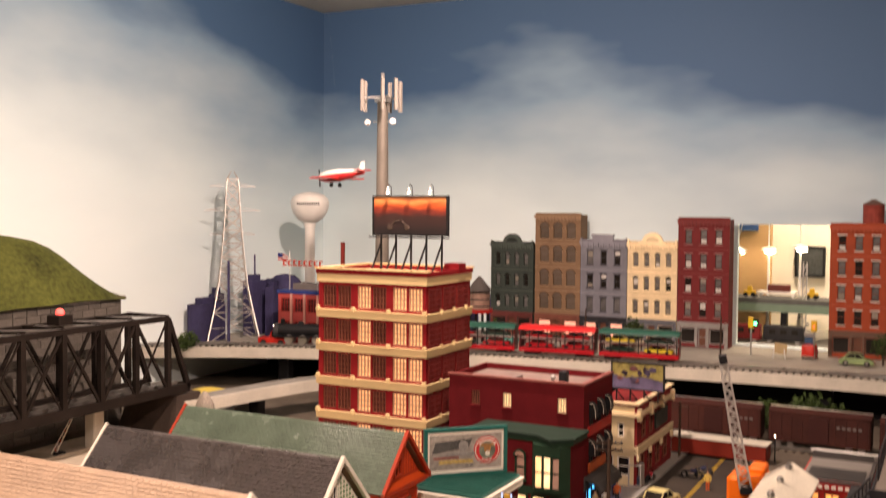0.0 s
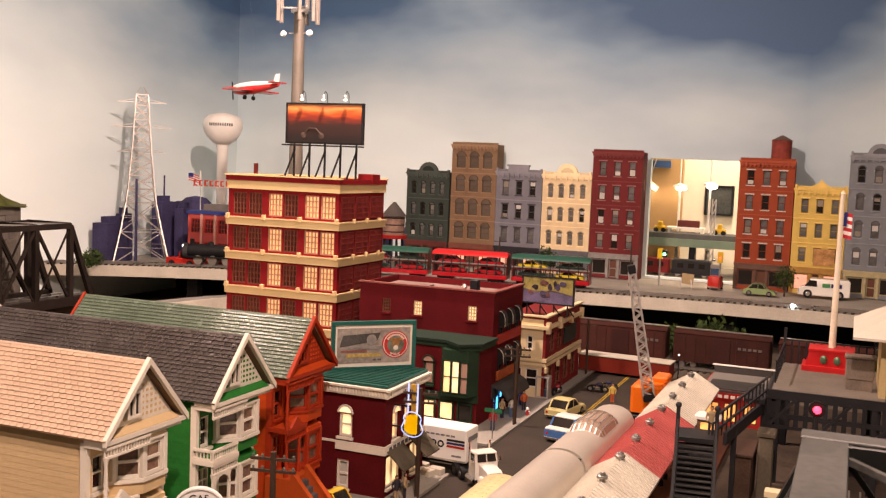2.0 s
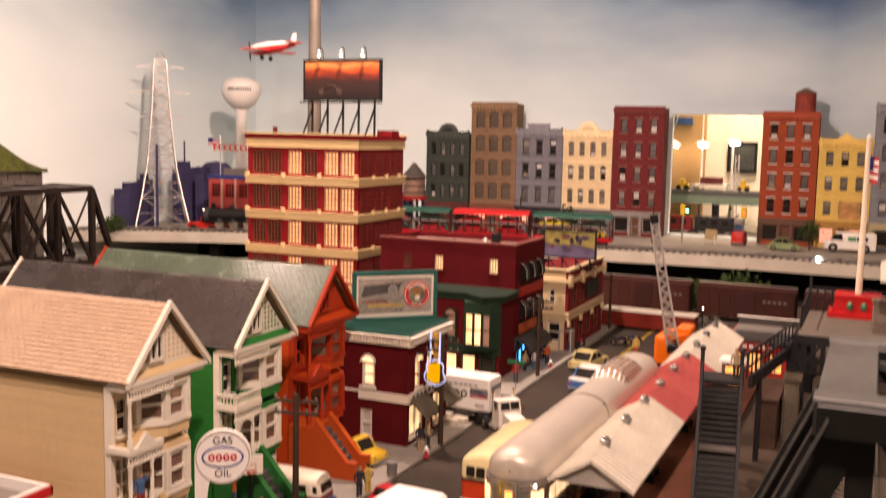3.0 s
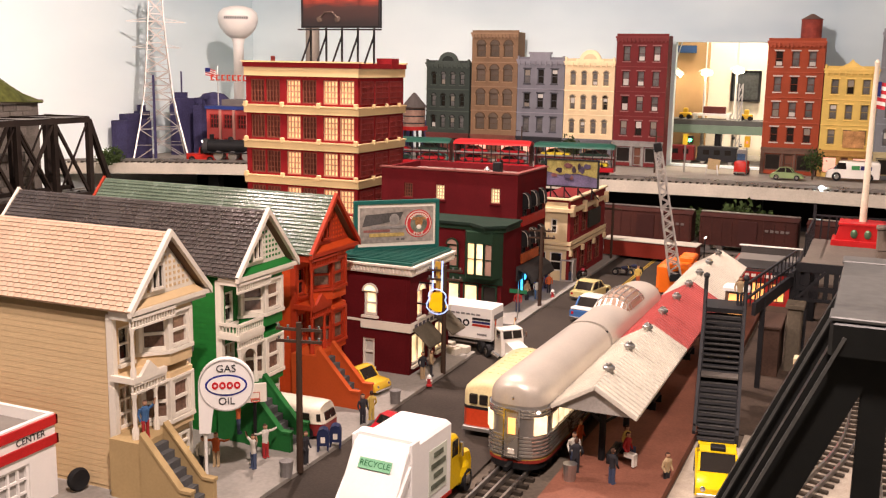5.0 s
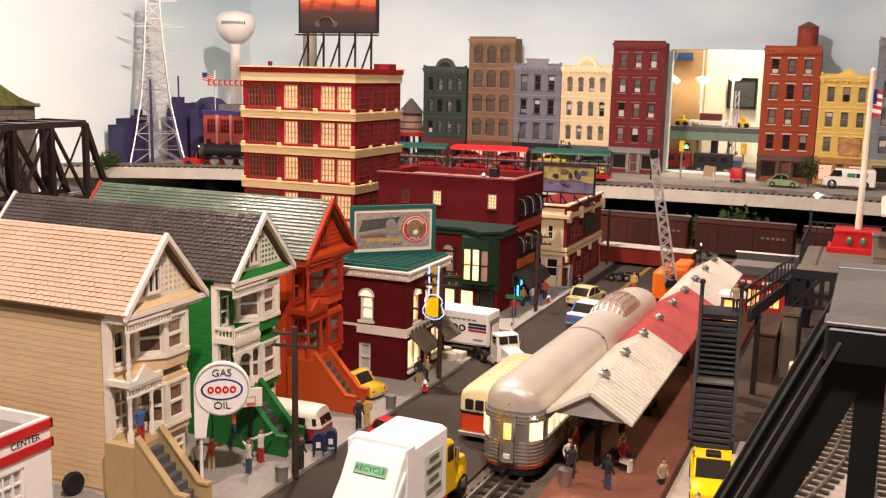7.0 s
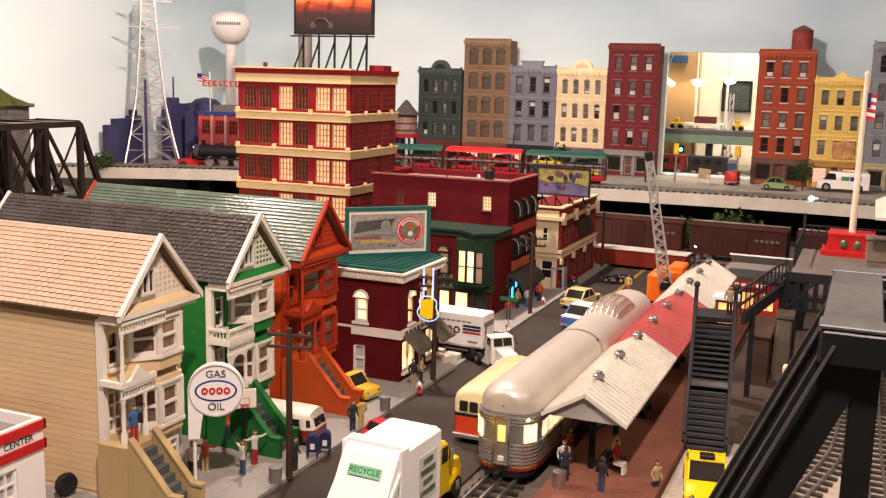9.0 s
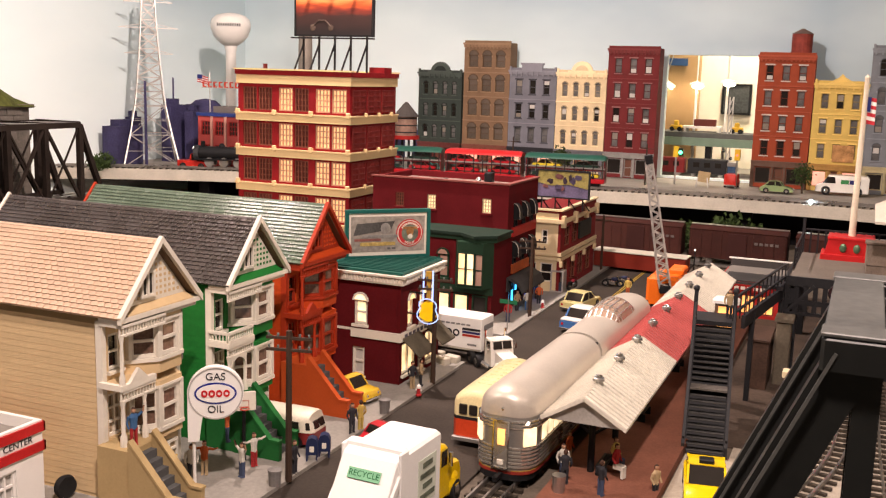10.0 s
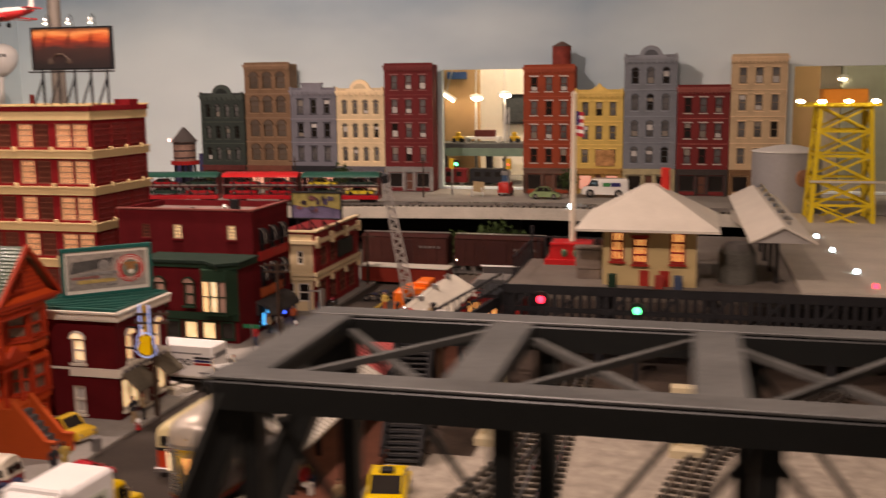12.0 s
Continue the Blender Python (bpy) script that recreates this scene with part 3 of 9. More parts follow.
town_front(0.308, 0.163, 0.432, "sand_front", (0.60, 0.44, 0.26), 4, 3, "tall sand-coloured stone town house", seed=12, shop=(0.20, 0.11, 0.05))

# ---- Victorian row houses ----


def row_house(y_mid, body, trim, roof_mat, label, stair_paint, porch_post=True):
    t = thing("row_house", label, "house", pose(-0.683, y_mid - 0.058, 0.006, 0, 0, 90), group="Victorian row houses")
    W, D, E, R = 0.116, 0.36, 0.188, 0.262
    # body behind the front, siding laid in courses
    part("body", G().box(0, W, 0.006, D, 0, E - 0.004).prism([(0.0, E - 0.004), (W, E - 0.004), (W / 2, R - 0.014)], 0.006, D, axis="y"), body, t)
    gs = G()
    n = 27
    for i in range(n):
        z = 0.004 + i * (E - 0.012) / n
        z1 = z + (E - 0.012) / n
        part("siding_board", G().prism([(-0.0002, z), (-0.0006, z), (-0.0004, z1 - 0.0001), (-0.0002, z1 - 0.0001)], 0.004, D, axis="y"), body, t)
        gs.prism([(W + 0.0002, z), (W + 0.0009, z), (W + 0.0004, z1 - 0.0003), (W + 0.0002, z1 - 0.0003)], 0.004, D, axis="y")
    part("siding", gs, body, t, "lapped siding boards")["kind"] = "stuff"
    # front wall with door and side window openings
    holes = [(0.006, 0.028, 0.064, 0.110), (0.008, 0.026, 0.134, 0.172)]
    part("front_wall", G().wall(W, E, holes, 0.006), body, t)
    window(t, *holes[0], 0.002, trim, mat("panel_door", (0.30, 0.22, 0.14), 0.5), bars=(1, 2), t=0.003)
    window(t, *holes[1], 0.002, trim, glass_dark, bars=(0, 1), t=0.003, sill=trim)
    # two-storey bay with cut corners
    def bay(z0, z1, base):
        a, c, b, dpt = 0.034, 0.060, 0.096, 0.022
        plan = lambda e: [(a - e, 0.0), (c - e * 0.5, -dpt - e), (b + e * 0.5, -dpt - e), (b + 0.014 + e, 0.0)]
        part("bay_panel", G().prism(plan(0), z0, z0 + base), body, t)
        part("bay_head", G().prism(plan(0), z1 - 0.006, z1), body, t)
        gp = G()
        for x, y in ((a + 0.002, -0.002), (c, -dpt + 0.001), (b - 0.001, -dpt + 0.001), (b + 0.012, -0.002)):
            gp.bbox(x - 0.0028, x + 0.0028, y - 0.0022, y + 0.0026, z0 + base, z1 - 0.006, 0.0005)
        gp.prism(plan(0.0025), z0 + base - 0.004, z0 + base)
        gp.prism(plan(0.0015), z1 - 0.008, z1 - 0.005)
        part("bay_frame", gp, trim, t)
        h = z1 - z0 - base - 0.009
        window(t, c + 0.003, b - 0.004, z0 + base, z0 + base + h, -dpt + 0.001, trim, brown_glass, bars=(0, 1), t=0.0040)
        wn = window(t, 0, 0.0285, 0, h, 0, trim, brown_glass, bars=(0, 1), t=0.0040)
        wn.matrix_basis = pose(a + 0.0035, -0.002, z0 + base, 0, 0, -math.degrees(math.atan2(dpt, c - a)))
        wn = window(t, 0, 0.020, 0, h, 0, trim, brown_glass, bars=(0, 1), t=0.0040)
        wn.matrix_basis = pose(b + 0.001, -dpt + 0.001, z0 + base, 0, 0, math.degrees(math.atan2(dpt, 0.014)))
    bay(0.050, 0.113, 0.012)
    bay(0.122, 0.185, 0.017)
    part("bay_base", G().prism([(0.040, 0), (0.060, -0.014), (0.098, -0.014), (0.108, 0)], 0.0, 0.050), body, t)
    window(t, 0.064, 0.094, 0.008, 0.040, -0.0175, trim, mat("garage_door", (0.34, 0.26, 0.16), 0.6), bars=(1, 2), t=0.003)
    # porch: friezes of spindles, rails, corner posts
    def frieze(z0, z1, x0, x1, y):
        gf = G().box(x0, x1, y - 0.002, y + 0.002, z1 - 0.003, z1).box(x0, x1, y - 0.0015, y + 0.0015, z0, z0 + 0.0022)
        k = max(2, int((x1 - x0) / 0.0042))
        for i in range(k + 1):
            x = x0 + (x1 - x0) * i / k
            gf.box(x - 0.0007, x + 0.0007, y - 0.0008, y + 0.0008, z0, z1)
        return gf
    part("spindle_frieze", frieze(0.108, 0.120, -0.004, 0.046, -0.026), trim, t)
    part("spindle_frieze", frieze(0.175, 0.187, -0.004, 0.064, -0.026), trim, t)
    part("porch_cornice", G().box(-0.006, 0.046, -0.029, -0.024, 0.120, 0.126).box(-0.006, -0.001, -0.024, 0.0, 0.120, 0.126), trim, t)
    part("porch_roof", G().box(-0.001, 0.044, -0.024, 0.0, 0.1195, 0.1245), body, t)
    if porch_post:
        part("pediment", G().prism([(0.006, 0.126), (0.034, 0.126), (0.020, 0.139)], -0.029, -0.025, axis="y"), trim, t)
    else:
        part("balcony_rail", frieze(0.126, 0.139, -0.004, 0.044, -0.027), trim, t, "white spindle balcony railing")
        part("balcony_rail", frieze(0.126, 0.139, -0.024, 0.0, 0.004).turned(pose(0, 0, 0, 0, 0, 90)), trim, t)
        ga = G()
        for i in range(8):
            a0, a1 = math.pi * i / 8, math.pi * (i + 1) / 8
            ga.prism([(0.014 + 0.0145 * math.cos(a0), 0.092 + 0.0145 * math.sin(a0)), (0.014 + 0.0145 * math.cos(a0), 0.110), (0.014 + 0.0145 * math.cos(a1), 0.110), (0.014 + 0.0145 * math.cos(a1), 0.092 + 0.0145 * math.sin(a1))], -0.0285, -0.0265, axis="y")
        part("porch_arch", ga, trim, t, "white arched porch spandrel")
    for x in (-0.002, 0.030):
        part("porch_post", G().lathe([(0.0035, 0.062), (0.0035, 0.072), (0.002, 0.076), (0.0024, 0.090), (0.0018, 0.102), (0.0034, 0.110)], (x, -0.026, 0), 8), trim, t, smooth=True)
    if porch_post:
        part("porch_post", G().lathe([(0.003, 0.126), (0.003, 0.134), (0.0018, 0.138), (0.0022, 0.152), (0.0016, 0.168), (0.003, 0.177)], (-0.002, -0.026, 0), 8), trim, t, smooth=True)
    for x in (0.0, W):
        part("corner_board", G().box(x - 0.003, x + 0.003, -0.002, 0.006, 0.0, E), trim, t)
    part("eave_cornice", G().box(-0.005, W + 0.005, -0.029, 0.0, 0.189, 0.194).box(-0.004, W + 0.004, -0.024, 0.0, 0.184, 0.189), trim, t)
    part("pent_panel", G().prism([(-0.0280, 0.194), (-0.0280, 0.1950), (-0.0175, 0.2000), (0.002, 0.2000), (0.002, 0.194)], 0.006, W - 0.006, axis="x"), body, t)
    # gable: boarded panel, lattice, small paired window, barge boards
    part("gable_panel", G().prism([(0.006, 0.2002), (W - 0.006, 0.2002), (W / 2, R - 0.004)], -0.018, 0.004, axis="y"), trim, t)
    gl = G()
    for i in range(14):
        for k in range(8):
            x, z = 0.0125 + i * 0.0070, 0.2065 + k * 0.0062
            if z < R - 0.008 - abs(x - W / 2) * 1.08:
                gl.box(x - 0.0016, x + 0.0016, -0.0187, -0.0181, z - 0.0015, z + 0.0015)
    part("gable_lattice", gl, body, t)
    window(t, 0.034, 0.056, 0.206, 0.234, -0.0225, trim, glass_dark, bars=(1, 0), t=0.0030)
    for s in (-1, 1):
        xa, xb = W / 2 + s * 0.0655, W / 2
        for y0, y1, dz in ((-0.031, -0.026, 0.0),):
            part("barge_board", G().loft([[(xa, y0, 0.1885), (xa, y1, 0.1885), (xa, y1, 0.196), (xa, y0, 0.196)], [(xb, y0, R - 0.0010), (xb, y1, R - 0.0010), (xb, y1, R + 0.0065), (xb, y0, R + 0.0065)]]), trim, t)
        for y0, y1 in ((D + 0.004, D + 0.008),):
            part("barge_board", G().loft([[(xa, y0, 0.1885), (xa, y1, 0.1885), (xa, y1, 0.196), (xa, y0, 0.196)], [(xb, y0, R - 0.0010), (xb, y1, R - 0.0010), (xb, y1, R + 0.0065), (xb, y0, R + 0.0065)]]), trim, t)
    part("gable_soffit", G().loft([[(-0.002, -0.026, 0.196), (-0.002, 0.0, 0.196), (-0.002, 0.0, 0.2), (-0.002, -0.026, 0.2)], [(W / 2, -0.026, R - 0.004), (W / 2, 0.0, R - 0.004), (W / 2, 0.0, R), (W / 2, -0.026, R)]])
         .loft([[(W + 0.002, -0.026, 0.196), (W + 0.002, 0.0, 0.196), (W + 0.002, 0.0, 0.2), (W + 0.002, -0.026, 0.2)], [(W / 2, -0.026, R - 0.004), (W / 2, 0.0, R - 0.004), (W / 2, 0.0, R), (W / 2, -0.026, R)]]), mat("soffit_brown", (0.16, 0.10, 0.06), 0.8, var=0.1), t)
    # roof: two slopes of shingle courses
    roof = part("roof", G(), roof_mat, t)
    L = math.hypot(0.0655, R - 0.193)
    courses, per = 17, 44
    ang = math.atan2(R - 0.191, 0.0655)
    for s in (-1, 1):
        gr = G()
        gr.box(0, D + 0.034, 0, L + 0.002, -0.0025, 0.0)
        if s < 0:
            mm = Matrix(((0, math.cos(ang), -math.sin(ang), W / 2 - 0.0655), (1, 0, 0, -0.030), (0, math.sin(ang), math.cos(ang), 0.194), (0, 0, 0, 1)))
        else:
            mm = Matrix(((0, -math.cos(ang), math.sin(ang), W / 2 + 0.0655), (1, 0, 0, -0.030), (0, math.sin(ang), math.cos(ang), 0.194), (0, 0, 0, 1)))
        one = None
        for c in range(courses):
            for k in range(per):
                x0 = (k + (0.5 if c % 2 else 0)) * (D + 0.034) / per
                x1 = min(x0 + (D + 0.034) / per - 0.0006, D + 0.034)
                if x1 <= x0:
                    continue
                y0, y1 = c * L / courses, (c + 1) * L / courses
                if s < 0 and k < 17:
                    if one is None:
                        sw_, sl = (D + 0.034) / per - 0.0006, L / courses
                        one = G().add([(0, 0, 0), (sw_, 0, 0), (sw_, sl, 0.0002), (0, sl, 0.0002), (0, 0.0004, 0.0012), (sw_, 0.0004, 0.0012), (sw_ * 0.5, 0, 0.0015)],
                                      [(4, 6, 5, 2, 3), (0, 1, 5, 6, 4), (0, 4, 3), (1, 2, 5)]).mesh("shingle", roof_mat)
                    part("shingle", one, roof_mat, roof, m=mm @ pose(x0, y0, 0))
                    continue
                gr.add([(x0, y0, 0), (x1, y0, 0), (x1, y1, 0.0002), (x0, y1, 0.0002), (x0, y0, 0.0012), (x1, y0, 0.0012)],
                       [(4, 5, 2, 3), (0, 1, 5, 4), (0, 4, 3), (1, 2, 5)])
        part("shingle_slope", gr, roof_mat, roof, m=mm)["kind"] = "stuff"
    # stair with closed side walls down to the pavement
    for i in range(7):
        part("step", G().box(-0.008, 0.022, -0.040 - (i + 1) * 0.0072, -0.040 - i * 0.0072, 0.0, 0.056 - i * 0.0082), mat("grey_steps", (0.09, 0.09, 0.09), 0.7, var=0.2), t)
    for x in (-0.014, 0.022):
        gw = G().prism([(-0.0402, 0.0), (-0.0402, 0.072), (-0.043, 0.072), (-0.088, 0.022), (-0.101, 0.022), (-0.101, 0.0)], x, x + 0.006, axis="x")
        gw.prism([(-0.042, 0.075), (-0.0885, 0.0245), (-0.102, 0.0245), (-0.102, 0.0215), (-0.088, 0.0215), (-0.042, 0.072)], x - 0.001, x + 0.007, axis="x")
        part("stair_wall", gw, stair_paint, t)
    part("landing", G().box(-0.012, 0.038, -0.0398, -0.0202, 0.0, 0.062).box(-0.012, 0.0345, -0.0202, -0.0003, 0.0, 0.062), stair_paint, t)
    gp = G().tube([(W + 0.004, -0.003, 0.186), (W + 0.004, -0.003, 0.12), (W + 0.004, 0.006, 0.11), (W + 0.004, 0.006, 0.0)], 0.0022, 6)
    part("downpipe", gp, mat("grey_pipe", (0.18, 0.17, 0.16), 0.5, metal=0.5), t)
    return t


tan_body = mat("tan_siding", (0.58, 0.43, 0.24), 0.6, var=0.05, scale=25)
off_white = mat("off_white_trim", (0.70, 0.655, 0.56), 0.55, var=0.05)
row_house(0.889, tan_body, off_white, mat("pink_tan_shingle", (0.50, 0.345, 0.23), 0.45, var=0.10, scale=90, spec=0.4), "tan Victorian row house with white trim and pink-tan roof", mat("tan_stair", (0.40, 0.29, 0.14), 0.7, var=0.08))
green_body = mat("green_siding", (0.012, 0.16, 0.028), 0.5, var=0.12, scale=30)
row_house(1.069, green_body, off_white, mat("charcoal_shingle", (0.055, 0.046, 0.043), 0.27, var=0.2, scale=60, spec=0.9), "bright green Victorian row house with white trim and charcoal roof", mat("green_stair", (0.015, 0.13, 0.03), 0.6, var=0.1), porch_post=False)
orange_body = mat("orange_siding", (0.50, 0.060, 0.011), 0.5, var=0.1, scale=30)
red_trim = mat("brick_orange_trim", (0.34, 0.033, 0.010), 0.5, var=0.1)
row_house(1.231, orange_body, red_trim, mat("grey_green_shingle", (0.095, 0.135, 0.095), 0.25, var=0.2, scale=60, spec=0.9), "orange-red Victorian row house with grey-green roof", mat("orange_stair", (0.46, 0.075, 0.015), 0.55, var=0.08))

# ---- the office tower ----
brick_red = mat("tower_brick", (0.175, 0.010, 0.012), 0.7, var=0.12, scale=60, bump=0.2, spec=0.06)
maroon = mat("maroon_brick", (0.100, 0.009, 0.011), 0.75, var=0.15, scale=60, bump=0.25, spec=0.05)
cream_band = mat("tower_cream_band", (0.55, 0.41, 0.21), 0.55, var=0.05)
tw = thing("office_tower", "six-storey red brick office tower with cream bands and lit windows", "office building", pose(-1.236, 1.87, 0.0))
TW, TD, TH = 0.268, 0.21, 0.444
bands = [0.052, 0.127, 0.202, 0.276, 0.350]
holes, lit = [], []
rnd = random.Random(5)
zf = [0.0] + bands
for f, z0 in enumerate(zf):
    for b_ in range(3):
        for k in range(2):
            x0 = 0.012 + b_ * 0.088 + k * 0.038
            holes.append((x0, x0 + 0.034, z0 + 0.013, z0 + 0.061))
            lit.append((b_ == 1 and k == 0) or (b_ == 2))
part("wall", G().wall(TW, TH, holes, 0.006), brick_red, tw, "front brick wall")
part("body", G().box(0, TW, 0.0061, TD, 0, TH - 0.012), brick_red, tw)
pink_sash = mat("pink_cream_sash", (0.45, 0.27, 0.16), 0.6)
tower_lit = glow("tower_window_light", (1.0, 0.56, 0.27), 0.50)
brown_sash = mat("brown_sash", (0.16, 0.05, 0.03), 0.6)
for o, l in zip(holes, lit):
    window(tw, *o, 0.002, pink_sash if l else brown_sash, tower_lit if l else mat("brown_blind", (0.11, 0.026, 0.019), 0.4, var=0.35), bars=(3, 3), t=0.0026)
for z in bands:
    gb = G().box(-0.004, TW + 0.004, -0.004, TD + 0.004, z - 0.009, z + 0.0055).box(-0.006, TW + 0.006, -0.006, TD + 0.006, z + 0.0055, z + 0.0085)
    part("band", gb, cream_band, tw)
    for x in (-0.003, 0.087, 0.175, 0.262):
        part("keystone", G().bbox(x, x + 0.008, -0.0078, 0.0, z + 0.004, z + 0.015, 0.001), cream_band, tw)
    for y in (0.06, 0.12, 0.18):
        part("keystone", G().bbox(TW, TW + 0.0072, y, y + 0.006, z + 0.004, z + 0.0135, 0.001), cream_band, tw)
part("top_band", G().box(-0.003, TW + 0.003, -0.003, TD + 0.003, 0.418, 0.436), cream_band, tw)
part("parapet", G().box(-0.005, TW + 0.005, -0.005, 0.003, 0.436, 0.446).box(-0.005, TW + 0.005, TD - 0.003, TD + 0.005, 0.436, 0.446)
     .box(-0.005, 0.003, 0.003, TD - 0.003, 0.436, 0.446).box(TW - 0.003, TW + 0.005, 0.003, TD - 0.003, 0.436, 0.446).box(TW - 0.03, TW + 0.006, 0.14, 0.175, 0.436, 0.458), brick_red, tw)
part("coping", G().box(-0.007, TW + 0.007, -0.007, 0.004, 0.446, 0.449).box(-0.007, TW + 0.007, TD - 0.004, TD + 0.007, 0.446, 0.449).box(-0.007, 0.004, 0.004, TD - 0.004, 0.446, 0.449), cream_band, tw)
for f, z0 in enumerate(zf):
    for k in range(6):
        window(tw, 0, 0.027, 0, 0.047, 0, mat("dark_red_sash", (0.13, 0.016, 0.013), 0.6), MATS["brown_blind"], bars=(3, 3), t=0.002).matrix_basis = pose(TW + 0.0035, 0.008 + (k // 2) * 0.066 + (k % 2) * 0.0295, z0 + 0.0135, 0, 0, 90)

# ---- corner shop ----
lit_shop = glow("shop_window_light", (1.0, 0.72, 0.36), 1.0)
awning_mat = mat("awning_cloth", (0.10, 0.085, 0.06), 0.8, var=0.3, scale=120)
sh = thing("corner_shop", "dark red brick corner shop with white cornice and lit arched windows", "shop", pose(-0.586, 1.32, 0.006))
# front of this shop looks along +x; its side looks to -y
SH = 0.148
side_holes = [(-0.0758, -0.056, 0.006, 0.048), (-0.0735, -0.0522, 0.082, 0.118), (-0.138, -0.118, 0.082, 0.118)]
part("side_wall", G().wall(0.1438, SH, side_holes, 0.006, 0, -0.15, 0), maroon, sh)
front_holes = [(0.008, 0.056, 0.012, 0.058), (0.064, 0.082, 0.004, 0.058), (0.090, 0.132, 0.012, 0.058), (0.025, 0.045, 0.080, 0.120), (0.066, 0.084, 0.080, 0.120), (0.104, 0.122, 0.080, 0.120)]
part("front_wall", G().wall(0.14, SH, front_holes, 0.006), maroon, sh, m=pose(0, 0, 0, 0, 0, 90))
part("body", G().box(-0.15, -0.0062, 0.0062, 0.14, 0, SH - 0.01), maroon, sh)
for k, o in enumerate(side_holes):
    window(sh, *o, 0.002, off_white, white_blind if k == 0 else (lit_bright if k == 1 else blind), bars=(0, 1), t=0.0036, arch=k in (1, 2), sill=off_white)
fr = thing("shop_front", "", "")
fr.parent, fr.matrix_basis = sh, pose(0, 0, 0, 0, 0, 90)
for k, o in enumerate(front_holes):
    window(fr, *o, 0.002, off_white, lit_shop if k in (0, 2) else (glass_dark if k == 1 else lit_window), bars=(0, 1) if k > 2 else (1, 0), t=0.003, arch=k > 2, sill=off_white)
part("belt_course", G().box(-0.0775, 0.003, -0.003, 0.0, 0.063, 0.0755).box(0.0, 0.003, 0.0, 0.142, 0.063, 0.0755).box(-0.152, -0.0775, -0.0012, 0.0, 0.072, 0.0755), off_white, sh, "white belt course")
gc = G().box(-0.153, 0.006, -0.006, 0.0, SH - 0.002, SH + 0.009).box(0.0, 0.006, 0.0, 0.142, SH - 0.002, SH + 0.009).box(-0.154, 0.010, -0.010, 0.142, SH + 0.009, SH + 0.012)
part("cornice", gc, off_white, sh, "white dentilled cornice")
gd = G()
for i in range(30):
    gd.box(-0.150 + i * 0.0052, -0.1475 + i * 0.0052, -0.0080, -0.006, SH + 0.0005, SH + 0.008)
for i in range(27):
    gd.box(0.006, 0.0080, 0.003 + i * 0.0052, 0.0055 + i * 0.0052, SH + 0.0005, SH + 0.008)
part("dentil", gd, off_white, sh)["kind"] = "stuff"
green_roof = mat("green_roof", (0.014, 0.085, 0.068), 0.45, var=0.15)
part("roof", G().box(-0.150, 0.004, -0.004, 0.138, SH + 0.012, SH + 0.016), green_roof, sh, "green flat roof")
for k in range(14):
    part("roof_rib", G().bar((-0.146, 0.004 + k * 0.0098, SH + 0.0168), (0.002, 0.004 + k * 0.0098, SH + 0.0168), 0.0022, 0.0026), green_roof, sh)
for k in range(9):
    part("lettering_bar", G().box(0.0031, 0.0036, 0.010 + k * 0.0135, 0.019 + k * 0.0135, 0.0665, 0.0725), mat("sign_ink", (0.08, 0.075, 0.09), 0.6), sh)
part("awning", G().loft([[(0.003, 0.004, 0.068), (0.003, 0.060, 0.068), (0.003, 0.060, 0.066), (0.003, 0.004, 0.066)], [(0.030, 0.004, 0.044), (0.030, 0.060, 0.044), (0.030, 0.060, 0.042), (0.030, 0.004, 0.042)]]), awning_mat, sh, "patterned dark awning")
part("awning", G().loft([[(0.003, 0.086, 0.068), (0.003, 0.136, 0.068), (0.003, 0.136, 0.066), (0.003, 0.086, 0.066)], [(0.030, 0.086, 0.044), (0.030, 0.136, 0.044), (0.030, 0.136, 0.042), (0.030, 0.086, 0.042)]]), awning_mat, sh, "patterned dark awning")
# guitar-shaped neon sign
gs = thing("guitar_sign", "lit yellow guitar-shaped sign with blue-white neon edge", "neon sign", pose(-0.556, 1.350, 0.090, 0, 0, 0) @ Matrix.Diagonal((1.2, 1.0, 1.05, 1)))
neon = glow("blue_neon", (0.40, 0.55, 1.0), 0.9)
yel = glow("yellow_sign", (0.9, 0.55, 0.0), 0.30)


def outline(r1, r2, gap, s=1.0):
    pts = []
    for i in range(24):
        a = 2 * math.pi * i / 24
        lower = math.sin(a) < 0
        r = (r1 if lower else r2) * (1 - 0.22 * math.exp(-(math.sin(a) / 0.28) ** 2))
        pts.append((s * r * math.cos(a), s * (r * 1.05 * math.sin(a) - (0.0 if lower else -gap))))
    return pts


part("guitar_body", G().prism([(x, z + 0.020) for x, z in outline(0.0125, 0.010, 0.004)], -0.002, 0.002, axis="y"), yel, gs)
part("guitar_neck", G().box(-0.0022, 0.0022, -0.002, 0.002, 0.033, 0.066).box(-0.0035, 0.0035, -0.002, 0.002, 0.066, 0.076), mat("guitar_wood", (0.5, 0.3, 0.05), 0.4), gs)
o2 = [(x, -0.003, z + 0.020) for x, z in outline(0.0155, 0.013, 0.005)]
part("neon_tube", G().tube(o2 + [o2[0]], 0.0008, 5), neon, gs)
part("neon_tube", G().tube([(-0.006, -0.003, 0.036), (-0.006, -0.003, 0.078)], 0.0011, 5), neon, gs)
part("neon_tube", G().tube([(0.006, -0.003, 0.036), (0.006, -0.003, 0.078)], 0.0011, 5), neon, gs)
part("bracket", G().bar((-0.030, 0, 0.045), (0.0, 0, 0.045), 0.002), black, gs)
part("bracket", G().bar((-0.030, 0, 0.015), (0.0, 0, 0.015), 0.002), black, gs)

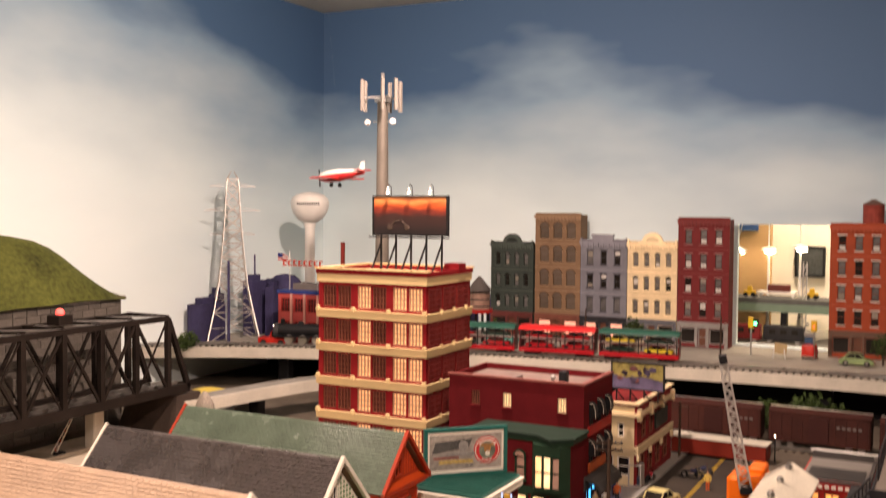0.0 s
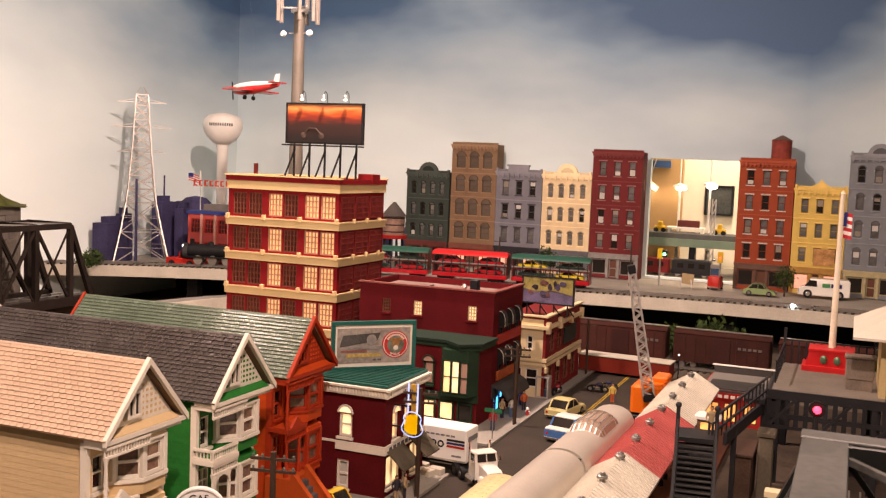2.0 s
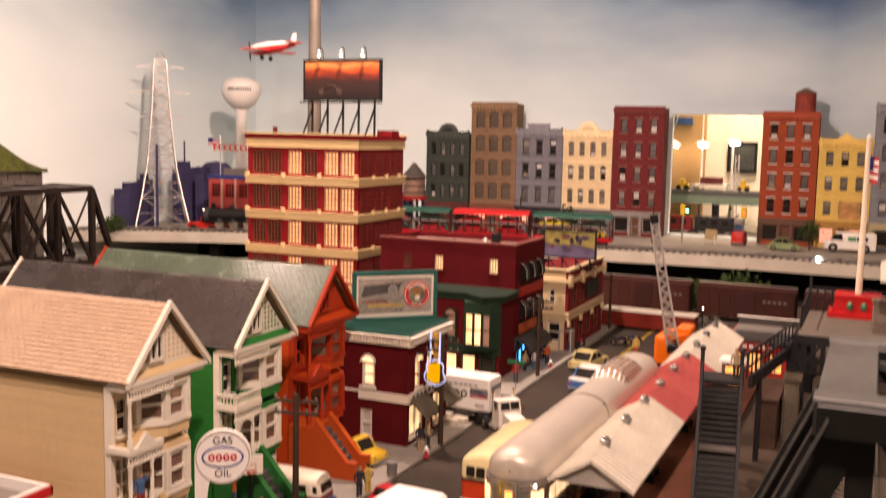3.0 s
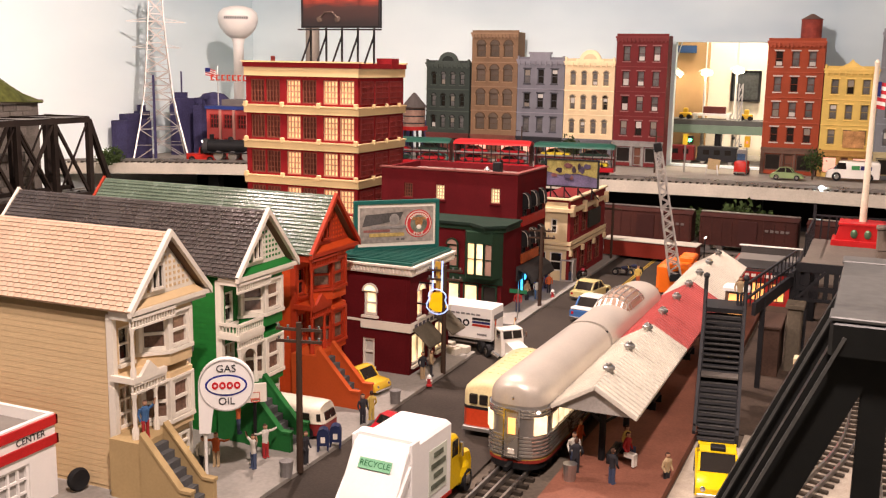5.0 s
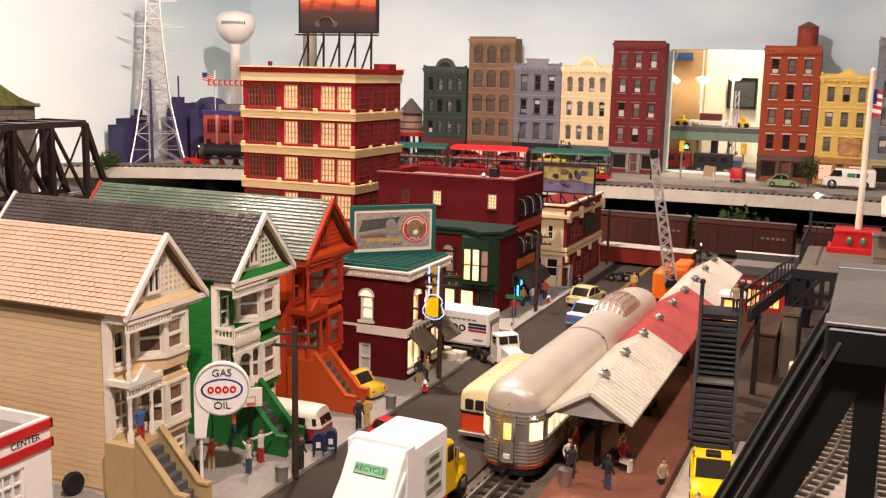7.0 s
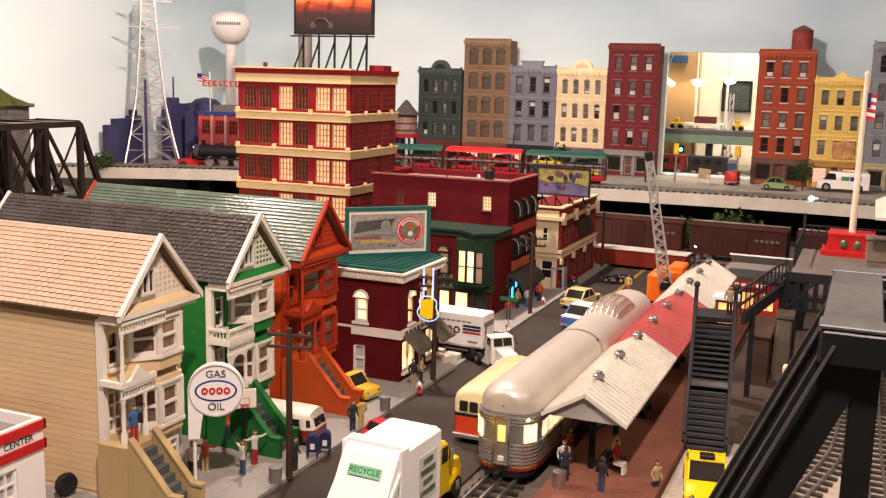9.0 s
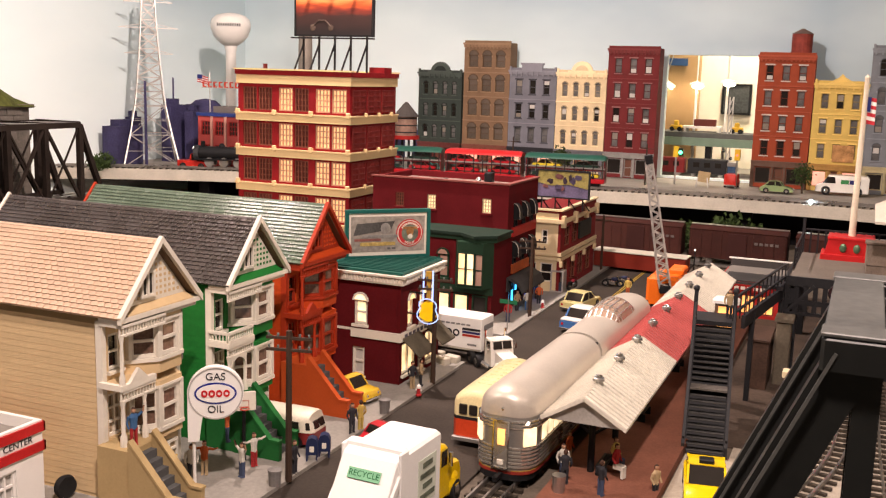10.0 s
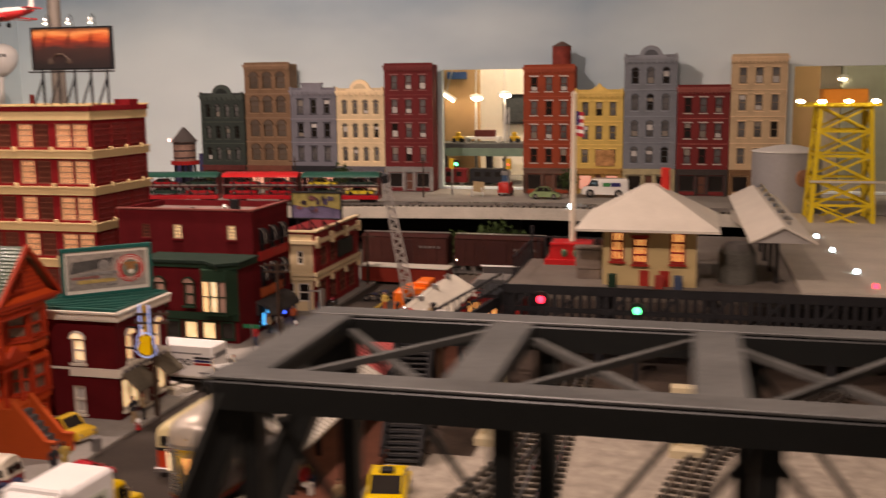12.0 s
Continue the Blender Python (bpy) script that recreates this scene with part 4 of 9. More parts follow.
# milk billboard on the shop roof
bb = thing("roof_billboard", "green-framed milk billboard with a round red and white emblem", "billboard", look((0, 0, 0), (0, 0, -1)) @ pose(0, 0, 0))
bb.matrix_basis = pose(-0.699, 1.363, 0.170, 0, 0, 44) @ Matrix.Scale(0.89, 4)
teal = mat("teal_frame", (0.012, 0.10, 0.085), 0.45, var=0.1)
part("board", G().box(0.004, 0.146, 0.002, 0.005, 0.006, 0.078), off_white, bb)
part("frame", G().ring(0, 0.15, 0, 0.084, 0.006, -0.001, 0.007), teal, bb)
part("picture", G().box(0.010, 0.140, 0.0012, 0.0018, 0.012, 0.072), mat("faded_photo", (0.36, 0.32, 0.28), 0.6, var=0.35, scale=22), bb, "faded grey landscape photograph")
part("photo_roof", G().prism([(0.014, 0.040), (0.080, 0.050), (0.086, 0.064), (0.020, 0.060)], 0.0004, 0.0012, axis="y"), mat("photo_dark", (0.10, 0.095, 0.09), 0.6, var=0.3), bb)
part("photo_light", G().ball((0.070, 0.0006, 0.052), 0.010, (1.0, 0.06, 1.0)).prism([(0.028, 0.036), (0.098, 0.036), (0.090, 0.041), (0.030, 0.041)], 0.0002, 0.0012, axis="y"), mat("photo_pale", (0.30, 0.28, 0.26), 0.6, var=0.3, scale=150), bb)
part("caption_bar", G().box(0.026, 0.088, 0.0004, 0.0012, 0.0225, 0.0285), mat("caption_yellow", (0.50, 0.36, 0.12), 0.6, var=0.4, scale=300), bb)
part("caption_bar", G().box(0.074, 0.079, 0.0004, 0.0012, 0.016, 0.019).box(0.082, 0.088, 0.0004, 0.0012, 0.016, 0.019), MATS["photo_dark"], bb)
part("photo_red", G().box(0.016, 0.062, 0.0003, 0.0012, 0.0305, 0.0345), mat("photo_red", (0.35, 0.14, 0.12), 0.6, var=0.3), bb)
disc = lambda r, y, x=0.113, z=0.043: G().cyl((x, y, z), (x, y - 0.0006, z), r, n=28)
part("emblem", disc(0.024, 0.0012), mat("emblem_red", (0.5, 0.04, 0.04), 0.5), bb)
part("emblem_ring", disc(0.022, 0.0005), off_white, bb)
part("emblem_band", disc(0.0205, -0.0002), mat("emblem_red", (0.5, 0.04, 0.04), 0.5), bb)
part("emblem_centre", disc(0.0150, -0.0009), mat("emblem_green", (0.24, 0.26, 0.20), 0.6, var=0.4, scale=200), bb)
part("emblem_muzzle", G().ball((0.113, -0.0026, 0.0375), 0.0042, (1.1, 0.2, 1.0)), off_white, bb)
part("emblem_figure", G().ball((0.113, -0.0016, 0.046), 0.0095, (0.72, 0.12, 0.9)).bar((0.101, -0.0016, 0.052), (0.125, -0.0016, 0.052), 0.003, 0.004), mat("emblem_orange", (0.45, 0.22, 0.08), 0.6, var=0.4, scale=300), bb)
text("lettering", "MILK", 0.0085, off_white, bb, pose(0.113, -0.0012, 0.0265, 90, 0, 0))
for i in range(11):
    a = radians(35 + i * 11)
    part("lettering_bar", G().box(-0.0011, 0.0011, -0.0014, -0.0009, -0.0016, 0.0016), off_white, bb, m=pose(0.113 + 0.017 * math.cos(a), 0, 0.043 + 0.017 * math.sin(a), 0, 90 - math.degrees(a), 0))
for x in (0.02, 0.075, 0.13):
    part("strut", G().bar((x, 0.006, 0.06), (x, 0.03, 0.0), 0.003), teal, bb)

# ---- maroon corner building with green bay front ----
dk_green = mat("dark_green_trim", (0.012, 0.034, 0.018), 0.55, var=0.15)
mb = thing("brick_hotel", "three-storey maroon brick building with dark green bay and shop front", "building", pose(-0.895, 1.835, 0.006))
MH = 0.234
holes = [(0.05, 0.068, 0.184, 0.212), (0.118, 0.136, 0.184, 0.212), (0.232, 0.250, 0.184, 0.212)]
part("front_wall", G().wall(0.285, MH, holes, 0.006), maroon, mb)
for k, o in enumerate(holes):
    window(mb, *o, 0.002, cream if k else brown_sash, lit_bright if k else glass_dark, bars=(2, 3), t=0.0024, sill=maroon)
part("body", G().box(0.0, 0.285, 0.0062, 0.175, 0, MH - 0.012), maroon, mb)
gp = G().box(0, 0.285, 0, 0.006, MH, MH + 0.006).box(0, 0.285, 0.169, 0.175, MH - 0.012, MH + 0.006).box(0, 0.006, 0.006, 0.169, MH - 0.012, MH + 0.006).box(0.279, 0.285, 0.006, 0.169, MH - 0.012, MH + 0.006)
part("parapet", gp, maroon, mb)
part("flat_roof", G().box(0.007, 0.278, 0.007, 0.168, MH - 0.011, MH - 0.006), mat("roof_felt", (0.22, 0.16, 0.14), 0.8, var=0.2), mb)
part("coping", G().box(-0.003, 0.288, -0.003, 0.008, MH + 0.006, MH + 0.009).box(0.277, 0.288, 0.008, 0.178, MH + 0.006, MH + 0.009), mat("coping", (0.20, 0.06, 0.05), 0.6), mb)
part("chimney", G().bbox(0.215, 0.231, 0.05, 0.066, MH - 0.008, MH + 0.022, 0.001), black, mb)
part("roof_vent", G().lathe([(0.004, 0), (0.004, 0.012), (0.007, 0.014), (0.002, 0.02)], (0.20, 0.06, MH - 0.008), 8), steel, mb)
part("roof_hatch", G().prism([(0.10, 0), (0.135, 0), (0.135, 0.012), (0.10, 0.004)], 0.03, 0.06, axis="y").turned(pose(0, 0, MH - 0.006)), mat("roof_grey", (0.15, 0.13, 0.12), 0.8), mb)
# green two-storey wing towards the street corner
part("wing", G().box(0.095, 0.285, -0.075, -0.0002, 0.0, 0.152), maroon, mb)
part("wing_roof", G().prism([(0.085, -0.085), (0.225, -0.085), (0.262, -0.115), (0.297, -0.085), (0.297, -0.0004), (0.085, -0.0004)], 0.152, 0.157), mat("wing_roof_green", (0.012, 0.026, 0.018), 0.7, var=0.2), mb)
part("wing_cornice", G().prism([(0.088, -0.080), (0.227, -0.080), (0.262, -0.108), (0.293, -0.080), (0.293, -0.0004), (0.088, -0.0004)], 0.143, 0.152), dk_green, mb)
part("bay", G().prism([(0.212, -0.0755), (0.226, -0.102), (0.276, -0.102), (0.287, -0.0755)], 0.058, 0.143), dk_green, mb)
for x in (0.118, 0.178):
    window(mb, x, x + 0.022, 0.070, 0.114, -0.0790, dk_green, mat("drawn_pink_blind", (0.42, 0.26, 0.20), 0.7, var=0.15), bars=(0, 1), t=0.003, arch=True, sill=dk_green)
for k in range(3):
    window(mb, 0.2275 + k * 0.0168, 0.2435 + k * 0.0168, 0.064, 0.124, -0.1055, dk_green, (lit_window, lit_bright, MATS["drawn_pink_blind"])[k], bars=(0, 1), t=0.0016)
part("shop_fascia", G().box(0.093, 0.288, -0.080, -0.0752, 0.044, 0.058), dk_green, mb)
for k in range(5):
    window(mb, 0.100 + k * 0.037, 0.130 + k * 0.037, 0.006, 0.042, -0.0790, dk_green, lit_shop if k in (0, 2, 3) else glass_dark, bars=(0, 0), t=0.003)
# street side: two rows of round awnings, sign boards, barrel canopy, lit doors
for z in (0.183, 0.110):
    for k in range(3):
        arc = [(0.0, 0.030), (0.005, 0.029), (0.010, 0.024), (0.0125, 0.016), (0.013, 0.004), (0.013, 0.0)]
        rw = part("round_awning", G().prism([(0.0, 0.0)] + arc, 0.0, 0.018, axis="y"), black, mb, "black rounded window awning", m=pose(0.2852, 0.030 + k * 0.048, z - 0.010))
        part("awning_edge", G().tube([(q[0] + 0.0003, -0.0004, q[1]) for q in arc], 0.0005, 5), off_white, rw)
        window(mb, 0, 0.015, 0, 0.030, 0, black, glass_dark, bars=(0, 1), t=0.002).matrix_basis = pose(0.2885, 0.0315 + k * 0.048, z - 0.041, 0, 0, 90)
red_sign = mat("red_sign", (0.30, 0.015, 0.012), 0.45, var=0.15)
part("sign_board", G().bbox(0.2852, 0.290, 0.02, 0.16, 0.140, 0.158, 0.001), red_sign, mb, "red sign board")
part("sign_board", G().bbox(0.2852, 0.290, 0.025, 0.125, 0.068, 0.086, 0.001), mat("orange_sign", (0.32, 0.07, 0.02), 0.45, var=0.4, scale=150), mb, "faded orange and red sign board")
gb = G().prism([(0.0, 0.0), (0.0, 0.028), (0.012, 0.026), (0.026, 0.018), (0.034, 0.004), (0.034, 0.0), (0.031, 0.0), (0.029, 0.006), (0.02, 0.016), (0.008, 0.022), (0.003, 0.022), (0.003, 0.0)], 0.0, 0.135, axis="y")
part("barrel_canopy", gb, mat("black_canvas", (0.05, 0.048, 0.047), 0.7), mb, "black barrel canopy", m=pose(0.2852, 0.004, 0.036))
for k, c in enumerate((glow("cyan_sign", (0.05, 0.5, 1.0), 2.5), lit_shop, glow("blue_sign", (0.05, 0.15, 1.0), 3))):
    window(mb, 0, 0.026, 0, 0.050, 0, black, c if k != 1 else glass_dark, bars=(0, 0), t=0.003).matrix_basis = pose(0.2890, 0.020 + k * 0.050, 0.008, 0, 0, 90)
for y, c in ((0.040, MATS["cyan_sign"]), (0.135, MATS["blue_sign"])):
    part("window_sign", G().box(0.2905, 0.2915, y, y + 0.008, 0.034, 0.052), c, mb)

# ---- brick building with cream cornice further along the street ----
bk = thing("brick_store", "small red brick store with cream cornices", "building", pose(-0.668, 2.05, 0.006))
BH = 0.165
holes = [(0.02, 0.034, 0.10, 0.13), (0.058, 0.072, 0.10, 0.13), (0.02, 0.05, 0.02, 0.06), (0.058, 0.085, 0.02, 0.06)]
part("front_wall", G().wall(0.0938, BH, holes, 0.006), cream, bk)
for o in holes:
    window(bk, *o, 0.002, off_white, glass_dark, bars=(0, 1), t=0.0025)
hs = [(0.03 + i * 0.058, 0.072 + i * 0.058, 0.092, 0.134) for i in range(4)] + [(0.02 + i * 0.062, 0.066 + i * 0.062, 0.012, 0.060) for i in range(4)]
part("street_wall", G().wall(0.28, BH, hs, 0.006), mat("store_brick", (0.17, 0.014, 0.014), 0.75, var=0.12, bump=0.2), bk, m=pose(0.10, 0, 0, 0, 0, 90))
part("body", G().box(0, 0.0938, 0.0062, 0.28, 0, BH), MATS["store_brick"], bk)
sf = thing("street_front", "", "")
sf.parent, sf.matrix_basis = bk, pose(0.10, 0, 0, 0, 0, 90)
for o in hs:
    window(sf, *o, 0.002, brown_sash, glass_dark, bars=(1, 1), t=0.0025)
for z, e in ((BH - 0.020, 0.007), (0.076, 0.004), (0.066, 0.003)):
    part("cornice", G().box(-0.004, 0.10 + e, -e, 0.0, z, z + 0.0075).box(0.1, 0.10 + e, 0.0, 0.284, z, z + 0.0075), cream, bk, "cream cornice")
for y in (0.0, 0.09, 0.18, 0.27):
    part("pilaster_cap", G().bbox(0.1002, 0.109, y - 0.004, y + 0.008, BH - 0.028, BH - 0.004, 0.001), cream, bk)
    part("pilaster_cap", G().bbox(0.1002, 0.106, y - 0.004, y + 0.008, 0.054, 0.0658, 0.001), cream, bk)
part("wall_top", G().box(0.0, 0.10, 0.0, 0.006, BH, BH + 0.005).box(0.094, 0.10, 0.006, 0.28, BH, BH + 0.005), MATS["store_brick"], bk)
part("wall_cap", G().box(-0.003, 0.104, -0.004, 0.008, BH + 0.005, BH + 0.0085).box(0.092, 0.104, 0.008, 0.284, BH + 0.005, BH + 0.0085), cream, bk, "cream cap")
part("shop_board", G().bbox(0.1002, 0.1045, 0.130, 0.230, 0.096, 0.132, 0.001), mat("board_green_black", (0.02, 0.028, 0.022), 0.5, var=0.3), bk, "dark green board on the wall")
rb = thing("roof_billboard", "small painted billboard with purple and yellow picture on black legs", "billboard", pose(-0.642, 2.11, 0.172))
part("picture", G().box(0.0, 0.112, 0.0, 0.003, 0.026, 0.082), mat("purple_print", (0.12, 0.10, 0.17), 0.5, var=0.42, scale=70), rb)
part("picture_field", G().prism([(0.0, 0.056), (0.03, 0.050), (0.07, 0.054), (0.112, 0.046), (0.112, 0.0815), (0.0, 0.0815)], -0.0008, 0.0, axis="y"), mat("olive_print", (0.26, 0.22, 0.07), 0.5, var=0.42, scale=110), rb)
rnd = random.Random(21)
for k in range(9):
    x_, z_ = rnd.uniform(0.014, 0.098), rnd.uniform(0.038, 0.070)
    w_, h_ = rnd.uniform(0.004, 0.009), rnd.uniform(0.004, 0.010)
    pts = [(x_ + w_ * (0.8 + 0.4 * rnd.random()) * math.cos(a_), z_ + h_ * (0.6 + 0.5 * rnd.random()) * math.sin(a_)) for a_ in [2 * math.pi * q / 9 for q in range(9)]]
    part("picture_shape", G().prism(pts, -0.0014 - 0.0001 * k, -0.0008, axis="y"), mat("print_blob%d" % (k % 3), ((0.03, 0.02, 0.03), (0.12, 0.05, 0.05), (0.05, 0.04, 0.07))[k % 3], 0.5, var=0.4, scale=250), rb)
part("frame", G().ring(-0.002, 0.114, 0.024, 0.084, 0.003, -0.002, 0.005), black, rb)
for x in (0.01, 0.04, 0.07, 0.10):
    part("leg", G().bar((x, 0.002, 0), (x, 0.002, 0.026), 0.0025), black, rb)
    part("brace", G().bar((x, 0.002, 0.02), (x + 0.012, 0.014, 0), 0.002), black, rb)

# ---- billboard on the tower ----
tb = thing("roof_billboard", "black-framed sunset billboard with three lit gooseneck lamps on braced legs", "billboard", pose(-1.150, 1.955, 0.434))
m = bpy.data.materials.new("sunset_print")
m.use_nodes = True
nt = m.node_tree
bs = nt.nodes["Principled BSDF"]
bs.inputs["Roughness"].default_value = 0.35
tc = nt.nodes.new("ShaderNodeTexCoord")
sp = nt.nodes.new("ShaderNodeSeparateXYZ")
nt.links.new(tc.outputs["Object"], sp.inputs[0])
nz = nt.nodes.new("ShaderNodeTexNoise")
nz.inputs["Scale"].default_value, nz.inputs["Detail"].default_value = 26, 6
mpn = nt.nodes.new("ShaderNodeMapping")
mpn.inputs["Scale"].default_value = (0.6, 1, 3)
nt.links.new(tc.outputs["Object"], mpn.inputs[0])
nt.links.new(mpn.outputs[0], nz.inputs["Vector"])
ad = nt.nodes.new("ShaderNodeMath")
ad.operation = "MULTIPLY_ADD"
ad.inputs[1].default_value = 0.035
nt.links.new(nz.outputs[0], ad.inputs[0])
nt.links.new(sp.outputs["Z"], ad.inputs[2])
mr = nt.nodes.new("ShaderNodeMapRange")
mr.inputs[1].default_value, mr.inputs[2].default_value = 0.108, 0.200
nt.links.new(ad.outputs[0], mr.inputs[0])
rp = nt.nodes.new("ShaderNodeValToRGB")
el = rp.color_ramp.elements
el[0].position, el[0].color = 0.0, (0.012, 0.008, 0.008, 1)
el[1].position, el[1].color = 1.0, (0.20, 0.07, 0.03, 1)
for p_, c_ in ((0.42, (0.03, 0.012, 0.01, 1)), (0.56, (0.16, 0.02, 0.01, 1)), (0.66, (0.36, 0.06, 0.012, 1)), (0.78, (0.52, 0.20, 0.06, 1)), (0.9, (0.30, 0.09, 0.035, 1))):
    e_ = el.new(p_)
    e_.color = c_
nt.links.new(mr.outputs[0], rp.inputs[0])
nt.links.new(rp.outputs[0], bs.inputs["Base Color"])
part("picture", G().box(0.003, 0.185, 0.0, 0.003, 0.088, 0.170), m, tb, "sunset photograph with dark foreground")
part("frame", G().ring(0.0, 0.188, 0.085, 0.173, 0.0035, -0.002, 0.005), black, tb)
part("backing", G().box(0.0, 0.188, 0.005, 0.008, 0.085, 0.173), black, tb)
part("motorbike_shape", G().tube([(0.045, -0.001, 0.105), (0.058, -0.001, 0.118), (0.075, -0.001, 0.118), (0.088, -0.001, 0.105)], 0.0015, 5).ball((0.045, -0.001, 0.103), 0.007, (1, 0.1, 1)).ball((0.088, -0.001, 0.103), 0.007, (1, 0.1, 1)), mat("dull_silver", (0.07, 0.05, 0.04), 0.5, metal=0.2), tb)
for x in (0.02, 0.058, 0.096, 0.134, 0.172):
    part("leg", G().bar((x, 0.004, 0.0), (x, 0.004, 0.086), 0.0035), black, tb)
    part("brace", G().bar((x, 0.004, 0.07), (x - 0.014, -0.02, 0.0), 0.003), black, tb)
part("walkway", G().box(-0.004, 0.192, -0.010, 0.0, 0.080, 0.083), black, tb)
for x in (0.045, 0.098, 0.150):
    part("lamp_arm", G().tube([(x, 0.006, 0.172), (x, 0.004, 0.192), (x, -0.004, 0.198), (x, -0.011, 0.191)], 0.0009, 5), black, tb)
    shd = part("lamp_shade", G().lathe([(0.0015, 0.010), (0.003, 0.007), (0.0055, 0.0)], (x, -0.012, 0.180), 10), steel, tb)
    part("bulb", G().ball((x, -0.012, 0.181), 0.0036), white_lamp, shd)
solid("roof_vent", G().lathe([(0.006, 0), (0.006, 0.008), (0.003, 0.012), (0.004, 0.016)], n=8), steel, "small grey vent on the tower roof", "roof vent", pose(-1.19, 1.90, 0.432))

# ---- mast, aeroplane, water tower, pylon ----
mast = thing("antenna_mast", "tall grey telephone mast with panel antennas", "antenna mast", pose(-1.33, 2.30, 0.0))
part("pole", G().lathe([(0.021, 0.0), (0.0185, 0.4), (0.014, 0.84), (0.014, 0.86)], n=16), mat("galvanised", (0.15, 0.132, 0.112), 0.5, metal=0.3), mast, smooth=True)
for k in range(3):
    a = radians(200 + k * 120)
    for s in (-0.012, 0.012):
        c, d = Vector((math.cos(a), math.sin(a), 0)), Vector((-math.sin(a), math.cos(a), 0))
        p = c * 0.05 + d * s * 1.5
        part("panel_antenna", G().bbox(-0.005, 0.005, -0.004, 0.004, 0.832, 0.912, 0.001), mat("antenna_grey", (0.24, 0.215, 0.19), 0.5), mast, m=pose(p.x, p.y, 0, 0, 0, math.degrees(a)))
    part("antenna_arm", G().bar((0, 0, 0.868), (0.05 * math.cos(a), 0.05 * math.sin(a), 0.868), 0.004), steel, mast)
part("top_plate", G().cyl((0, 0, 0.856), (0, 0, 0.862), 0.022, n=14), steel, mast)
part("spire", G().cyl((0, 0, 0.86), (0, 0, 0.93), 0.005, n=6), steel, mast)
for s in (-1, 1):
    part("flood_lamp", G().lathe([(0.002, 0), (0.007, 0.003), (0.008, 0.011), (0.0, 0.013)], n=12).turned(pose(s * 0.036, -0.006, 0.80, 70, 0, s * 20)), white_paint, mast, smooth=True)
    part("lamp_arm", G().bar((0, 0, 0.805), (s * 0.03, 0, 0.805), 0.003), steel, mast)

pl = thing("toy_aeroplane", "red and white toy aeroplane hanging on a fine wire", "toy aeroplane", pose(-1.455, 2.30, 0.666, 0, 5, 172) @ Matrix.Diagonal((0.84, 0.84, 0.84, 1)))
fus = [(-0.095, 0.004), (-0.085, 0.012), (-0.06, 0.018), (-0.01, 0.020), (0.04, 0.013), (0.085, 0.006), (0.092, 0.003)]
rings = lambda hh, off: [[(-x, r * math.cos(2 * math.pi * i / 14), off + r * hh * math.sin(2 * math.pi * i / 14)) for i in range(14)] for x, r in fus]
red_plane = mat("aeroplane_red", (0.48, 0.03, 0.03), 0.3, coat=0.5)
part("fuselage", G().loft(rings(0.95, 0.0)), red_plane, pl, smooth=True)
part("top_stripe", G().loft([[(p[0], p[1] * 0.97, p[2] * 0.72 + 0.0075) for p in r] for r in rings(0.95, 0.0)]), white_paint, pl, smooth=True)
part("wing", G().bbox(0.0, 0.04, -0.11, 0.11, -0.010, -0.006, 0.001), red_plane, pl)
part("tail_fin", G().prism([(-0.09, 0.0), (-0.068, 0.0), (-0.082, 0.034), (-0.096, 0.034)], -0.0015, 0.0015, axis="y"), white_paint, pl)
part("tail_wing", G().bbox(-0.096, -0.074, -0.032, 0.032, 0.006, 0.009, 0.001), red_plane, pl)
part("propeller", G().box(0.095, 0.097, -0.002, 0.002, -0.028, 0.028), black, pl)
for s in (-0.02, 0.02):
    part("wheel", G().cyl((0.03, s - 0.002, -0.028), (0.03, s + 0.002, -0.028), 0.007, n=12), rubber, pl)
    part("strut", G().bar((0.03, s, -0.028), (0.02, s * 0.6, -0.01), 0.002), black, pl)
part("wire", G().cyl((0, 0, 0.012), (0.02, 0, 0.815), 0.00006, n=4), mat("nylon_thread", (0.5, 0.55, 0.6), 0.4), pl)

wt = thing("water_tower", "white bulb water tower on a single stem", "water tower", pose(-2.03, 2.98, UP - 0.002))
part("stem", G().lathe([(0.045, 0.0), (0.030, 0.02), (0.0185, 0.07), (0.0175, 0.37), (0.024, 0.402)], n=20), white_paint, wt, smooth=True)
part("bulb", G().lathe([(0.022, 0.392), (0.042, 0.406), (0.058, 0.425), (0.066, 0.446), (0.068, 0.463), (0.063, 0.480), (0.048, 0.493), (0.024, 0.500), (0.004, 0.502)], n=28), white_paint, wt, smooth=True)
for i in range(11):
    a = radians(-92 + (i - 5) * 6.6 + 30)
    part("lettering_bar", G().box(-0.0022, 0.0022, -0.0006, 0.0006, -0.005, 0.005), black, wt, m=pose(0.0675 * math.cos(a), 0.0675 * math.sin(a), 0.460, 0, 0, math.degrees(a) + 90))

py = thing("power_pylon", "silver lattice power pylon", "pylon", pose(-2.140, 2.69, UP - 0.002, 0, 0, 42))
silver = mat("silver_paint", (0.46, 0.44, 0.41), 0.35, metal=0.5, var=0.08)
lv = [(0.0, 0.086), (0.10, 0.064), (0.19, 0.047), (0.235, 0.041), (0.28, 0.037), (0.325, 0.033), (0.37, 0.029), (0.415, 0.026), (0.46, 0.023), (0.505, 0.021), (0.54, 0.018), (0.565, 0.004)]
co = [(-1, -1), (1, -1), (1, 1), (-1, 1)]
for sx, sy in co:
    rg_ = []
    for z0, a0 in lv:
        w0 = 0.0022 if z0 < 0.19 else 0.0014
        rg_.append([(sx * a0 + i * w0, sy * a0 + j * w0, z0) for i, j in co])
    part("leg", G().loft(rg_), silver, py)
gl = G()
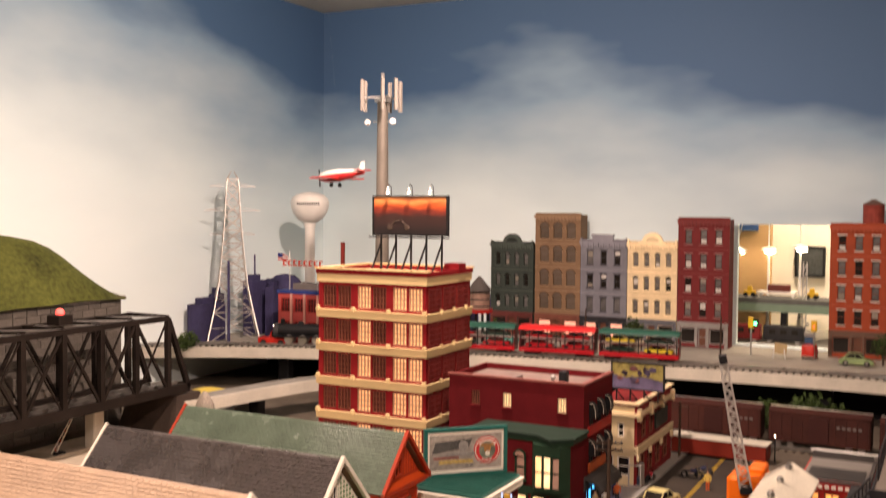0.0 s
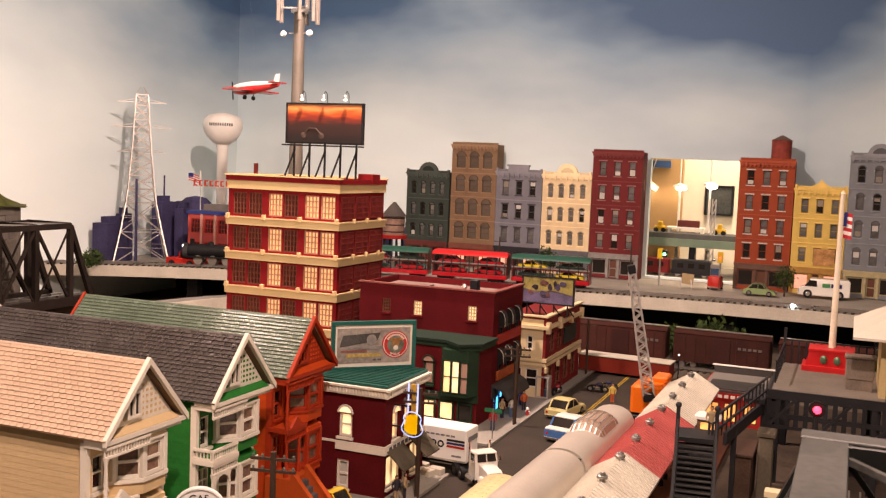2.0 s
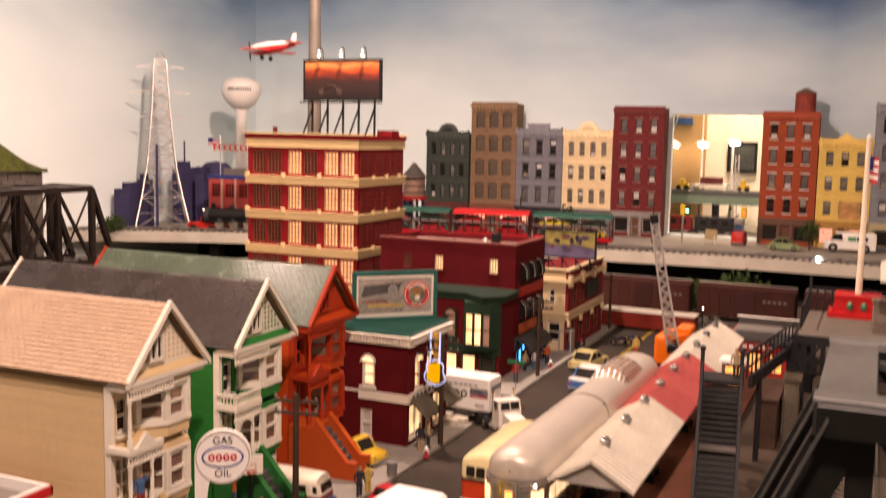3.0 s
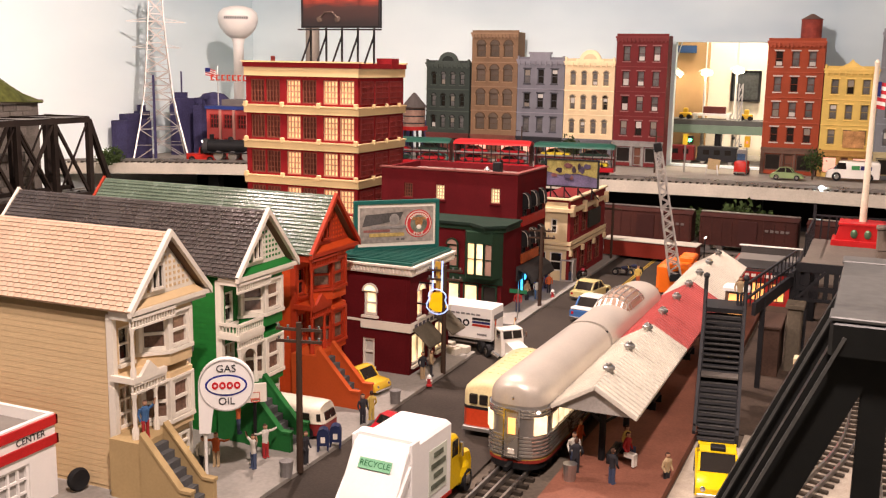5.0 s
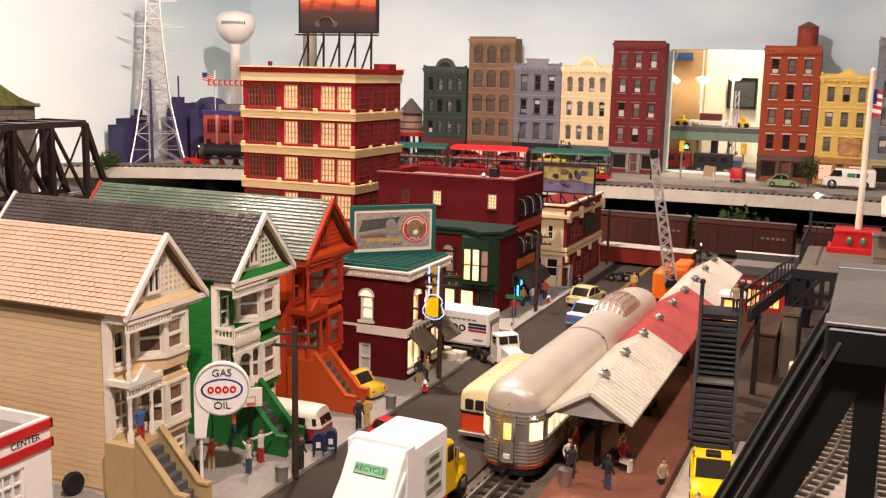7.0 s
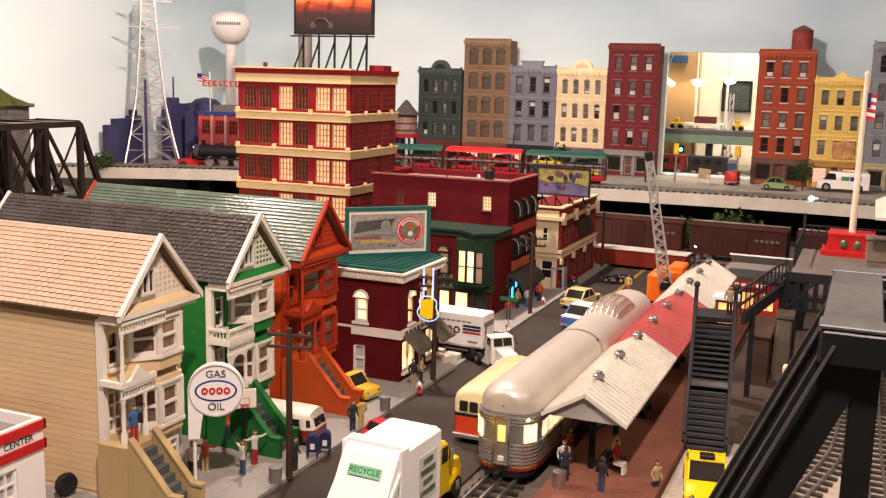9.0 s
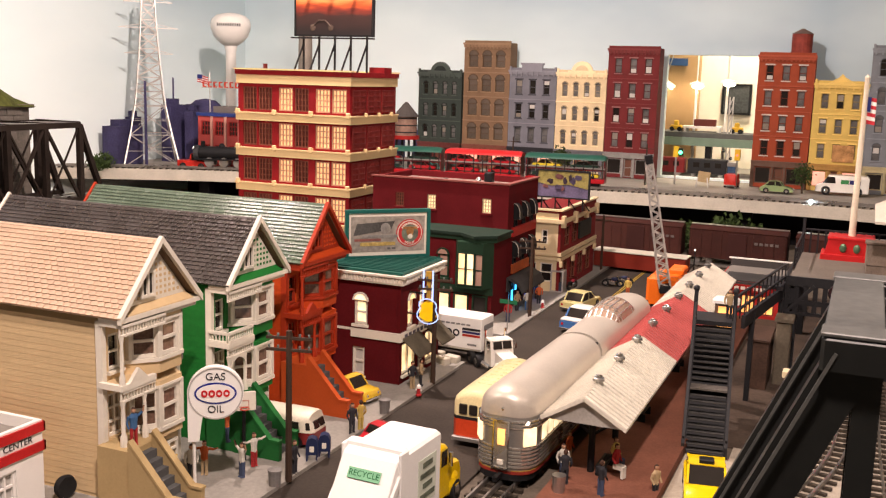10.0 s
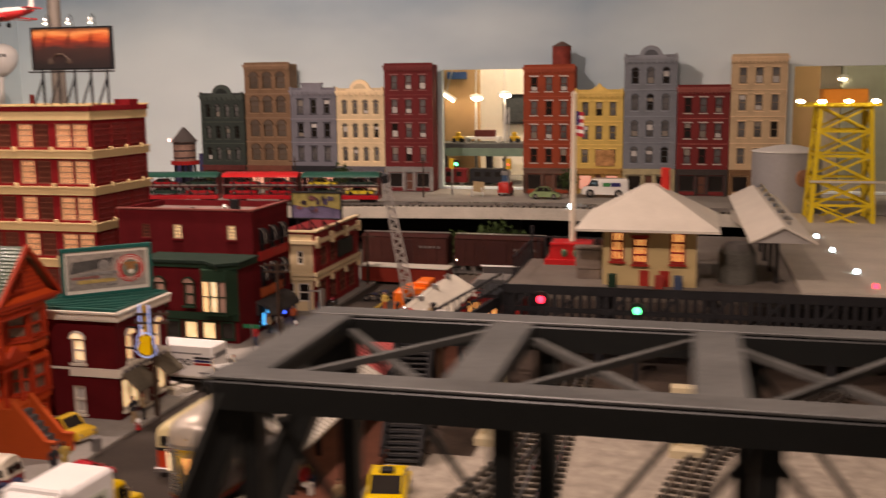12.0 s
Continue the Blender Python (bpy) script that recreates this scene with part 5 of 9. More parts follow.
for (z0, a0), (z1, a1) in zip(lv, lv[1:-1]):
    for k in range(4):
        (xa, ya), (xb, yb) = co[k], co[(k + 1) % 4]
        gl.bar((xa * a0, ya * a0, z0), (xb * a1, yb * a1, z1), 0.0026)
        gl.bar((xb * a0, yb * a0, z0), (xa * a1, ya * a1, z1), 0.0026)
        gl.bar((xa * a1, ya * a1, z1), (xb * a1, yb * a1, z1), 0.0026)
        zm, am = (z0 + z1) / 2, (a0 + a1) / 2
        gl.bar((xa * am, ya * am, zm), (xb * am, yb * am, zm), 0.0015)
part("lattice", gl, silver, py)["kind"] = "stuff"
for z, w_ in ((0.515, 0.075), (0.435, 0.092), (0.355, 0.075)):
    part("cross_arm", G().bar((-w_, 0, z), (w_, 0, z), 0.0025).bar((-w_, 0, z), (0, 0, z + 0.016), 0.0015).bar((w_, 0, z), (0, 0, z + 0.016), 0.0015), silver, py)

# ---- factory, city flats, hill and the dark truss bridge at the west side ----
fa = thing("factory", "red toy factory with pale blue roof edge", "factory", pose(-1.975, 2.72, UP - 0.002, 0, 0, 0))
pink_red = mat("factory_red", (0.42, 0.07, 0.06), 0.6, var=0.1)
holes = [(0.012 + i * 0.052, 0.046 + i * 0.052, z, z + 0.045) for i in range(5) for z in (0.03, 0.105)]
part("front_wall", G().wall(0.28, 0.165, holes, 0.006), pink_red, fa)
part("body", G().box(0, 0.28, 0.0062, 0.14, 0, 0.163), pink_red, fa)
for o in holes:
    window(fa, *o, 0.002, red_sign, glass_dark, bars=(2, 2), t=0.003)
part("roof_edge", G().box(-0.004, 0.284, -0.004, 0.144, 0.165, 0.175), mat("factory_blue", (0.03, 0.05, 0.20), 0.6), fa)
for x in (0.0495, 0.1015, 0.1535, 0.2055):
    part("pilaster", G().box(x, x + 0.008, -0.004, 0.0, 0, 0.165), mat("pilaster_pink", (0.5, 0.25, 0.2), 0.6), fa)
part("roof_block", G().box(0.03, 0.20, 0.04, 0.10, 0.175, 0.195), mat("roof_grey", (0.15, 0.13, 0.12), 0.8), fa)
red_letter = mat("red_letter", (0.50, 0.05, 0.02), 0.5)
for i in range(8):
    x = 0.004 + i * 0.0205
    part("sign_bar", G().box(x, x + 0.0045, 0.020, 0.023, 0.255, 0.273).box(x + 0.0045, x + 0.013, 0.020, 0.023, 0.255, 0.2585).box(x + 0.0045, x + 0.013, 0.020, 0.023, 0.2695, 0.273), red_letter, fa, "red rooftop sign shape")
part("sign_rail", G().bar((0.0, 0.0215, 0.2535), (0.17, 0.0215, 0.2535), 0.0025).bar((0.03, 0.0215, 0.175), (0.03, 0.0215, 0.2535), 0.0015).bar((0.14, 0.0215, 0.175), (0.14, 0.0215, 0.2535), 0.0015), steel, fa)
part("chimney", G().cyl((0.20, 0.08, 0.163), (0.20, 0.08, 0.334), 0.007, n=10), mat("stack_red", (0.3, 0.04, 0.03), 0.6), fa)
flag_red = mat("flag_red", (0.45, 0.03, 0.04), 0.7)
flag_blue = mat("flag_blue", (0.02, 0.03, 0.15), 0.7)


def flag(parent, x, y, z, w, h):
    f = part("flag", G(), white_paint, parent, "red and white striped flag with a blue corner")
    for k in range(7):
        gk = G()
        zz = z + h * k / 7
        rr = []
        for i in range(6):
            u = i / 5
            dy = 0.12 * w * math.sin(u * 5)
            dz = -0.18 * w * u
            rr.append([(x + w * u, y + dy - 0.0004, zz + dz), (x + w * u, y + dy + 0.0004, zz + dz), (x + w * u, y + dy + 0.0004, zz + h / 7 + dz), (x + w * u, y + dy - 0.0004, zz + h / 7 + dz)])
        part("stripe", gk.loft(rr), flag_red if k % 2 == 0 else white_paint, f)
    part("canton", G().box(x, x + w * 0.4, y - 0.0012, y + 0.0012, z + h * 0.45, z + h), flag_blue, f)


part("flag_pole", G().cyl((0.01, 0.05, 0.17), (0.01, 0.05, 0.30), 0.0018, n=6), white_paint, fa)
flag(fa, -0.038, 0.05, 0.270, 0.045, 0.024)

purple = mat("purple_skyline", (0.05, 0.045, 0.11), 0.8, var=0.3, scale=30)
rnd = random.Random(8)
blocks = [(-2.235, 2.575, 0.12, 0.125), (-2.25, 2.70, 0.05, 0.15), (-2.20, 2.82, 0.08, 0.19), (-2.20, 2.92, 0.09, 0.17), (-2.18, 3.02, 0.08, 0.14), (-2.12, 2.84, 0.07, 0.17), (-1.50, 3.33, 0.08, 0.12), (-1.60, 3.33, 0.07, 0.09)]
for x, y, w_, h in blocks:
    g = G().box(0, w_ * 0.5, 0, w_, 0, h).box(w_ * 0.1, w_ * 0.4, w_ * 0.2, w_ * 0.7, h, h + 0.02)
    if h > 0.18:
        g.cyl((w_ * 0.25, w_ * 0.5, h), (w_ * 0.25, w_ * 0.5, h + 0.09), 0.003, n=6)
    solid("skyline_block", g, purple, "dark purple far-off skyline block against the wall", "skyline block", pose(x, y, UP - 0.002), group="purple skyline")
solid("skyline_dome", G().lathe([(0.062, 0), (0.062, 0.165), (0.052, 0.190), (0.034, 0.206), (0.004, 0.212)], n=20), purple, "dark purple domed skyline block against the wall", "skyline block", pose(-2.10, 2.93, UP - 0.002), group="purple skyline")
solid("factory_chimney", G().cyl((0, 0, 0), (0, 0, 0.27), 0.005, 0.0035, 8), purple, "thin dark chimney stack", "chimney", pose(-2.10, 2.62, UP - 0.002))

grass = mat("hill_grass", (0.085, 0.095, 0.02), 0.9, var=0.4, scale=14, bump=0.8)
stone = mat("retaining_stone", (0.10, 0.088, 0.075), 0.85, var=0.3, scale=40, bump=0.6)
g = G()
N = 22
rr = []
for i in range(N + 1):
    y = 0.9 + 1.08 * i / N
    row = []
    for k in range(13):
        x = -2.27 + 0.36 * k / 12
        d = (k / 12)
        z = 0.342 + 0.172 * min(1.0, (1 - d) / 0.34) ** 0.7 * (1 - max(0.0, (y - 1.5) / 0.48) ** 4) + 0.006 * noise.noise((x * 9, y * 9, 0))
        row.append((x, y, z))
    rr.append(row)
g.loft(rr, closed=False)
g.smooth = True
solid("grass_hill", g, grass, "rounded green grass hill above a stone wall", "hill", kind="structure")
ws = thing("retaining_wall", "grey stone retaining wall below the grass hill", "wall", kind="structure")
part("core", G().box(-2.268, -1.925, 0.9, 1.972, 0.0, 0.337), stone, ws)
rnd = random.Random(4)
mesh_s = [G().bbox(0, L, -0.004, 0.0, 0, 0.0185, 0.0015).mesh("stone", stone) for L in (0.028, 0.038, 0.048)]
cnt = 0
for k in range(16):
    y = 1.05
    while y < 2.24 and cnt < 560:
        q = rnd.randrange(3)
        L = (0.028, 0.038, 0.048)[q]
        if y + L < 1.972 and (1.3 < y):
            part("stone", mesh_s[q], stone, ws, m=pose(-1.925, y, 0.02 + k * 0.02, 0, 0, 90))
            cnt += 1
        y += L + 0.0015
part("coping", G().box(-2.268, -1.915, 0.9, 1.98, 0.337, 0.346), stone, ws)

tr_dark = mat("bridge_black", (0.016, 0.012, 0.010), 0.65, var=0.25, scale=50, spec=0.06)


def truss_side(t, x, y0, y1, z0, z1, n, w=0.010, slant=0.05, axis="y"):
    """One side of a through truss: chords, end posts, uprights, diagonals as parts."""
    P = (lambda s, z: (x, s, z)) if axis == "y" else (lambda s, z: (s, x, z))
    part("lower_chord", G().bar(P(y0, z0), P(y1, z0), w, w * 1.9), tr_dark, t)
    part("upper_chord", G().bar(P(y0 + slant, z1), P(y1 - slant, z1), w, w * 1.1), tr_dark, t)
    part("end_post", G().bar(P(y0, z0), P(y0 + slant, z1), w), tr_dark, t)
    part("end_post", G().bar(P(y1, z0), P(y1 - slant, z1), w), tr_dark, t)
    a, b = y0 + slant, y1 - slant
    for i in range(n + 1):
        s = a + (b - a) * i / n
        part("upright", G().bar(P(s, z0), P(s, z1), w * 1.05), tr_dark, t)
        if i < n:
            s2 = a + (b - a) * (i + 1) / n
            part("diagonal", G().bar(P(s, z1 if i % 2 else z0), P(s2, z0 if i % 2 else z1), w * 0.55), tr_dark, t)
            part("diagonal", G().bar(P(s, z0 if i % 2 else z1), P(s2, z1 if i % 2 else z0), w * 0.3), tr_dark, t)


wb = thing("truss_bridge", "dark brown steel truss railway bridge", "bridge")
truss_side(wb, -1.69, 0.75, 1.962, 0.130, 0.308, 10, w=0.0115, slant=0.072)
truss_side(wb, -1.82, 0.75, 1.962, 0.130, 0.308, 10, w=0.0115, slant=0.072)
part("deck", G().box(-1.8142, -1.6958, 0.75, 1.962, 0.122, 0.131), mat("deck_timber", (0.045, 0.036, 0.028), 0.8, var=0.3, scale=90), wb)
part("rail", G().bar((-1.74, 0.75, 0.1345), (-1.74, 1.975, 0.1345), 0.007), rail_metal, wb)
part("rail", G().bar((-1.772, 0.75, 0.1345), (-1.772, 1.975, 0.1345), 0.007), rail_metal, wb)
for i in range(11):
    y = 0.835 + i * 0.1055
    part("top_strut", G().bar((-1.82, y, 0.312), (-1.69, y, 0.312), 0.008), tr_dark, wb)
    if i < 10:
        part("top_brace", G().bar((-1.82, y, 0.313), (-1.69, y + 0.105, 0.313), 0.003), steel, wb)
for y in (0.8, 1.30, 1.74):
    solid("bridge_pier", G().bbox(-1.795, -1.762, y - 0.016, y + 0.016, 0.0, 0.122, 0.003), pale_concrete, "pale concrete column under the truss bridge", "pier", group="truss bridge piers")
solid("bridge_abutment", G().loft([[(-1.87, 1.895, 0.0), (-1.665, 1.885, 0.0), (-1.665, 2.03, 0.0), (-1.87, 2.03, 0.0)], [(-1.84, 1.915, 0.114), (-1.685, 1.915, 0.114), (-1.685, 2.0, 0.114), (-1.84, 2.0, 0.114)]]), mat("abutment_brown", (0.045, 0.032, 0.025), 0.85, var=0.3, scale=40, bump=0.6), "dark brown abutment under the bridge end", "abutment", kind="structure")
be = thing("beacon", "small red beacon lamp on a grey box", "beacon lamp", pose(-1.755, 1.62, 0.316))
part("box", G().bbox(-0.02, 0.02, -0.02, 0.02, 0, 0.022, 0.002), tr_dark, be)
part("lamp", G().ball((0, 0, 0.026), 0.010), glow("dim_red_lamp", (1.0, 0.10, 0.08), 2.2), be)
# low yard west of the houses
solid("yard_floor", G().box(-1.920, -1.12, 0.6, 1.88, 0.0, 0.003), mat("yard_buff", (0.36, 0.30, 0.23), 0.85, var=0.22, scale=22, bump=0.3), "buff freight yard floor under the bridge", "yard", kind="structure")
solid("loading_ramp", G().box(-1.775, -1.20, 0.8, 1.80, 0.003, 0.010).box(-1.785, -1.775, 0.8, 1.80, 0.003, 0.016), mat("ramp_pale", (0.55, 0.47, 0.36), 0.8, var=0.10, scale=18, bump=0.2), "pale loading ramp with a raised edge", "ramp", kind="structure")
for x, y, a in ((-1.805, 1.66, 66), (-1.735, 1.815, -62)):
    cg = thing("crossing_gate", "raised white lattice crossing gate arm", "crossing gate", pose(x, y, 0.003))
    part("base", G().bbox(-0.010, 0.010, -0.010, 0.010, 0, 0.014, 0.001), black, cg)
    ar = part("arm", G().bar((0, -0.003, 0.010), (0.115, -0.003, 0.010), 0.0022).bar((0, 0.003, 0.020), (0.115, 0.001, 0.012), 0.0022), off_white, cg, m=pose(0, 0, 0, 0, -a if a > 0 else -a - 56, 40 if a > 0 else 0))
    for k in range(9):
        part("arm_rung", G().bar((0.010 + k * 0.012, -0.003, 0.010), (0.016 + k * 0.012, 0.002, 0.019 - k * 0.0007), 0.0016), off_white if k % 2 else red_letter, ar)
yt = thing("yellow_shed", "low shed with a yellow curved roof behind the bridge", "shed", pose(-1.935, 2.215, 0.0, 0, 0, -5))
part("body", G().box(0, 0.20, 0, 0.075, 0, 0.046), mat("shed_grey", (0.2, 0.19, 0.17), 0.7), yt)
part("roof", G().prism([(-0.005, 0.0462), (0.205, 0.0462), (0.198, 0.056), (0.17, 0.060), (0.03, 0.060), (0.002, 0.056)], -0.005, 0.080, axis="y"), mat("shed_yellow", (0.66, 0.50, 0.09), 0.6, var=0.1), yt)
rnd = random.Random(31)
rr = []
for k, (r_, z_) in enumerate(((0.040, 0.0), (0.038, 0.03), (0.031, 0.06), (0.024, 0.09), (0.015, 0.112), (0.004, 0.122))):
    rr.append([(r_ * (1 + 0.22 * (rnd.random() - 0.5)) * math.cos(2 * math.pi * q / 11), 0.8 * r_ * (1 + 0.22 * (rnd.random() - 0.5)) * math.sin(2 * math.pi * q / 11), z_) for q in range(11)])
solid("rock", G().loft(rr), mat("grey_rock", (0.30, 0.26, 0.215), 0.85, var=0.3, scale=45, bump=0.8), "steep grey rock beside the bridge abutment", "rock", pose(-1.640, 1.965, 0.0))

# ---- alcove behind the opening in the back wall ----
x0, x1, z0, z1 = ALC
white_wall = mat("white_alcove_wall", (0.78, 0.72, 0.6), 0.7, var=0.04, scale=6)
solid("alcove_wall", G().box(-1.5, 1.6, 4.0, 4.03, 0.0, 1.2), white_wall, "white wall of the next room behind the opening", "wall", kind="structure")
solid("alcove_wall", G().box(-0.95, -0.585, 3.80, 3.83, 0.0, 1.2), mat("tan_alcove_wall", (0.48, 0.30, 0.14), 0.7, var=0.05, scale=6), "tan partition of the next room", "wall", kind="structure")
solid("alcove_wall", G().box(0.44, 0.62, 3.80, 3.83, 0.0, 1.2), MATS["tan_alcove_wall"], "tan partition of the next room", "wall", kind="structure")
solid("alcove_wall", G().box(0.69, 1.58, 3.80, 3.83, 0.0, 1.2), mat("grey_green_partition", (0.30, 0.31, 0.24), 0.7, var=0.06, scale=6), "grey-green partition of the next room", "wall", kind="structure")
solid("alcove_wall", G().box(1.6, 1.63, 3.46, 4.63, 0.0, 1.2), white_wall, "white side wall of the next room", "wall", kind="structure")
solid("alcove_floor", G().box(-1.5, 1.6, 3.40, 4.6, UP - 0.025, UP - 0.002), concrete, "grey layout floor running on into the next room", "ground", kind="structure")
solid("alcove_ceiling", G().box(-1.5, 1.6, 3.46, 4.6, 1.2, 1.22), plaster, "pale ceiling of the next room", "ceiling", kind="structure")
lamp("next_room_light", look((-0.42, 3.68, 0.95), (-0.46, 4.0, 0.35)), 0.15, 8, (1.0, 0.86, 0.62))
lamp("next_room_light", look((0.8, 3.68, 1.0), (0.8, 4.0, 0.3)), 0.15, 4, (1.0, 0.86, 0.62))
for x, y, z, r, p_ in ((-0.70, 3.74, 0.445, 62, 24), (0.70, 3.8, 0.49, 60, 0)):
    tl = thing("strip_light", "lit fluorescent strip light", "strip light", pose(x, y, z, 0, p_, r))
    part("tube", G().cyl((-0.05, 0, 0), (0.05, 0, 0), 0.004, n=8), white_lamp, tl)
    part("housing", G().box(-0.055, 0.055, -0.008, 0.008, 0.006, 0.014), white_paint, tl)
    part("hanger", G().cyl((0, 0, 0.014), (0, 0, 0.70), 0.002, n=6), steel, tl)
pf = thing("wall_picture", "dark picture in a black frame on the white wall", "picture", pose(-0.519, 3.985, 0.342))
part("picture", G().box(0.0, 0.09, 0.0, 0.01, 0.0, 0.098), mat("dark_grey_print", (0.06, 0.065, 0.065), 0.4, var=0.5, scale=20), pf)
part("frame", G().ring(-0.008, 0.098, -0.008, 0.106, 0.008, -0.005, 0.0148), black, pf)
for x, y, h, d in ((-0.585, 3.75, 0.305, 0.022), (-0.478, 3.75, 0.315, 0.030)):
    lp = thing("street_lamp", "white street lamp with a flat bright head", "street lamp", pose(x, y, UP - 0.002))
    part("post", G().cyl((0, 0, 0), (0, 0, h), 0.006, 0.004, 8), white_paint, lp)
    hd = part("lamp_head", G().lathe([(0.006, h + 0.014), (0.024, h + 0.008), (0.026, h + 0.002)], n=14), white_paint, lp)
    part("lamp", G().ball((d * 0.2, -0.006, h - 0.003), 0.017, (1.2, 1, 0.5)), white_lamp, hd)
    part("hanger", G().cyl((0, 0, h + 0.014), (0, 0, h + 0.35), 0.0025, n=6), white_paint, lp)
mst = thing("signal_mast", "grey lattice signal mast with bright fittings", "signal mast", pose(-0.447, 3.64, UP - 0.002))
for sx in (-0.006, 0.006):
    part("upright", G().bar((sx, 0, 0), (sx, 0, 0.27), 0.004), steel, mst)
for k in range(9):
    part("lacing", G().bar((-0.006, 0, 0.03 * k), (0.006, 0, 0.03 * k + 0.03), 0.003), steel, mst)
for k in range(3):
    part("fitting", G().ball((-0.012 if k % 2 else 0.012, -0.008, 0.06 + k * 0.025), 0.006), chrome, mst)
sw_b = thing("road_bridge", "grey road bridge with a pale green girder in the next room", "bridge", pose(-0.72, 3.60, UP - 0.002))
part("deck", G().box(0, 0.42, 0, 0.16, 0.128, 0.145), mat("bridge_grey", (0.10, 0.10, 0.095), 0.7, var=0.15), sw_b)
part("girder", G().box(0, 0.42, -0.006, 0.0, 0.100, 0.128), mat("pale_green_girder", (0.17, 0.24, 0.18), 0.6, var=0.12), sw_b)
for k in range(3):
    part("pier", G().bbox(0.03 + k * 0.17, 0.05 + k * 0.17, 0.01, 0.05, 0.0, 0.128, 0.002), black, sw_b)
solid("work_table", G().box(0, 0.13, 0, 0.06, 0.012, 0.020).box(0.004, 0.012, 0.004, 0.056, 0, 0.012).box(0.118, 0.126, 0.004, 0.056, 0, 0.012), white_paint, "low white table on the grey bridge", "table", pose(-0.610, 3.66, UP + 0.143))
solid("dark_red_case", G().bbox(0, 0.075, 0, 0.03, 0, 0.024, 0.002), mat("case_red", (0.10, 0.02, 0.015), 0.5), "long dark red case on the white table", "case", pose(-0.575, 3.675, UP + 0.163))
for x in (-0.632, -0.425):
    ld = thing("yellow_loader", "small yellow wheel loader on the bridge", "loader", pose(x, 3.66, UP + 0.143))
    part("body", G().bbox(-0.02, 0.02, -0.012, 0.012, 0.006, 0.022, 0.003), mat("machine_yellow", (0.6, 0.36, 0.02), 0.5), ld)
    part("cab", G().bbox(-0.008, 0.008, -0.010, 0.010, 0.022, 0.038, 0.003), MATS["machine_yellow"], ld)
    for q in (-0.013, 0.013):
        part("wheel", G().cyl((q, -0.014, 0.008), (q, 0.014, 0.008), 0.008, n=12), rubber, ld)
for x, c, nm in ((-0.64, (0.20, 0.02, 0.02), "dark red"), (-0.50, (0.02, 0.02, 0.022), "black")):
    fc = thing("freight_car", "%s freight car under the grey bridge" % nm, "freight car", pose(x, 3.56, UP - 0.002))
    part("body", G().bbox(-0.065, 0.065, -0.02, 0.02, 0.010, 0.060, 0.003), mat("far_car_" + nm.replace(" ", "_"), c, 0.5), fc)
    for k in range(3):
        part("window", G().box(-0.045 + k * 0.036, -0.025 + k * 0.036, -0.0208, -0.020, 0.032, 0.048), glass_dark, fc)
    for q in (-0.045, 0.045):
        part("wheel", G().cyl((q, -0.016, 0.007), (q, 0.016, 0.007), 0.007, n=10), steel, fc)
solid("wall_panel", G().box(0, 0.075, 0, 0.006, 0, 0.026), mat("panel_blue", (0.04, 0.09, 0.22), 0.6), "small blue panel on the tan partition", "panel", pose(-0.705, 3.792, 0.507))

solid("wall_panel", G().box(0, 0.05, 0, 0.006, 0, 0.045), mat("panel_red", (0.55, 0.03, 0.02), 0.5), "small red panel on the white wall", "panel", pose(0.53, 3.992, 0.455))

# ---- helpers for small things ----


def tree(x, y, z, h, r, label="small dark green model tree", seed=0, trunk=True, cat="tree", grp="model trees"):
    t = thing("tree", label, cat, pose(x, y, z), group=grp)
    rnd = random.Random(seed)
    g = G()
    if trunk:
        g.cyl((0, 0, 0), (0, 0, h * 0.55), r * 0.09, r * 0.05, 6)
        for k in range(5):
            a = rnd.uniform(0, 6.28)
            g.cyl((0, 0, h * (0.3 + 0.06 * k)), (r * 0.5 * math.cos(a), r * 0.5 * math.sin(a), h * (0.5 + 0.07 * k)), r * 0.04, r * 0.02, 5)
        part("trunk", g, mat("bark", (0.07, 0.05, 0.035), 0.9), t)
    g = G()
    for i in range(420):
        u, v, w = rnd.gauss(0, 1), rnd.gauss(0, 1), rnd.gauss(0, 1)
        n = math.sqrt(u * u + v * v + w * w) + 1e-6
        rad = (0.45 + 0.55 * rnd.random()) * (1 + 0.25 * math.sin(3 * math.atan2(v, u) + 4 * w / n))
        c = Vector((u / n * r * rad, v / n * r * rad, h * (0.62 if trunk else 0.5) + w / n * h * (0.38 if trunk else 0.45) * rad))
        if c.z < 0.003:
            c.z = 0.003 + rnd.random() * h * 0.2
        s = r * rnd.uniform(0.07, 0.13)
        q = Euler((rnd.uniform(0, 6), rnd.uniform(0, 6), rnd.uniform(0, 6))).to_matrix()
        g.add([c + q @ Vector(p) * s for p in ((-1, -0.5, 0), (1, -0.4, 0.2), (0.9, 0.6, 0), (-0.6, 0.7, 0.3))], [(0, 1, 2, 3)])
    part("crown", g, green_leaf, t)["kind"] = "stuff"
    return t


def wheel_parts(t, spots, r, w, axis="y", rim=chrome):
    for x, y in spots:
        d = Vector((0, w / 2, 0)) if axis == "y" else Vector((w / 2, 0, 0))
        c = Vector((x, y, r))
        wh = part("wheel", G().cyl(c - d, c + d, r, n=16), rubber, t)
        part("rim", G().cyl(c - d * 1.08, c + d * 1.08, r * 0.55, n=12), rim, wh)


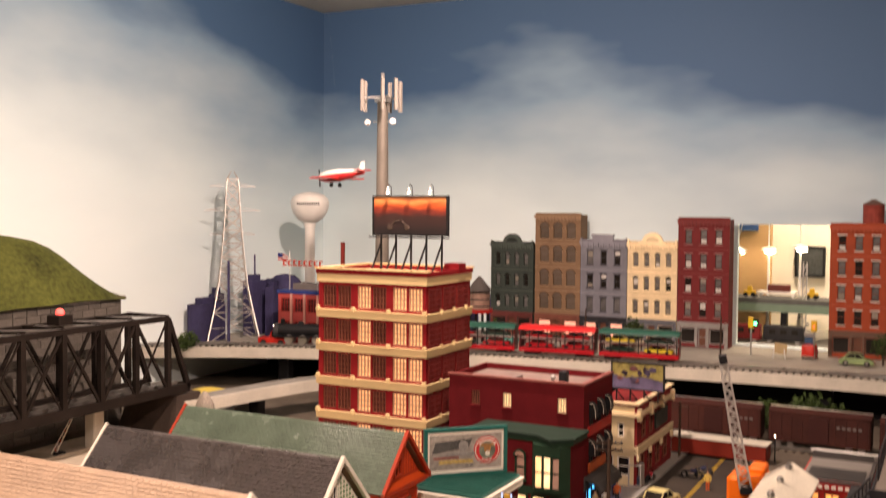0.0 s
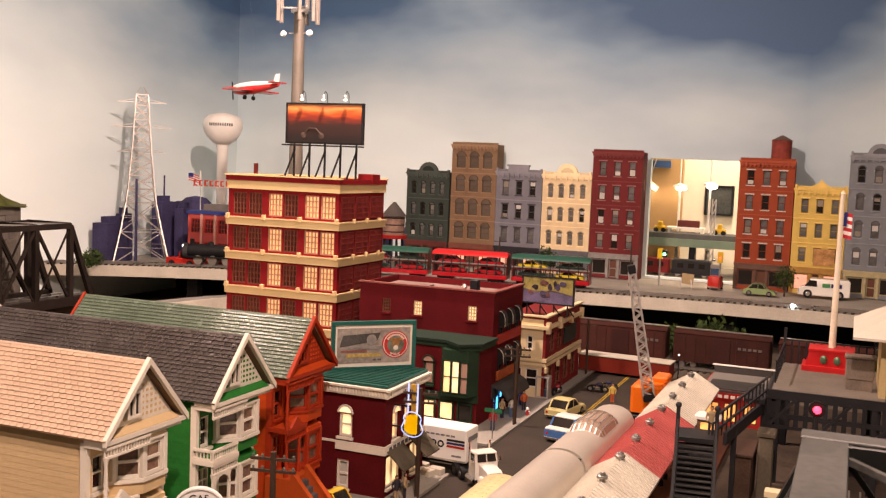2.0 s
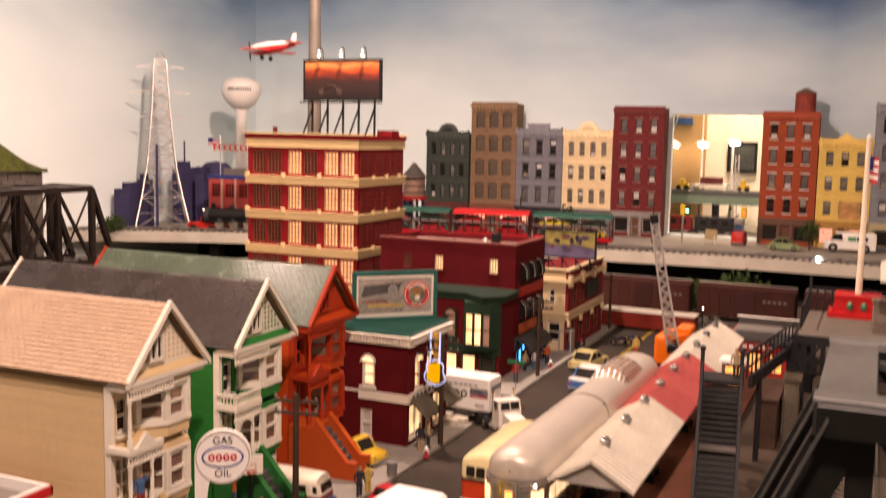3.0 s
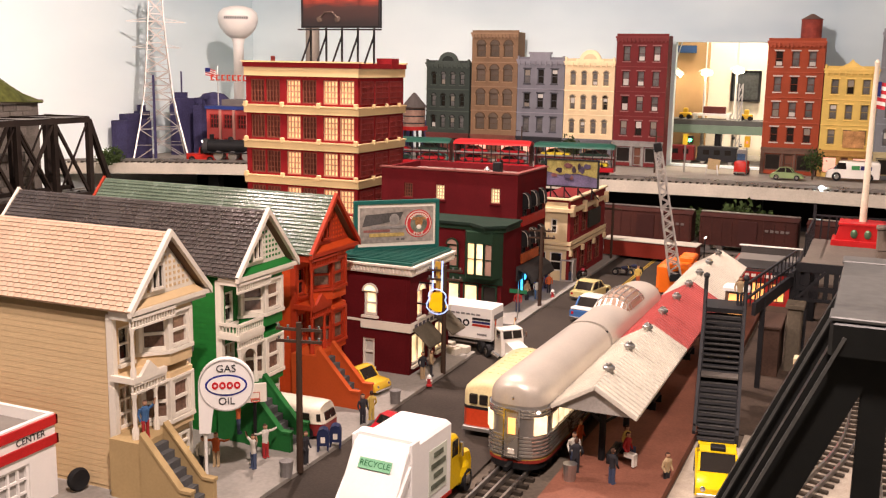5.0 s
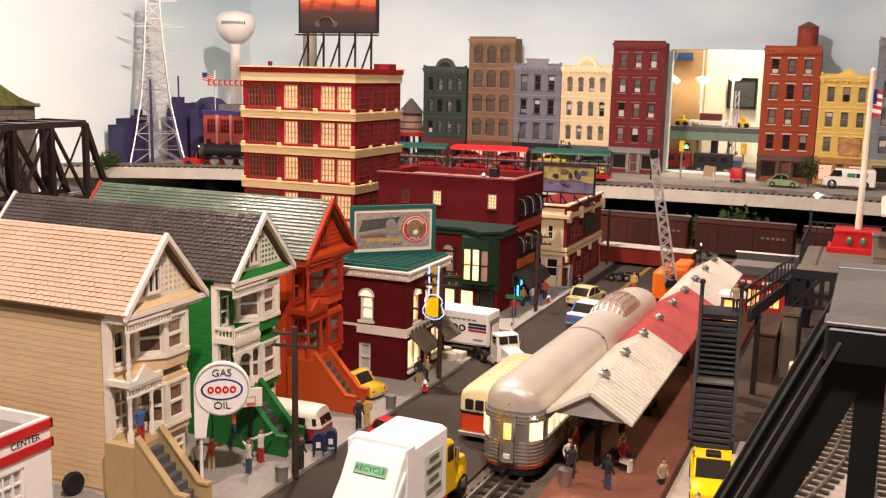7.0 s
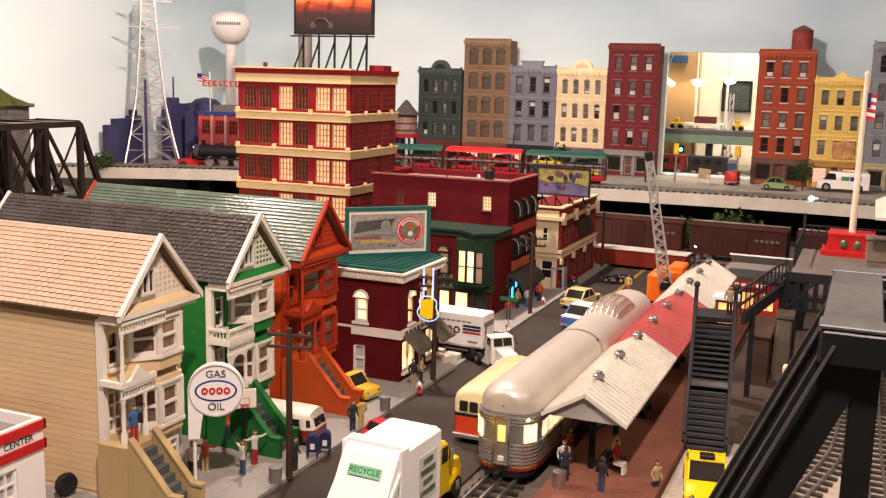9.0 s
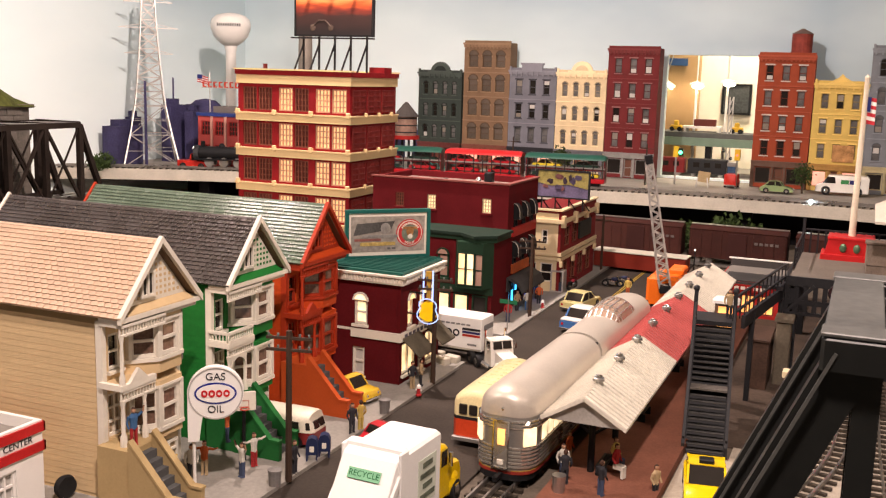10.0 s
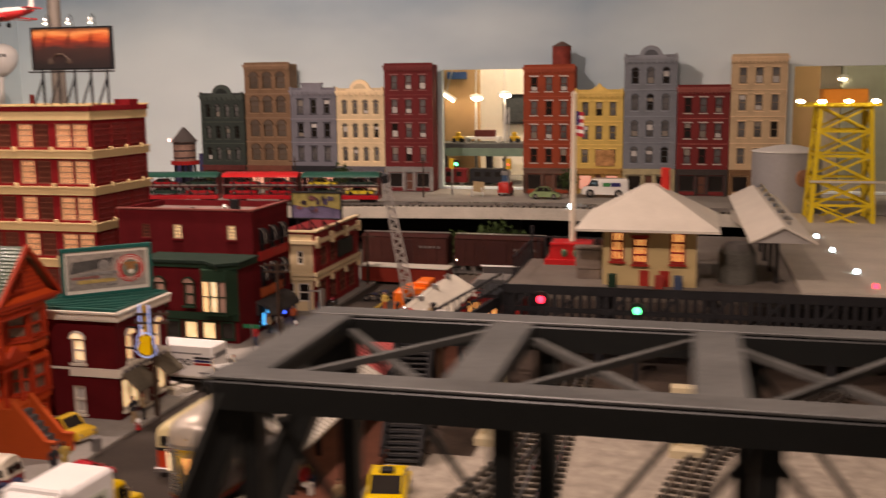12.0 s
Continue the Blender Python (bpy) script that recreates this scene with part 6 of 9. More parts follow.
def skin(profile, w, inset=0.9, lip=0.12):
    """A side profile (x, z) given width w along y with rounded flanks."""
    cx = sum(p[0] for p in profile) / len(profile)
    cz = min(p[1] for p in profile)
    sc = lambda k: [(cx + (x - cx) * (1 - (1 - k) * 0.4), cz + (z - cz) * k) for x, z in profile]
    rs = []
    for y, k in ((-w / 2, inset), (-w / 2 * (1 - lip), 1.0), (w / 2 * (1 - lip), 1.0), (w / 2, inset)):
        rs.append([(x, y, z) for x, z in sc(k)])
    return G().loft(rs)


def car(name, label, m, L, W, H, paint, style="sedan", glassm=None, category="car", group="", roof=None):
    t = thing(name, label, category, m, group)
    r = H * 0.22
    b0 = r * 0.7
    h1 = H * 0.58
    if style == "beetle":
        low = [(-L / 2, b0), (-L / 2, h1 * 0.7), (-L * 0.36, h1 * 1.05), (-L * 0.1, h1 * 1.1), (L * 0.2, h1 * 1.05), (L * 0.42, h1 * 0.8), (L / 2, h1 * 0.5), (L / 2, b0)]
        cab = [(-L * 0.36, h1), (-L * 0.22, H * 0.94), (-L * 0.02, H), (L * 0.1, H * 0.92), (L * 0.2, h1)]
    elif style == "van":
        low = [(-L / 2, b0), (-L / 2, H * 0.9), (-L * 0.46, H), (L * 0.26, H), (L * 0.36, H * 0.62), (L * 0.48, H * 0.5), (L / 2, H * 0.25), (L / 2, b0)]
        cab = [(L * 0.12, H * 0.6), (L * 0.14, H * 0.93), (L * 0.28, H * 0.93), (L * 0.37, H * 0.6)]
    elif style == "pickup":
        low = [(-L / 2, b0), (-L / 2, h1), (-L * 0.05, h1), (L * 0.22, h1), (L * 0.46, h1 * 0.9), (L / 2, h1 * 0.6), (L / 2, b0)]
        cab = [(-L * 0.08, h1), (-L * 0.04, H * 0.97), (L * 0.02, H), (L * 0.12, H * 0.97), (L * 0.24, h1)]
    else:
        low = [(-L / 2, b0), (-L / 2, h1 * 0.92), (-L * 0.3, h1), (L * 0.2, h1), (L * 0.44, h1 * 0.9), (L / 2, h1 * 0.66), (L / 2, b0)]
        cab = [(-L * 0.34, h1), (-L * 0.22, H * 0.97), (-L * 0.1, H), (L * 0.06, H * 0.98), (L * 0.22, h1)]
    part("body", skin(low, W), paint, t, smooth=True)
    gl = glassm or glass_dark
    if style == "van":
        part("side_glass", skin(cab, W * 1.01, 0.97), gl, t)
    else:
        part("cabin_glass", skin(cab, W * 0.88, 0.9), gl, t)
        rf = [(x, z) for x, z in cab if z > H * 0.9]
        part("roof_panel", skin(rf + [(x, z + H * 0.03) for x, z in rf[::-1]], W * 0.84, 0.98), roof or paint, t)
        for s in (-1, 1):
            part("rear_pillar", G().bar((cab[0][0], s * W * 0.425, cab[0][1]), (cab[1][0], s * W * 0.415, cab[1][1]), W * 0.05, L * 0.035), paint, t)
            part("front_pillar", G().bar((cab[-1][0], s * W * 0.425, cab[-1][1]), (cab[-2][0], s * W * 0.415, cab[-2][1]), W * 0.05, L * 0.02), paint, t)
        for x in (-L * 0.04,):
            part("door_pillar", G().box(x - 0.001, x + 0.001, -W * 0.445, W * 0.445, h1 * 0.98, H * 0.98), paint, t)
    wheel_parts(t, [(-L * 0.3, -W * 0.44), (L * 0.3, -W * 0.44), (-L * 0.3, W * 0.44), (L * 0.3, W * 0.44)], r, W * 0.14)
    for s in (-1, 1):
        part("headlight", G().ball((L / 2 - 0.0008, s * W * 0.33, h1 * 0.62), W * 0.07, (0.5, 1, 1)), chrome, t)
        part("tail_light", G().box(-L / 2 - 0.0006, -L / 2 + 0.001, s * W * 0.36 - 0.002, s * W * 0.36 + 0.002, h1 * 0.6, h1 * 0.8), mat("tail_red", (0.4, 0.01, 0.01), 0.3), t)
    part("bumper", G().bbox(L / 2 - 0.001, L / 2 + 0.0015, -W * 0.46, W * 0.46, b0, b0 + H * 0.09, 0.0005), chrome, t)
    part("bumper", G().bbox(-L / 2 - 0.0015, -L / 2 + 0.001, -W * 0.46, W * 0.46, b0, b0 + H * 0.09, 0.0005), chrome, t)
    return t


RD = 0.003
yellow_car = mat("yellow_car_paint", (0.62, 0.40, 0.03), 0.25, coat=0.6, var=0.04)
pale_yellow = mat("pale_yellow_paint", (0.60, 0.53, 0.24), 0.3, coat=0.5, var=0.05)
car("taxi_cab", "pale yellow taxi parked along the street", pose(-0.492, 1.950, RD, 0, 0, 80), 0.105, 0.042, 0.034, pale_yellow)
wp = mat("white_car_paint", (0.78, 0.76, 0.70), 0.25, coat=0.6, var=0.03)
pc = car("police_car", "white car with a blue lower half beside the train", pose(-0.440, 1.800, RD, 0, 0, 80), 0.125, 0.050, 0.040, mat("blue_car_paint", (0.05, 0.14, 0.34), 0.25, coat=0.6), roof=wp)
part("bonnet", G().bbox(-0.060, -0.042, -0.0235, 0.0235, 0.0225, 0.0255, 0.001), wp, pc)
part("bonnet", G().bbox(0.026, 0.058, -0.0235, 0.0235, 0.0215, 0.0245, 0.001), wp, pc)
car("pickup_truck", "yellow pickup parked by the corner shop", pose(-0.624, 1.241, 0.006, 0, 0, -10), 0.084, 0.036, 0.031, yellow_car, "pickup")


def end_ring(x, k, z0, z1, hw):
    return [(x, -hw * k, z0), (x, -hw * k, z1), (x, hw * k, z1), (x, hw * k, z0)]


van = thing("camper_van", "cream and dark red camper van on the pavement", "van", pose(-0.616, 1.0615, 0.006, 0, 0, 2) @ Matrix.Diagonal((1.0, 1.0, 0.93, 1)))
VX = [(-0.050, 0.72), (-0.047, 0.90), (-0.041, 0.98), (-0.032, 1.0), (0.030, 1.0), (0.040, 0.97), (0.046, 0.88), (0.0495, 0.70)]
van_red = mat("van_red", (0.20, 0.014, 0.014), 0.3, coat=0.5)
van_cream = mat("van_cream", (0.68, 0.62, 0.5), 0.35, coat=0.4)
part("lower_body", G().loft([end_ring(x, k, 0.006, 0.0215, 0.0205) for x, k in VX]), van_red, van, smooth=True)
part("waist_trim", G().loft([end_ring(x, k, 0.0215, 0.0228, 0.0209) for x, k in VX]), van_cream, van)
rs = []
for x, k in VX:
    hw, lean_ = 0.0200 * k, 0.010 * (1 - k)
    rs.append([(x, -hw, 0.0228), (x - math.copysign(lean_, x), -hw * 0.96, 0.034)] + [(x - math.copysign(lean_ * 2.2, x), hw * 0.93 * math.cos(math.pi - math.pi * i / 10), 0.038 + (0.0085 - 0.014 * (1 - k)) * math.sin(math.pi * i / 10)) for i in range(11)] + [(x - math.copysign(lean_, x), hw * 0.96, 0.034), (x, hw, 0.0228)])
part("upper_body", G().loft(rs), van_cream, van, smooth=True)
for s in (-1, 1):
    for k in range(4):
        part("side_window", G().bbox(-0.036 + k * 0.0175, -0.0215 + k * 0.0175, s * 0.0196 - 0.0007, s * 0.0196 + 0.0007, 0.0255, 0.0345, 0.0003), glass_dark, van)
    part("windscreen", G().loft([[(0.0480, s * 0.0010, 0.0255), (0.0496, s * 0.0010, 0.0255), (0.0496, s * 0.0126, 0.0255), (0.0480, s * 0.0126, 0.0255)], [(0.0455, s * 0.0010, 0.0350), (0.0471, s * 0.0010, 0.0350), (0.0471, s * 0.0118, 0.0350), (0.0455, s * 0.0118, 0.0350)]]), glass_dark, van)
    part("quarter_window", G().loft([[(0.0405, s * 0.0196, 0.0255), (0.0415, s * 0.0200, 0.0255), (0.0455, s * 0.0180, 0.0255), (0.0445, s * 0.0176, 0.0255)], [(0.0395, s * 0.0188, 0.0345), (0.0405, s * 0.0192, 0.0345), (0.0440, s * 0.0172, 0.0345), (0.0430, s * 0.0168, 0.0345)]]), glass_dark, van)
    part("headlight", G().ball((0.0470, s * 0.0120, 0.0145), 0.0030, (0.6, 1, 1)), chrome, van)
    part("front_panel", G().loft([[(0.0496, s * 0.0005, 0.0105), (0.0500, s * 0.0005, 0.0105), (0.0500, s * 0.0020, 0.0105), (0.0496, s * 0.0020, 0.0105)], [(0.0450, s * 0.0130, 0.0226), (0.0456, s * 0.0130, 0.0226), (0.0440, s * 0.0160, 0.0226), (0.0434, s * 0.0160, 0.0226)]]), van_cream, van)
for q in (-0.0495, 0.0495):
    part("bumper", G().bbox(q - 0.002, q + 0.002, -0.017, 0.017, 0.006, 0.0095, 0.001), van_cream, van)
wheel_parts(van, [(-0.030, -0.0175), (-0.030, 0.0175), (0.028, -0.0175), (0.028, 0.0175)], 0.0085, 0.006)
car("small_car", "bright red small car in front of the refuse truck", pose(-0.508, 1.118, RD, 0, 0, 70), 0.062, 0.030, 0.024, mat("red_car_paint", (0.45, 0.02, 0.03), 0.25, coat=0.6), "beetle")
cab = car("taxi_cab", "bright yellow taxi below the stairs", pose(-0.128, 1.135, 0.001, 0, 0, -80), 0.105, 0.046, 0.038, mat("taxi_yellow", (0.75, 0.52, 0.0), 0.25, coat=0.6, var=0.03))
part("roof_sign", G().bbox(-0.008, 0.004, -0.008, 0.008, 0.038, 0.043, 0.001), black, cab)
# back street
BS = UP + 0.0
car("sedan_car", "turquoise sedan with a white roof on the back street", pose(-1.318, 3.07, BS, 0, 0, 0), 0.105, 0.042, 0.036, mat("turquoise_paint", (0.06, 0.34, 0.30), 0.25, coat=0.6), roof=wp)
car("small_car", "grey-green beetle car on the back street", pose(-0.238, 3.15, BS, 0, 0, 0), 0.095, 0.042, 0.036, mat("sage_paint", (0.22, 0.30, 0.14), 0.3, coat=0.5), "beetle")
fv = car("delivery_van", "white delivery van with a plain side stripe", pose(-0.062, 3.22, BS, 0, 0, 180), 0.145, 0.052, 0.058, wp, "van")
part("side_mark", G().box(-0.05, -0.02, 0.0266, 0.0270, 0.034, 0.046), mat("mark_blue", (0.03, 0.03, 0.14), 0.5), fv)
part("side_mark", G().box(-0.018, 0.004, 0.0266, 0.0270, 0.034, 0.046), mat("mark_green", (0.05, 0.25, 0.08), 0.5), fv)
car("small_car", "red boxy car on the back street", pose(-0.376, 3.225, BS, 0, 0, 85), 0.06, 0.036, 0.042, mat("red_van_paint", (0.45, 0.03, 0.02), 0.3), "van")
pk = car("pickup_truck", "red pickup truck in front of the factory", pose(-1.93, 2.64, UP, 0, 0, 12), 0.10, 0.04, 0.05, mat("red_pickup_paint", (0.5, 0.03, 0.02), 0.3), "pickup")
for x, y, h, r, s in ((-1.40, 3.17, 0.07, 0.03, 1), (-0.90, 3.15, 0.10, 0.035, 2), (-1.74, 2.67, 0.045, 0.03, 3), (-0.17, 3.18, 0.09, 0.032, 4), (-2.13, 2.46, 0.055, 0.035, 5), (-2.10, 2.40, 0.045, 0.032, 6), (0.02, 2.55, 0.07, 0.05, 7), (0.10, 2.52, 0.08, 0.05, 8), (-0.04, 2.60, 0.06, 0.05, 9), (-0.30, 2.70, 0.085, 0.07, 10), (-0.42, 2.74, 0.06, 0.06, 11)):
    base = UP if y > 2.63 and s < 7 or s in (5, 6) else 0.0
    tree(x, y, base, h if base else h + 0.03, r, seed=s, trunk=h > 0.08, label="small dark green model tree" if h > 0.08 else "low dark green model bush", cat="tree" if h > 0.08 else "bush")
# rooftop tank, posters and street furniture at the back
tk = thing("roof_tank", "red wooden water tank with a conical lid on the roof", "water tank", pose(-0.215, 3.335, UP + 0.404))
part("barrel", G().lathe([(0.030, 0.006), (0.030, 0.062)], n=18), mat("tank_red", (0.26, 0.05, 0.035), 0.7, var=0.25, scale=120), tk)
part("lid", G().lathe([(0.033, 0.062), (0.004, 0.078)], n=18), mat("tank_lid", (0.16, 0.10, 0.08), 0.7), tk)
for a in (45, 135, 225, 315):
    part("leg", G().bar((0.022 * math.cos(radians(a)), 0.022 * math.sin(radians(a)), -0.006), (0.022 * math.cos(radians(a)), 0.022 * math.sin(radians(a)), 0.008), 0.004), black, tk)
solid("wall_poster", G().box(0, 0.06, -0.002, 0.0, 0, 0.05), mat("peeling_poster", (0.5, 0.26, 0.1), 0.7, var=0.4, scale=120), "faded orange poster on the yellow house", "poster", pose(-0.10, 3.297, UP + 0.09))
for x, y, c in ((-0.545, 3.20, green_lamp), (-0.362, 3.20, MATS["dim_red_lamp"])):
    ts = thing("traffic_light", "yellow traffic light on a post", "traffic light", pose(x, y, UP))
    part("post", G().cyl((0, 0, 0), (0, 0, 0.10), 0.003, n=8), steel, ts)
    hd = part("head", G().bbox(-0.008, 0.008, -0.008, 0.006, 0.085, 0.118, 0.001), mat("signal_yellow", (0.55, 0.35, 0.02), 0.5), ts)
    part("lens", G().ball((0.014 if x < -0.5 else 0.0, -0.009, 0.100), 0.0055 if x < -0.5 else 0.0035), c, hd)
    if x < -0.5:
        part("lens_hood", G().bbox(0.006, 0.022, -0.008, 0.004, 0.090, 0.112, 0.001), black, hd)
es = thing("street_easel", "small tan sign board on two splayed legs", "sign board", pose(-0.455, 3.16, UP))
part("board", G().box(-0.018, 0.018, -0.002, 0.001, 0.016, 0.048).turned(pose(0, 0, 0, -8, 6, 0)), mat("easel_tan", (0.34, 0.25, 0.13), 0.7, var=0.2), es)
for q in (-0.014, 0.014):
    part("leg", G().bar((q * 1.3, -0.004, 0), (q, 0, 0.030), 0.003), steel, es)
gb_ = thing("glass_kiosk", "tall blue glazed street kiosk with a pale cap", "kiosk", pose(-0.385, 3.275, UP))
part("box", G().bbox(-0.012, 0.012, -0.010, 0.010, 0.0, 0.060, 0.001), mat("kiosk_blue", (0.05, 0.09, 0.16), 0.25, var=0.2), gb_)
part("cap", G().bbox(-0.014, 0.014, -0.012, 0.012, 0.060, 0.072, 0.002), steel, gb_)
for x in (-1.05, -0.62):
    solid("street_pole", G().cyl((0, 0, 0), (0, 0, 0.125), 0.003, 0.002, 6).bar((-0.02, 0, 0.11), (0.02, 0, 0.11), 0.002), mat("dark_wood", (0.05, 0.03, 0.02), 0.8), "dark wooden pole on the back street", "utility pole", pose(x, 3.12, UP), group="back street poles")
ty = thing("water_tank_house", "grey conical roofed tank tower behind the office tower", "tank tower", pose(-1.365, 2.98, UP))
part("tank", G().lathe([(0.035, 0.12), (0.035, 0.18)], n=16), mat("tank_tan", (0.26, 0.16, 0.12), 0.7, var=0.3, scale=120), ty)
part("deck", G().cyl((0, 0, 0.108), (0, 0, 0.120), 0.044, n=18), red_sign, ty)
for z in (0.128, 0.150, 0.172):
    part("hoop", G().lathe([(0.0352, z), (0.0358, z + 0.001), (0.0358, z + 0.003), (0.0352, z + 0.004)], n=16), black, ty)
part("roof", G().lathe([(0.042, 0.18), (0.004, 0.225)], n=16), mat("dark_lid", (0.07, 0.06, 0.055), 0.6), ty)
part("lamp", G().ball((-0.036, -0.030, 0.186), 0.0048), glow("rose_lamp", (1.0, 0.42, 0.32), 14), ty)
for a in (45, 135, 225, 315):
    part("leg", G().bar((0.04 * math.cos(radians(a)), 0.04 * math.sin(radians(a)), 0), (0.028 * math.cos(radians(a)), 0.028 * math.sin(radians(a)), 0.125), 0.006), black, ty)

# ---- train on the raised track ----
_, LINE = sweep(shifted(EDGE, 0.045), 0.01, 0, 1)


def on_line(x):
    for a, b in zip(LINE, LINE[1:]):
        if a.x <= x <= b.x:
            k = (x - a.x) / (b.x - a.x)
            return a.lerp(b, k), math.degrees(math.atan2(b.y - a.y, b.x - a.x))
    return LINE[-1], 0


car_red = mat("train_red", (0.30, 0.010, 0.014), 0.35, coat=0.3)
car_green = mat("train_green", (0.012, 0.032, 0.022), 0.4, coat=0.3)
roof_green = mat("train_roof_green", (0.018, 0.085, 0.06), 0.45)
roof_red = mat("train_roof_red", (0.5, 0.02, 0.02), 0.4)
car_yellow = mat("train_yellow", (0.55, 0.42, 0.03), 0.4)
dk_red = mat("train_dark_red", (0.10, 0.008, 0.009), 0.45)
car_blue = mat("train_blue", (0.03, 0.035, 0.08), 0.4)
def auto_carrier(x, roof, label):
    """An open two-deck car carrier on the raised track: sill, decks, posts, end walls and curved roof."""
    L, W = 0.228, 0.056
    p, a = on_line(x)
    m = pose(p.x, p.y, UP + 0.012, 0, 0, a)
    t = thing("auto_carrier", label, "railway car", m, "upper train")
    part("sill", G().bbox(-L / 2, L / 2, -W / 2, W / 2, 0.010, 0.022, 0.002), car_red, t)
    part("upper_deck", G().box(-L / 2 + 0.004, L / 2 - 0.004, -W / 2 + 0.003, W / 2 - 0.003, 0.0445, 0.047), dk_red, t)
    for k in range(9):
        for q in (-1, 1):
            xx = -L / 2 + 0.006 + k * (L - 0.012) / 8
            part("post", G().bar((xx, q * (W / 2 - 0.002), 0.022), (xx, q * (W / 2 - 0.002), 0.074), 0.0026), black, t)
    for q in (-1, 1):
        part("side_rail", G().bar((-L / 2, q * (W / 2 - 0.002), 0.0515), (L / 2, q * (W / 2 - 0.002), 0.0515), 0.002, 0.004), steel, t)
        part("end_wall", G().box(q * (L / 2 - 0.002) - 0.0015, q * (L / 2 - 0.002) + 0.0015, -W / 2 + 0.004, W / 2 - 0.004, 0.022, 0.074), dk_red, t)
    rs = []
    for xx, k in ((-L / 2 - 0.001, 0.75), (-L / 2 + 0.010, 1), (L / 2 - 0.010, 1), (L / 2 + 0.001, 0.75)):
        rs.append([(xx, (W / 2 + 0.001) * math.cos(math.pi * i / 8), 0.0742 + 0.015 * k * math.sin(math.pi * i / 8)) for i in range(9)])
    part("roof", G().loft(rs), roof, t, smooth=True)
    for s in (-1, 1):
        bg = part("bogie", G().bbox(s * L * 0.34 - 0.022, s * L * 0.34 + 0.022, -0.02, 0.02, 0.001, 0.0098, 0.001), black, t)
        for k in (-0.014, 0.014):
            for q in (-0.0165, 0.0165):
                part("wheel", G().cyl((s * L * 0.34 + k, q - 0.002, 0.0065), (s * L * 0.34 + k, q + 0.002, 0.0065), 0.0075, n=12), steel, bg)
    return m


for x, r_, nm, loads in ((-1.275, roof_green, "green", (car_green, car_red)), (-1.035, roof_red, "bright red", (car_red, car_red)), (-0.795, roof_green, "green", (car_green, car_yellow))):
    m = auto_carrier(x, r_, "open two-deck car carrier wagon with a %s roof" % nm)
    for z, q in ((0.0222, 0), (0.0472, 1)):
        for k, px in enumerate((-0.055, 0.055)):
            car("carried_car", "small %s car carried on the wagon" % {id(car_green): "dark green", id(car_red): "red", id(car_yellow): "yellow"}[id(loads[(k + q) % 2])], m @ pose(px, 0, z), 0.082, 0.036, 0.0215, loads[(k + q) % 2], group="cars on the train")
for x in (-1.62, -1.80):
    p, a = on_line(x)
    lo = thing("steam_locomotive" if x < -1.7 else "tender", "black model steam locomotive" if x < -1.7 else "black coal tender behind the locomotive", "locomotive" if x < -1.7 else "tender", pose(p.x, p.y, UP + 0.012, 0, 0, a), "upper train")
    if x < -1.7:
        part("boiler", G().cyl((-0.11, 0, 0.042), (0.05, 0, 0.042), 0.021, n=18), black, lo, smooth=True)
        part("smoke_box", G().cyl((-0.125, 0, 0.042), (-0.11, 0, 0.042), 0.0225, n=18), mat("graphite", (0.05, 0.05, 0.052), 0.5), lo)
        part("chimney", G().cyl((-0.10, 0, 0.06), (-0.10, 0, 0.078), 0.007, n=10), black, lo)
        part("dome", G().ball((-0.04, 0, 0.063), 0.010), black, lo)
        part("cab", G().bbox(0.05, 0.10, -0.026, 0.026, 0.018, 0.080, 0.003), black, lo)
        part("running_board", G().box(-0.12, 0.06, -0.026, 0.026, 0.022, 0.026), black, lo)
        part("headlight", G().ball((-0.127, 0, 0.055), 0.005), white_lamp, lo)
    else:
        part("body", G().bbox(-0.075, 0.075, -0.025, 0.025, 0.014, 0.062, 0.004), black, lo)
        part("coal", G().ball((0, 0, 0.058), 0.02, (3, 1, 0.6)), mat("coal", (0.02, 0.02, 0.02), 0.6, bump=1), lo)
    for k in range(4):
        for q in (-0.0175, 0.0175):
            part("wheel", G().cyl((-0.075 + k * 0.045, q - 0.002, 0.0085), (-0.075 + k * 0.045, q + 0.002, 0.0085), 0.0145 if x < -1.7 else 0.009, n=14).turned(pose(0, 0, 0.006 if x < -1.7 else 0.0005)), steel, lo)
solid("track_lamp", G().ball((0, 0, 0.008), 0.006).cyl((0, 0, 0), (0, 0, 0.006), 0.003, n=6), cool_lamp, "small bright white-blue lamp at the track edge", "lamp", pose(-0.128, 2.868, UP + 0.003))

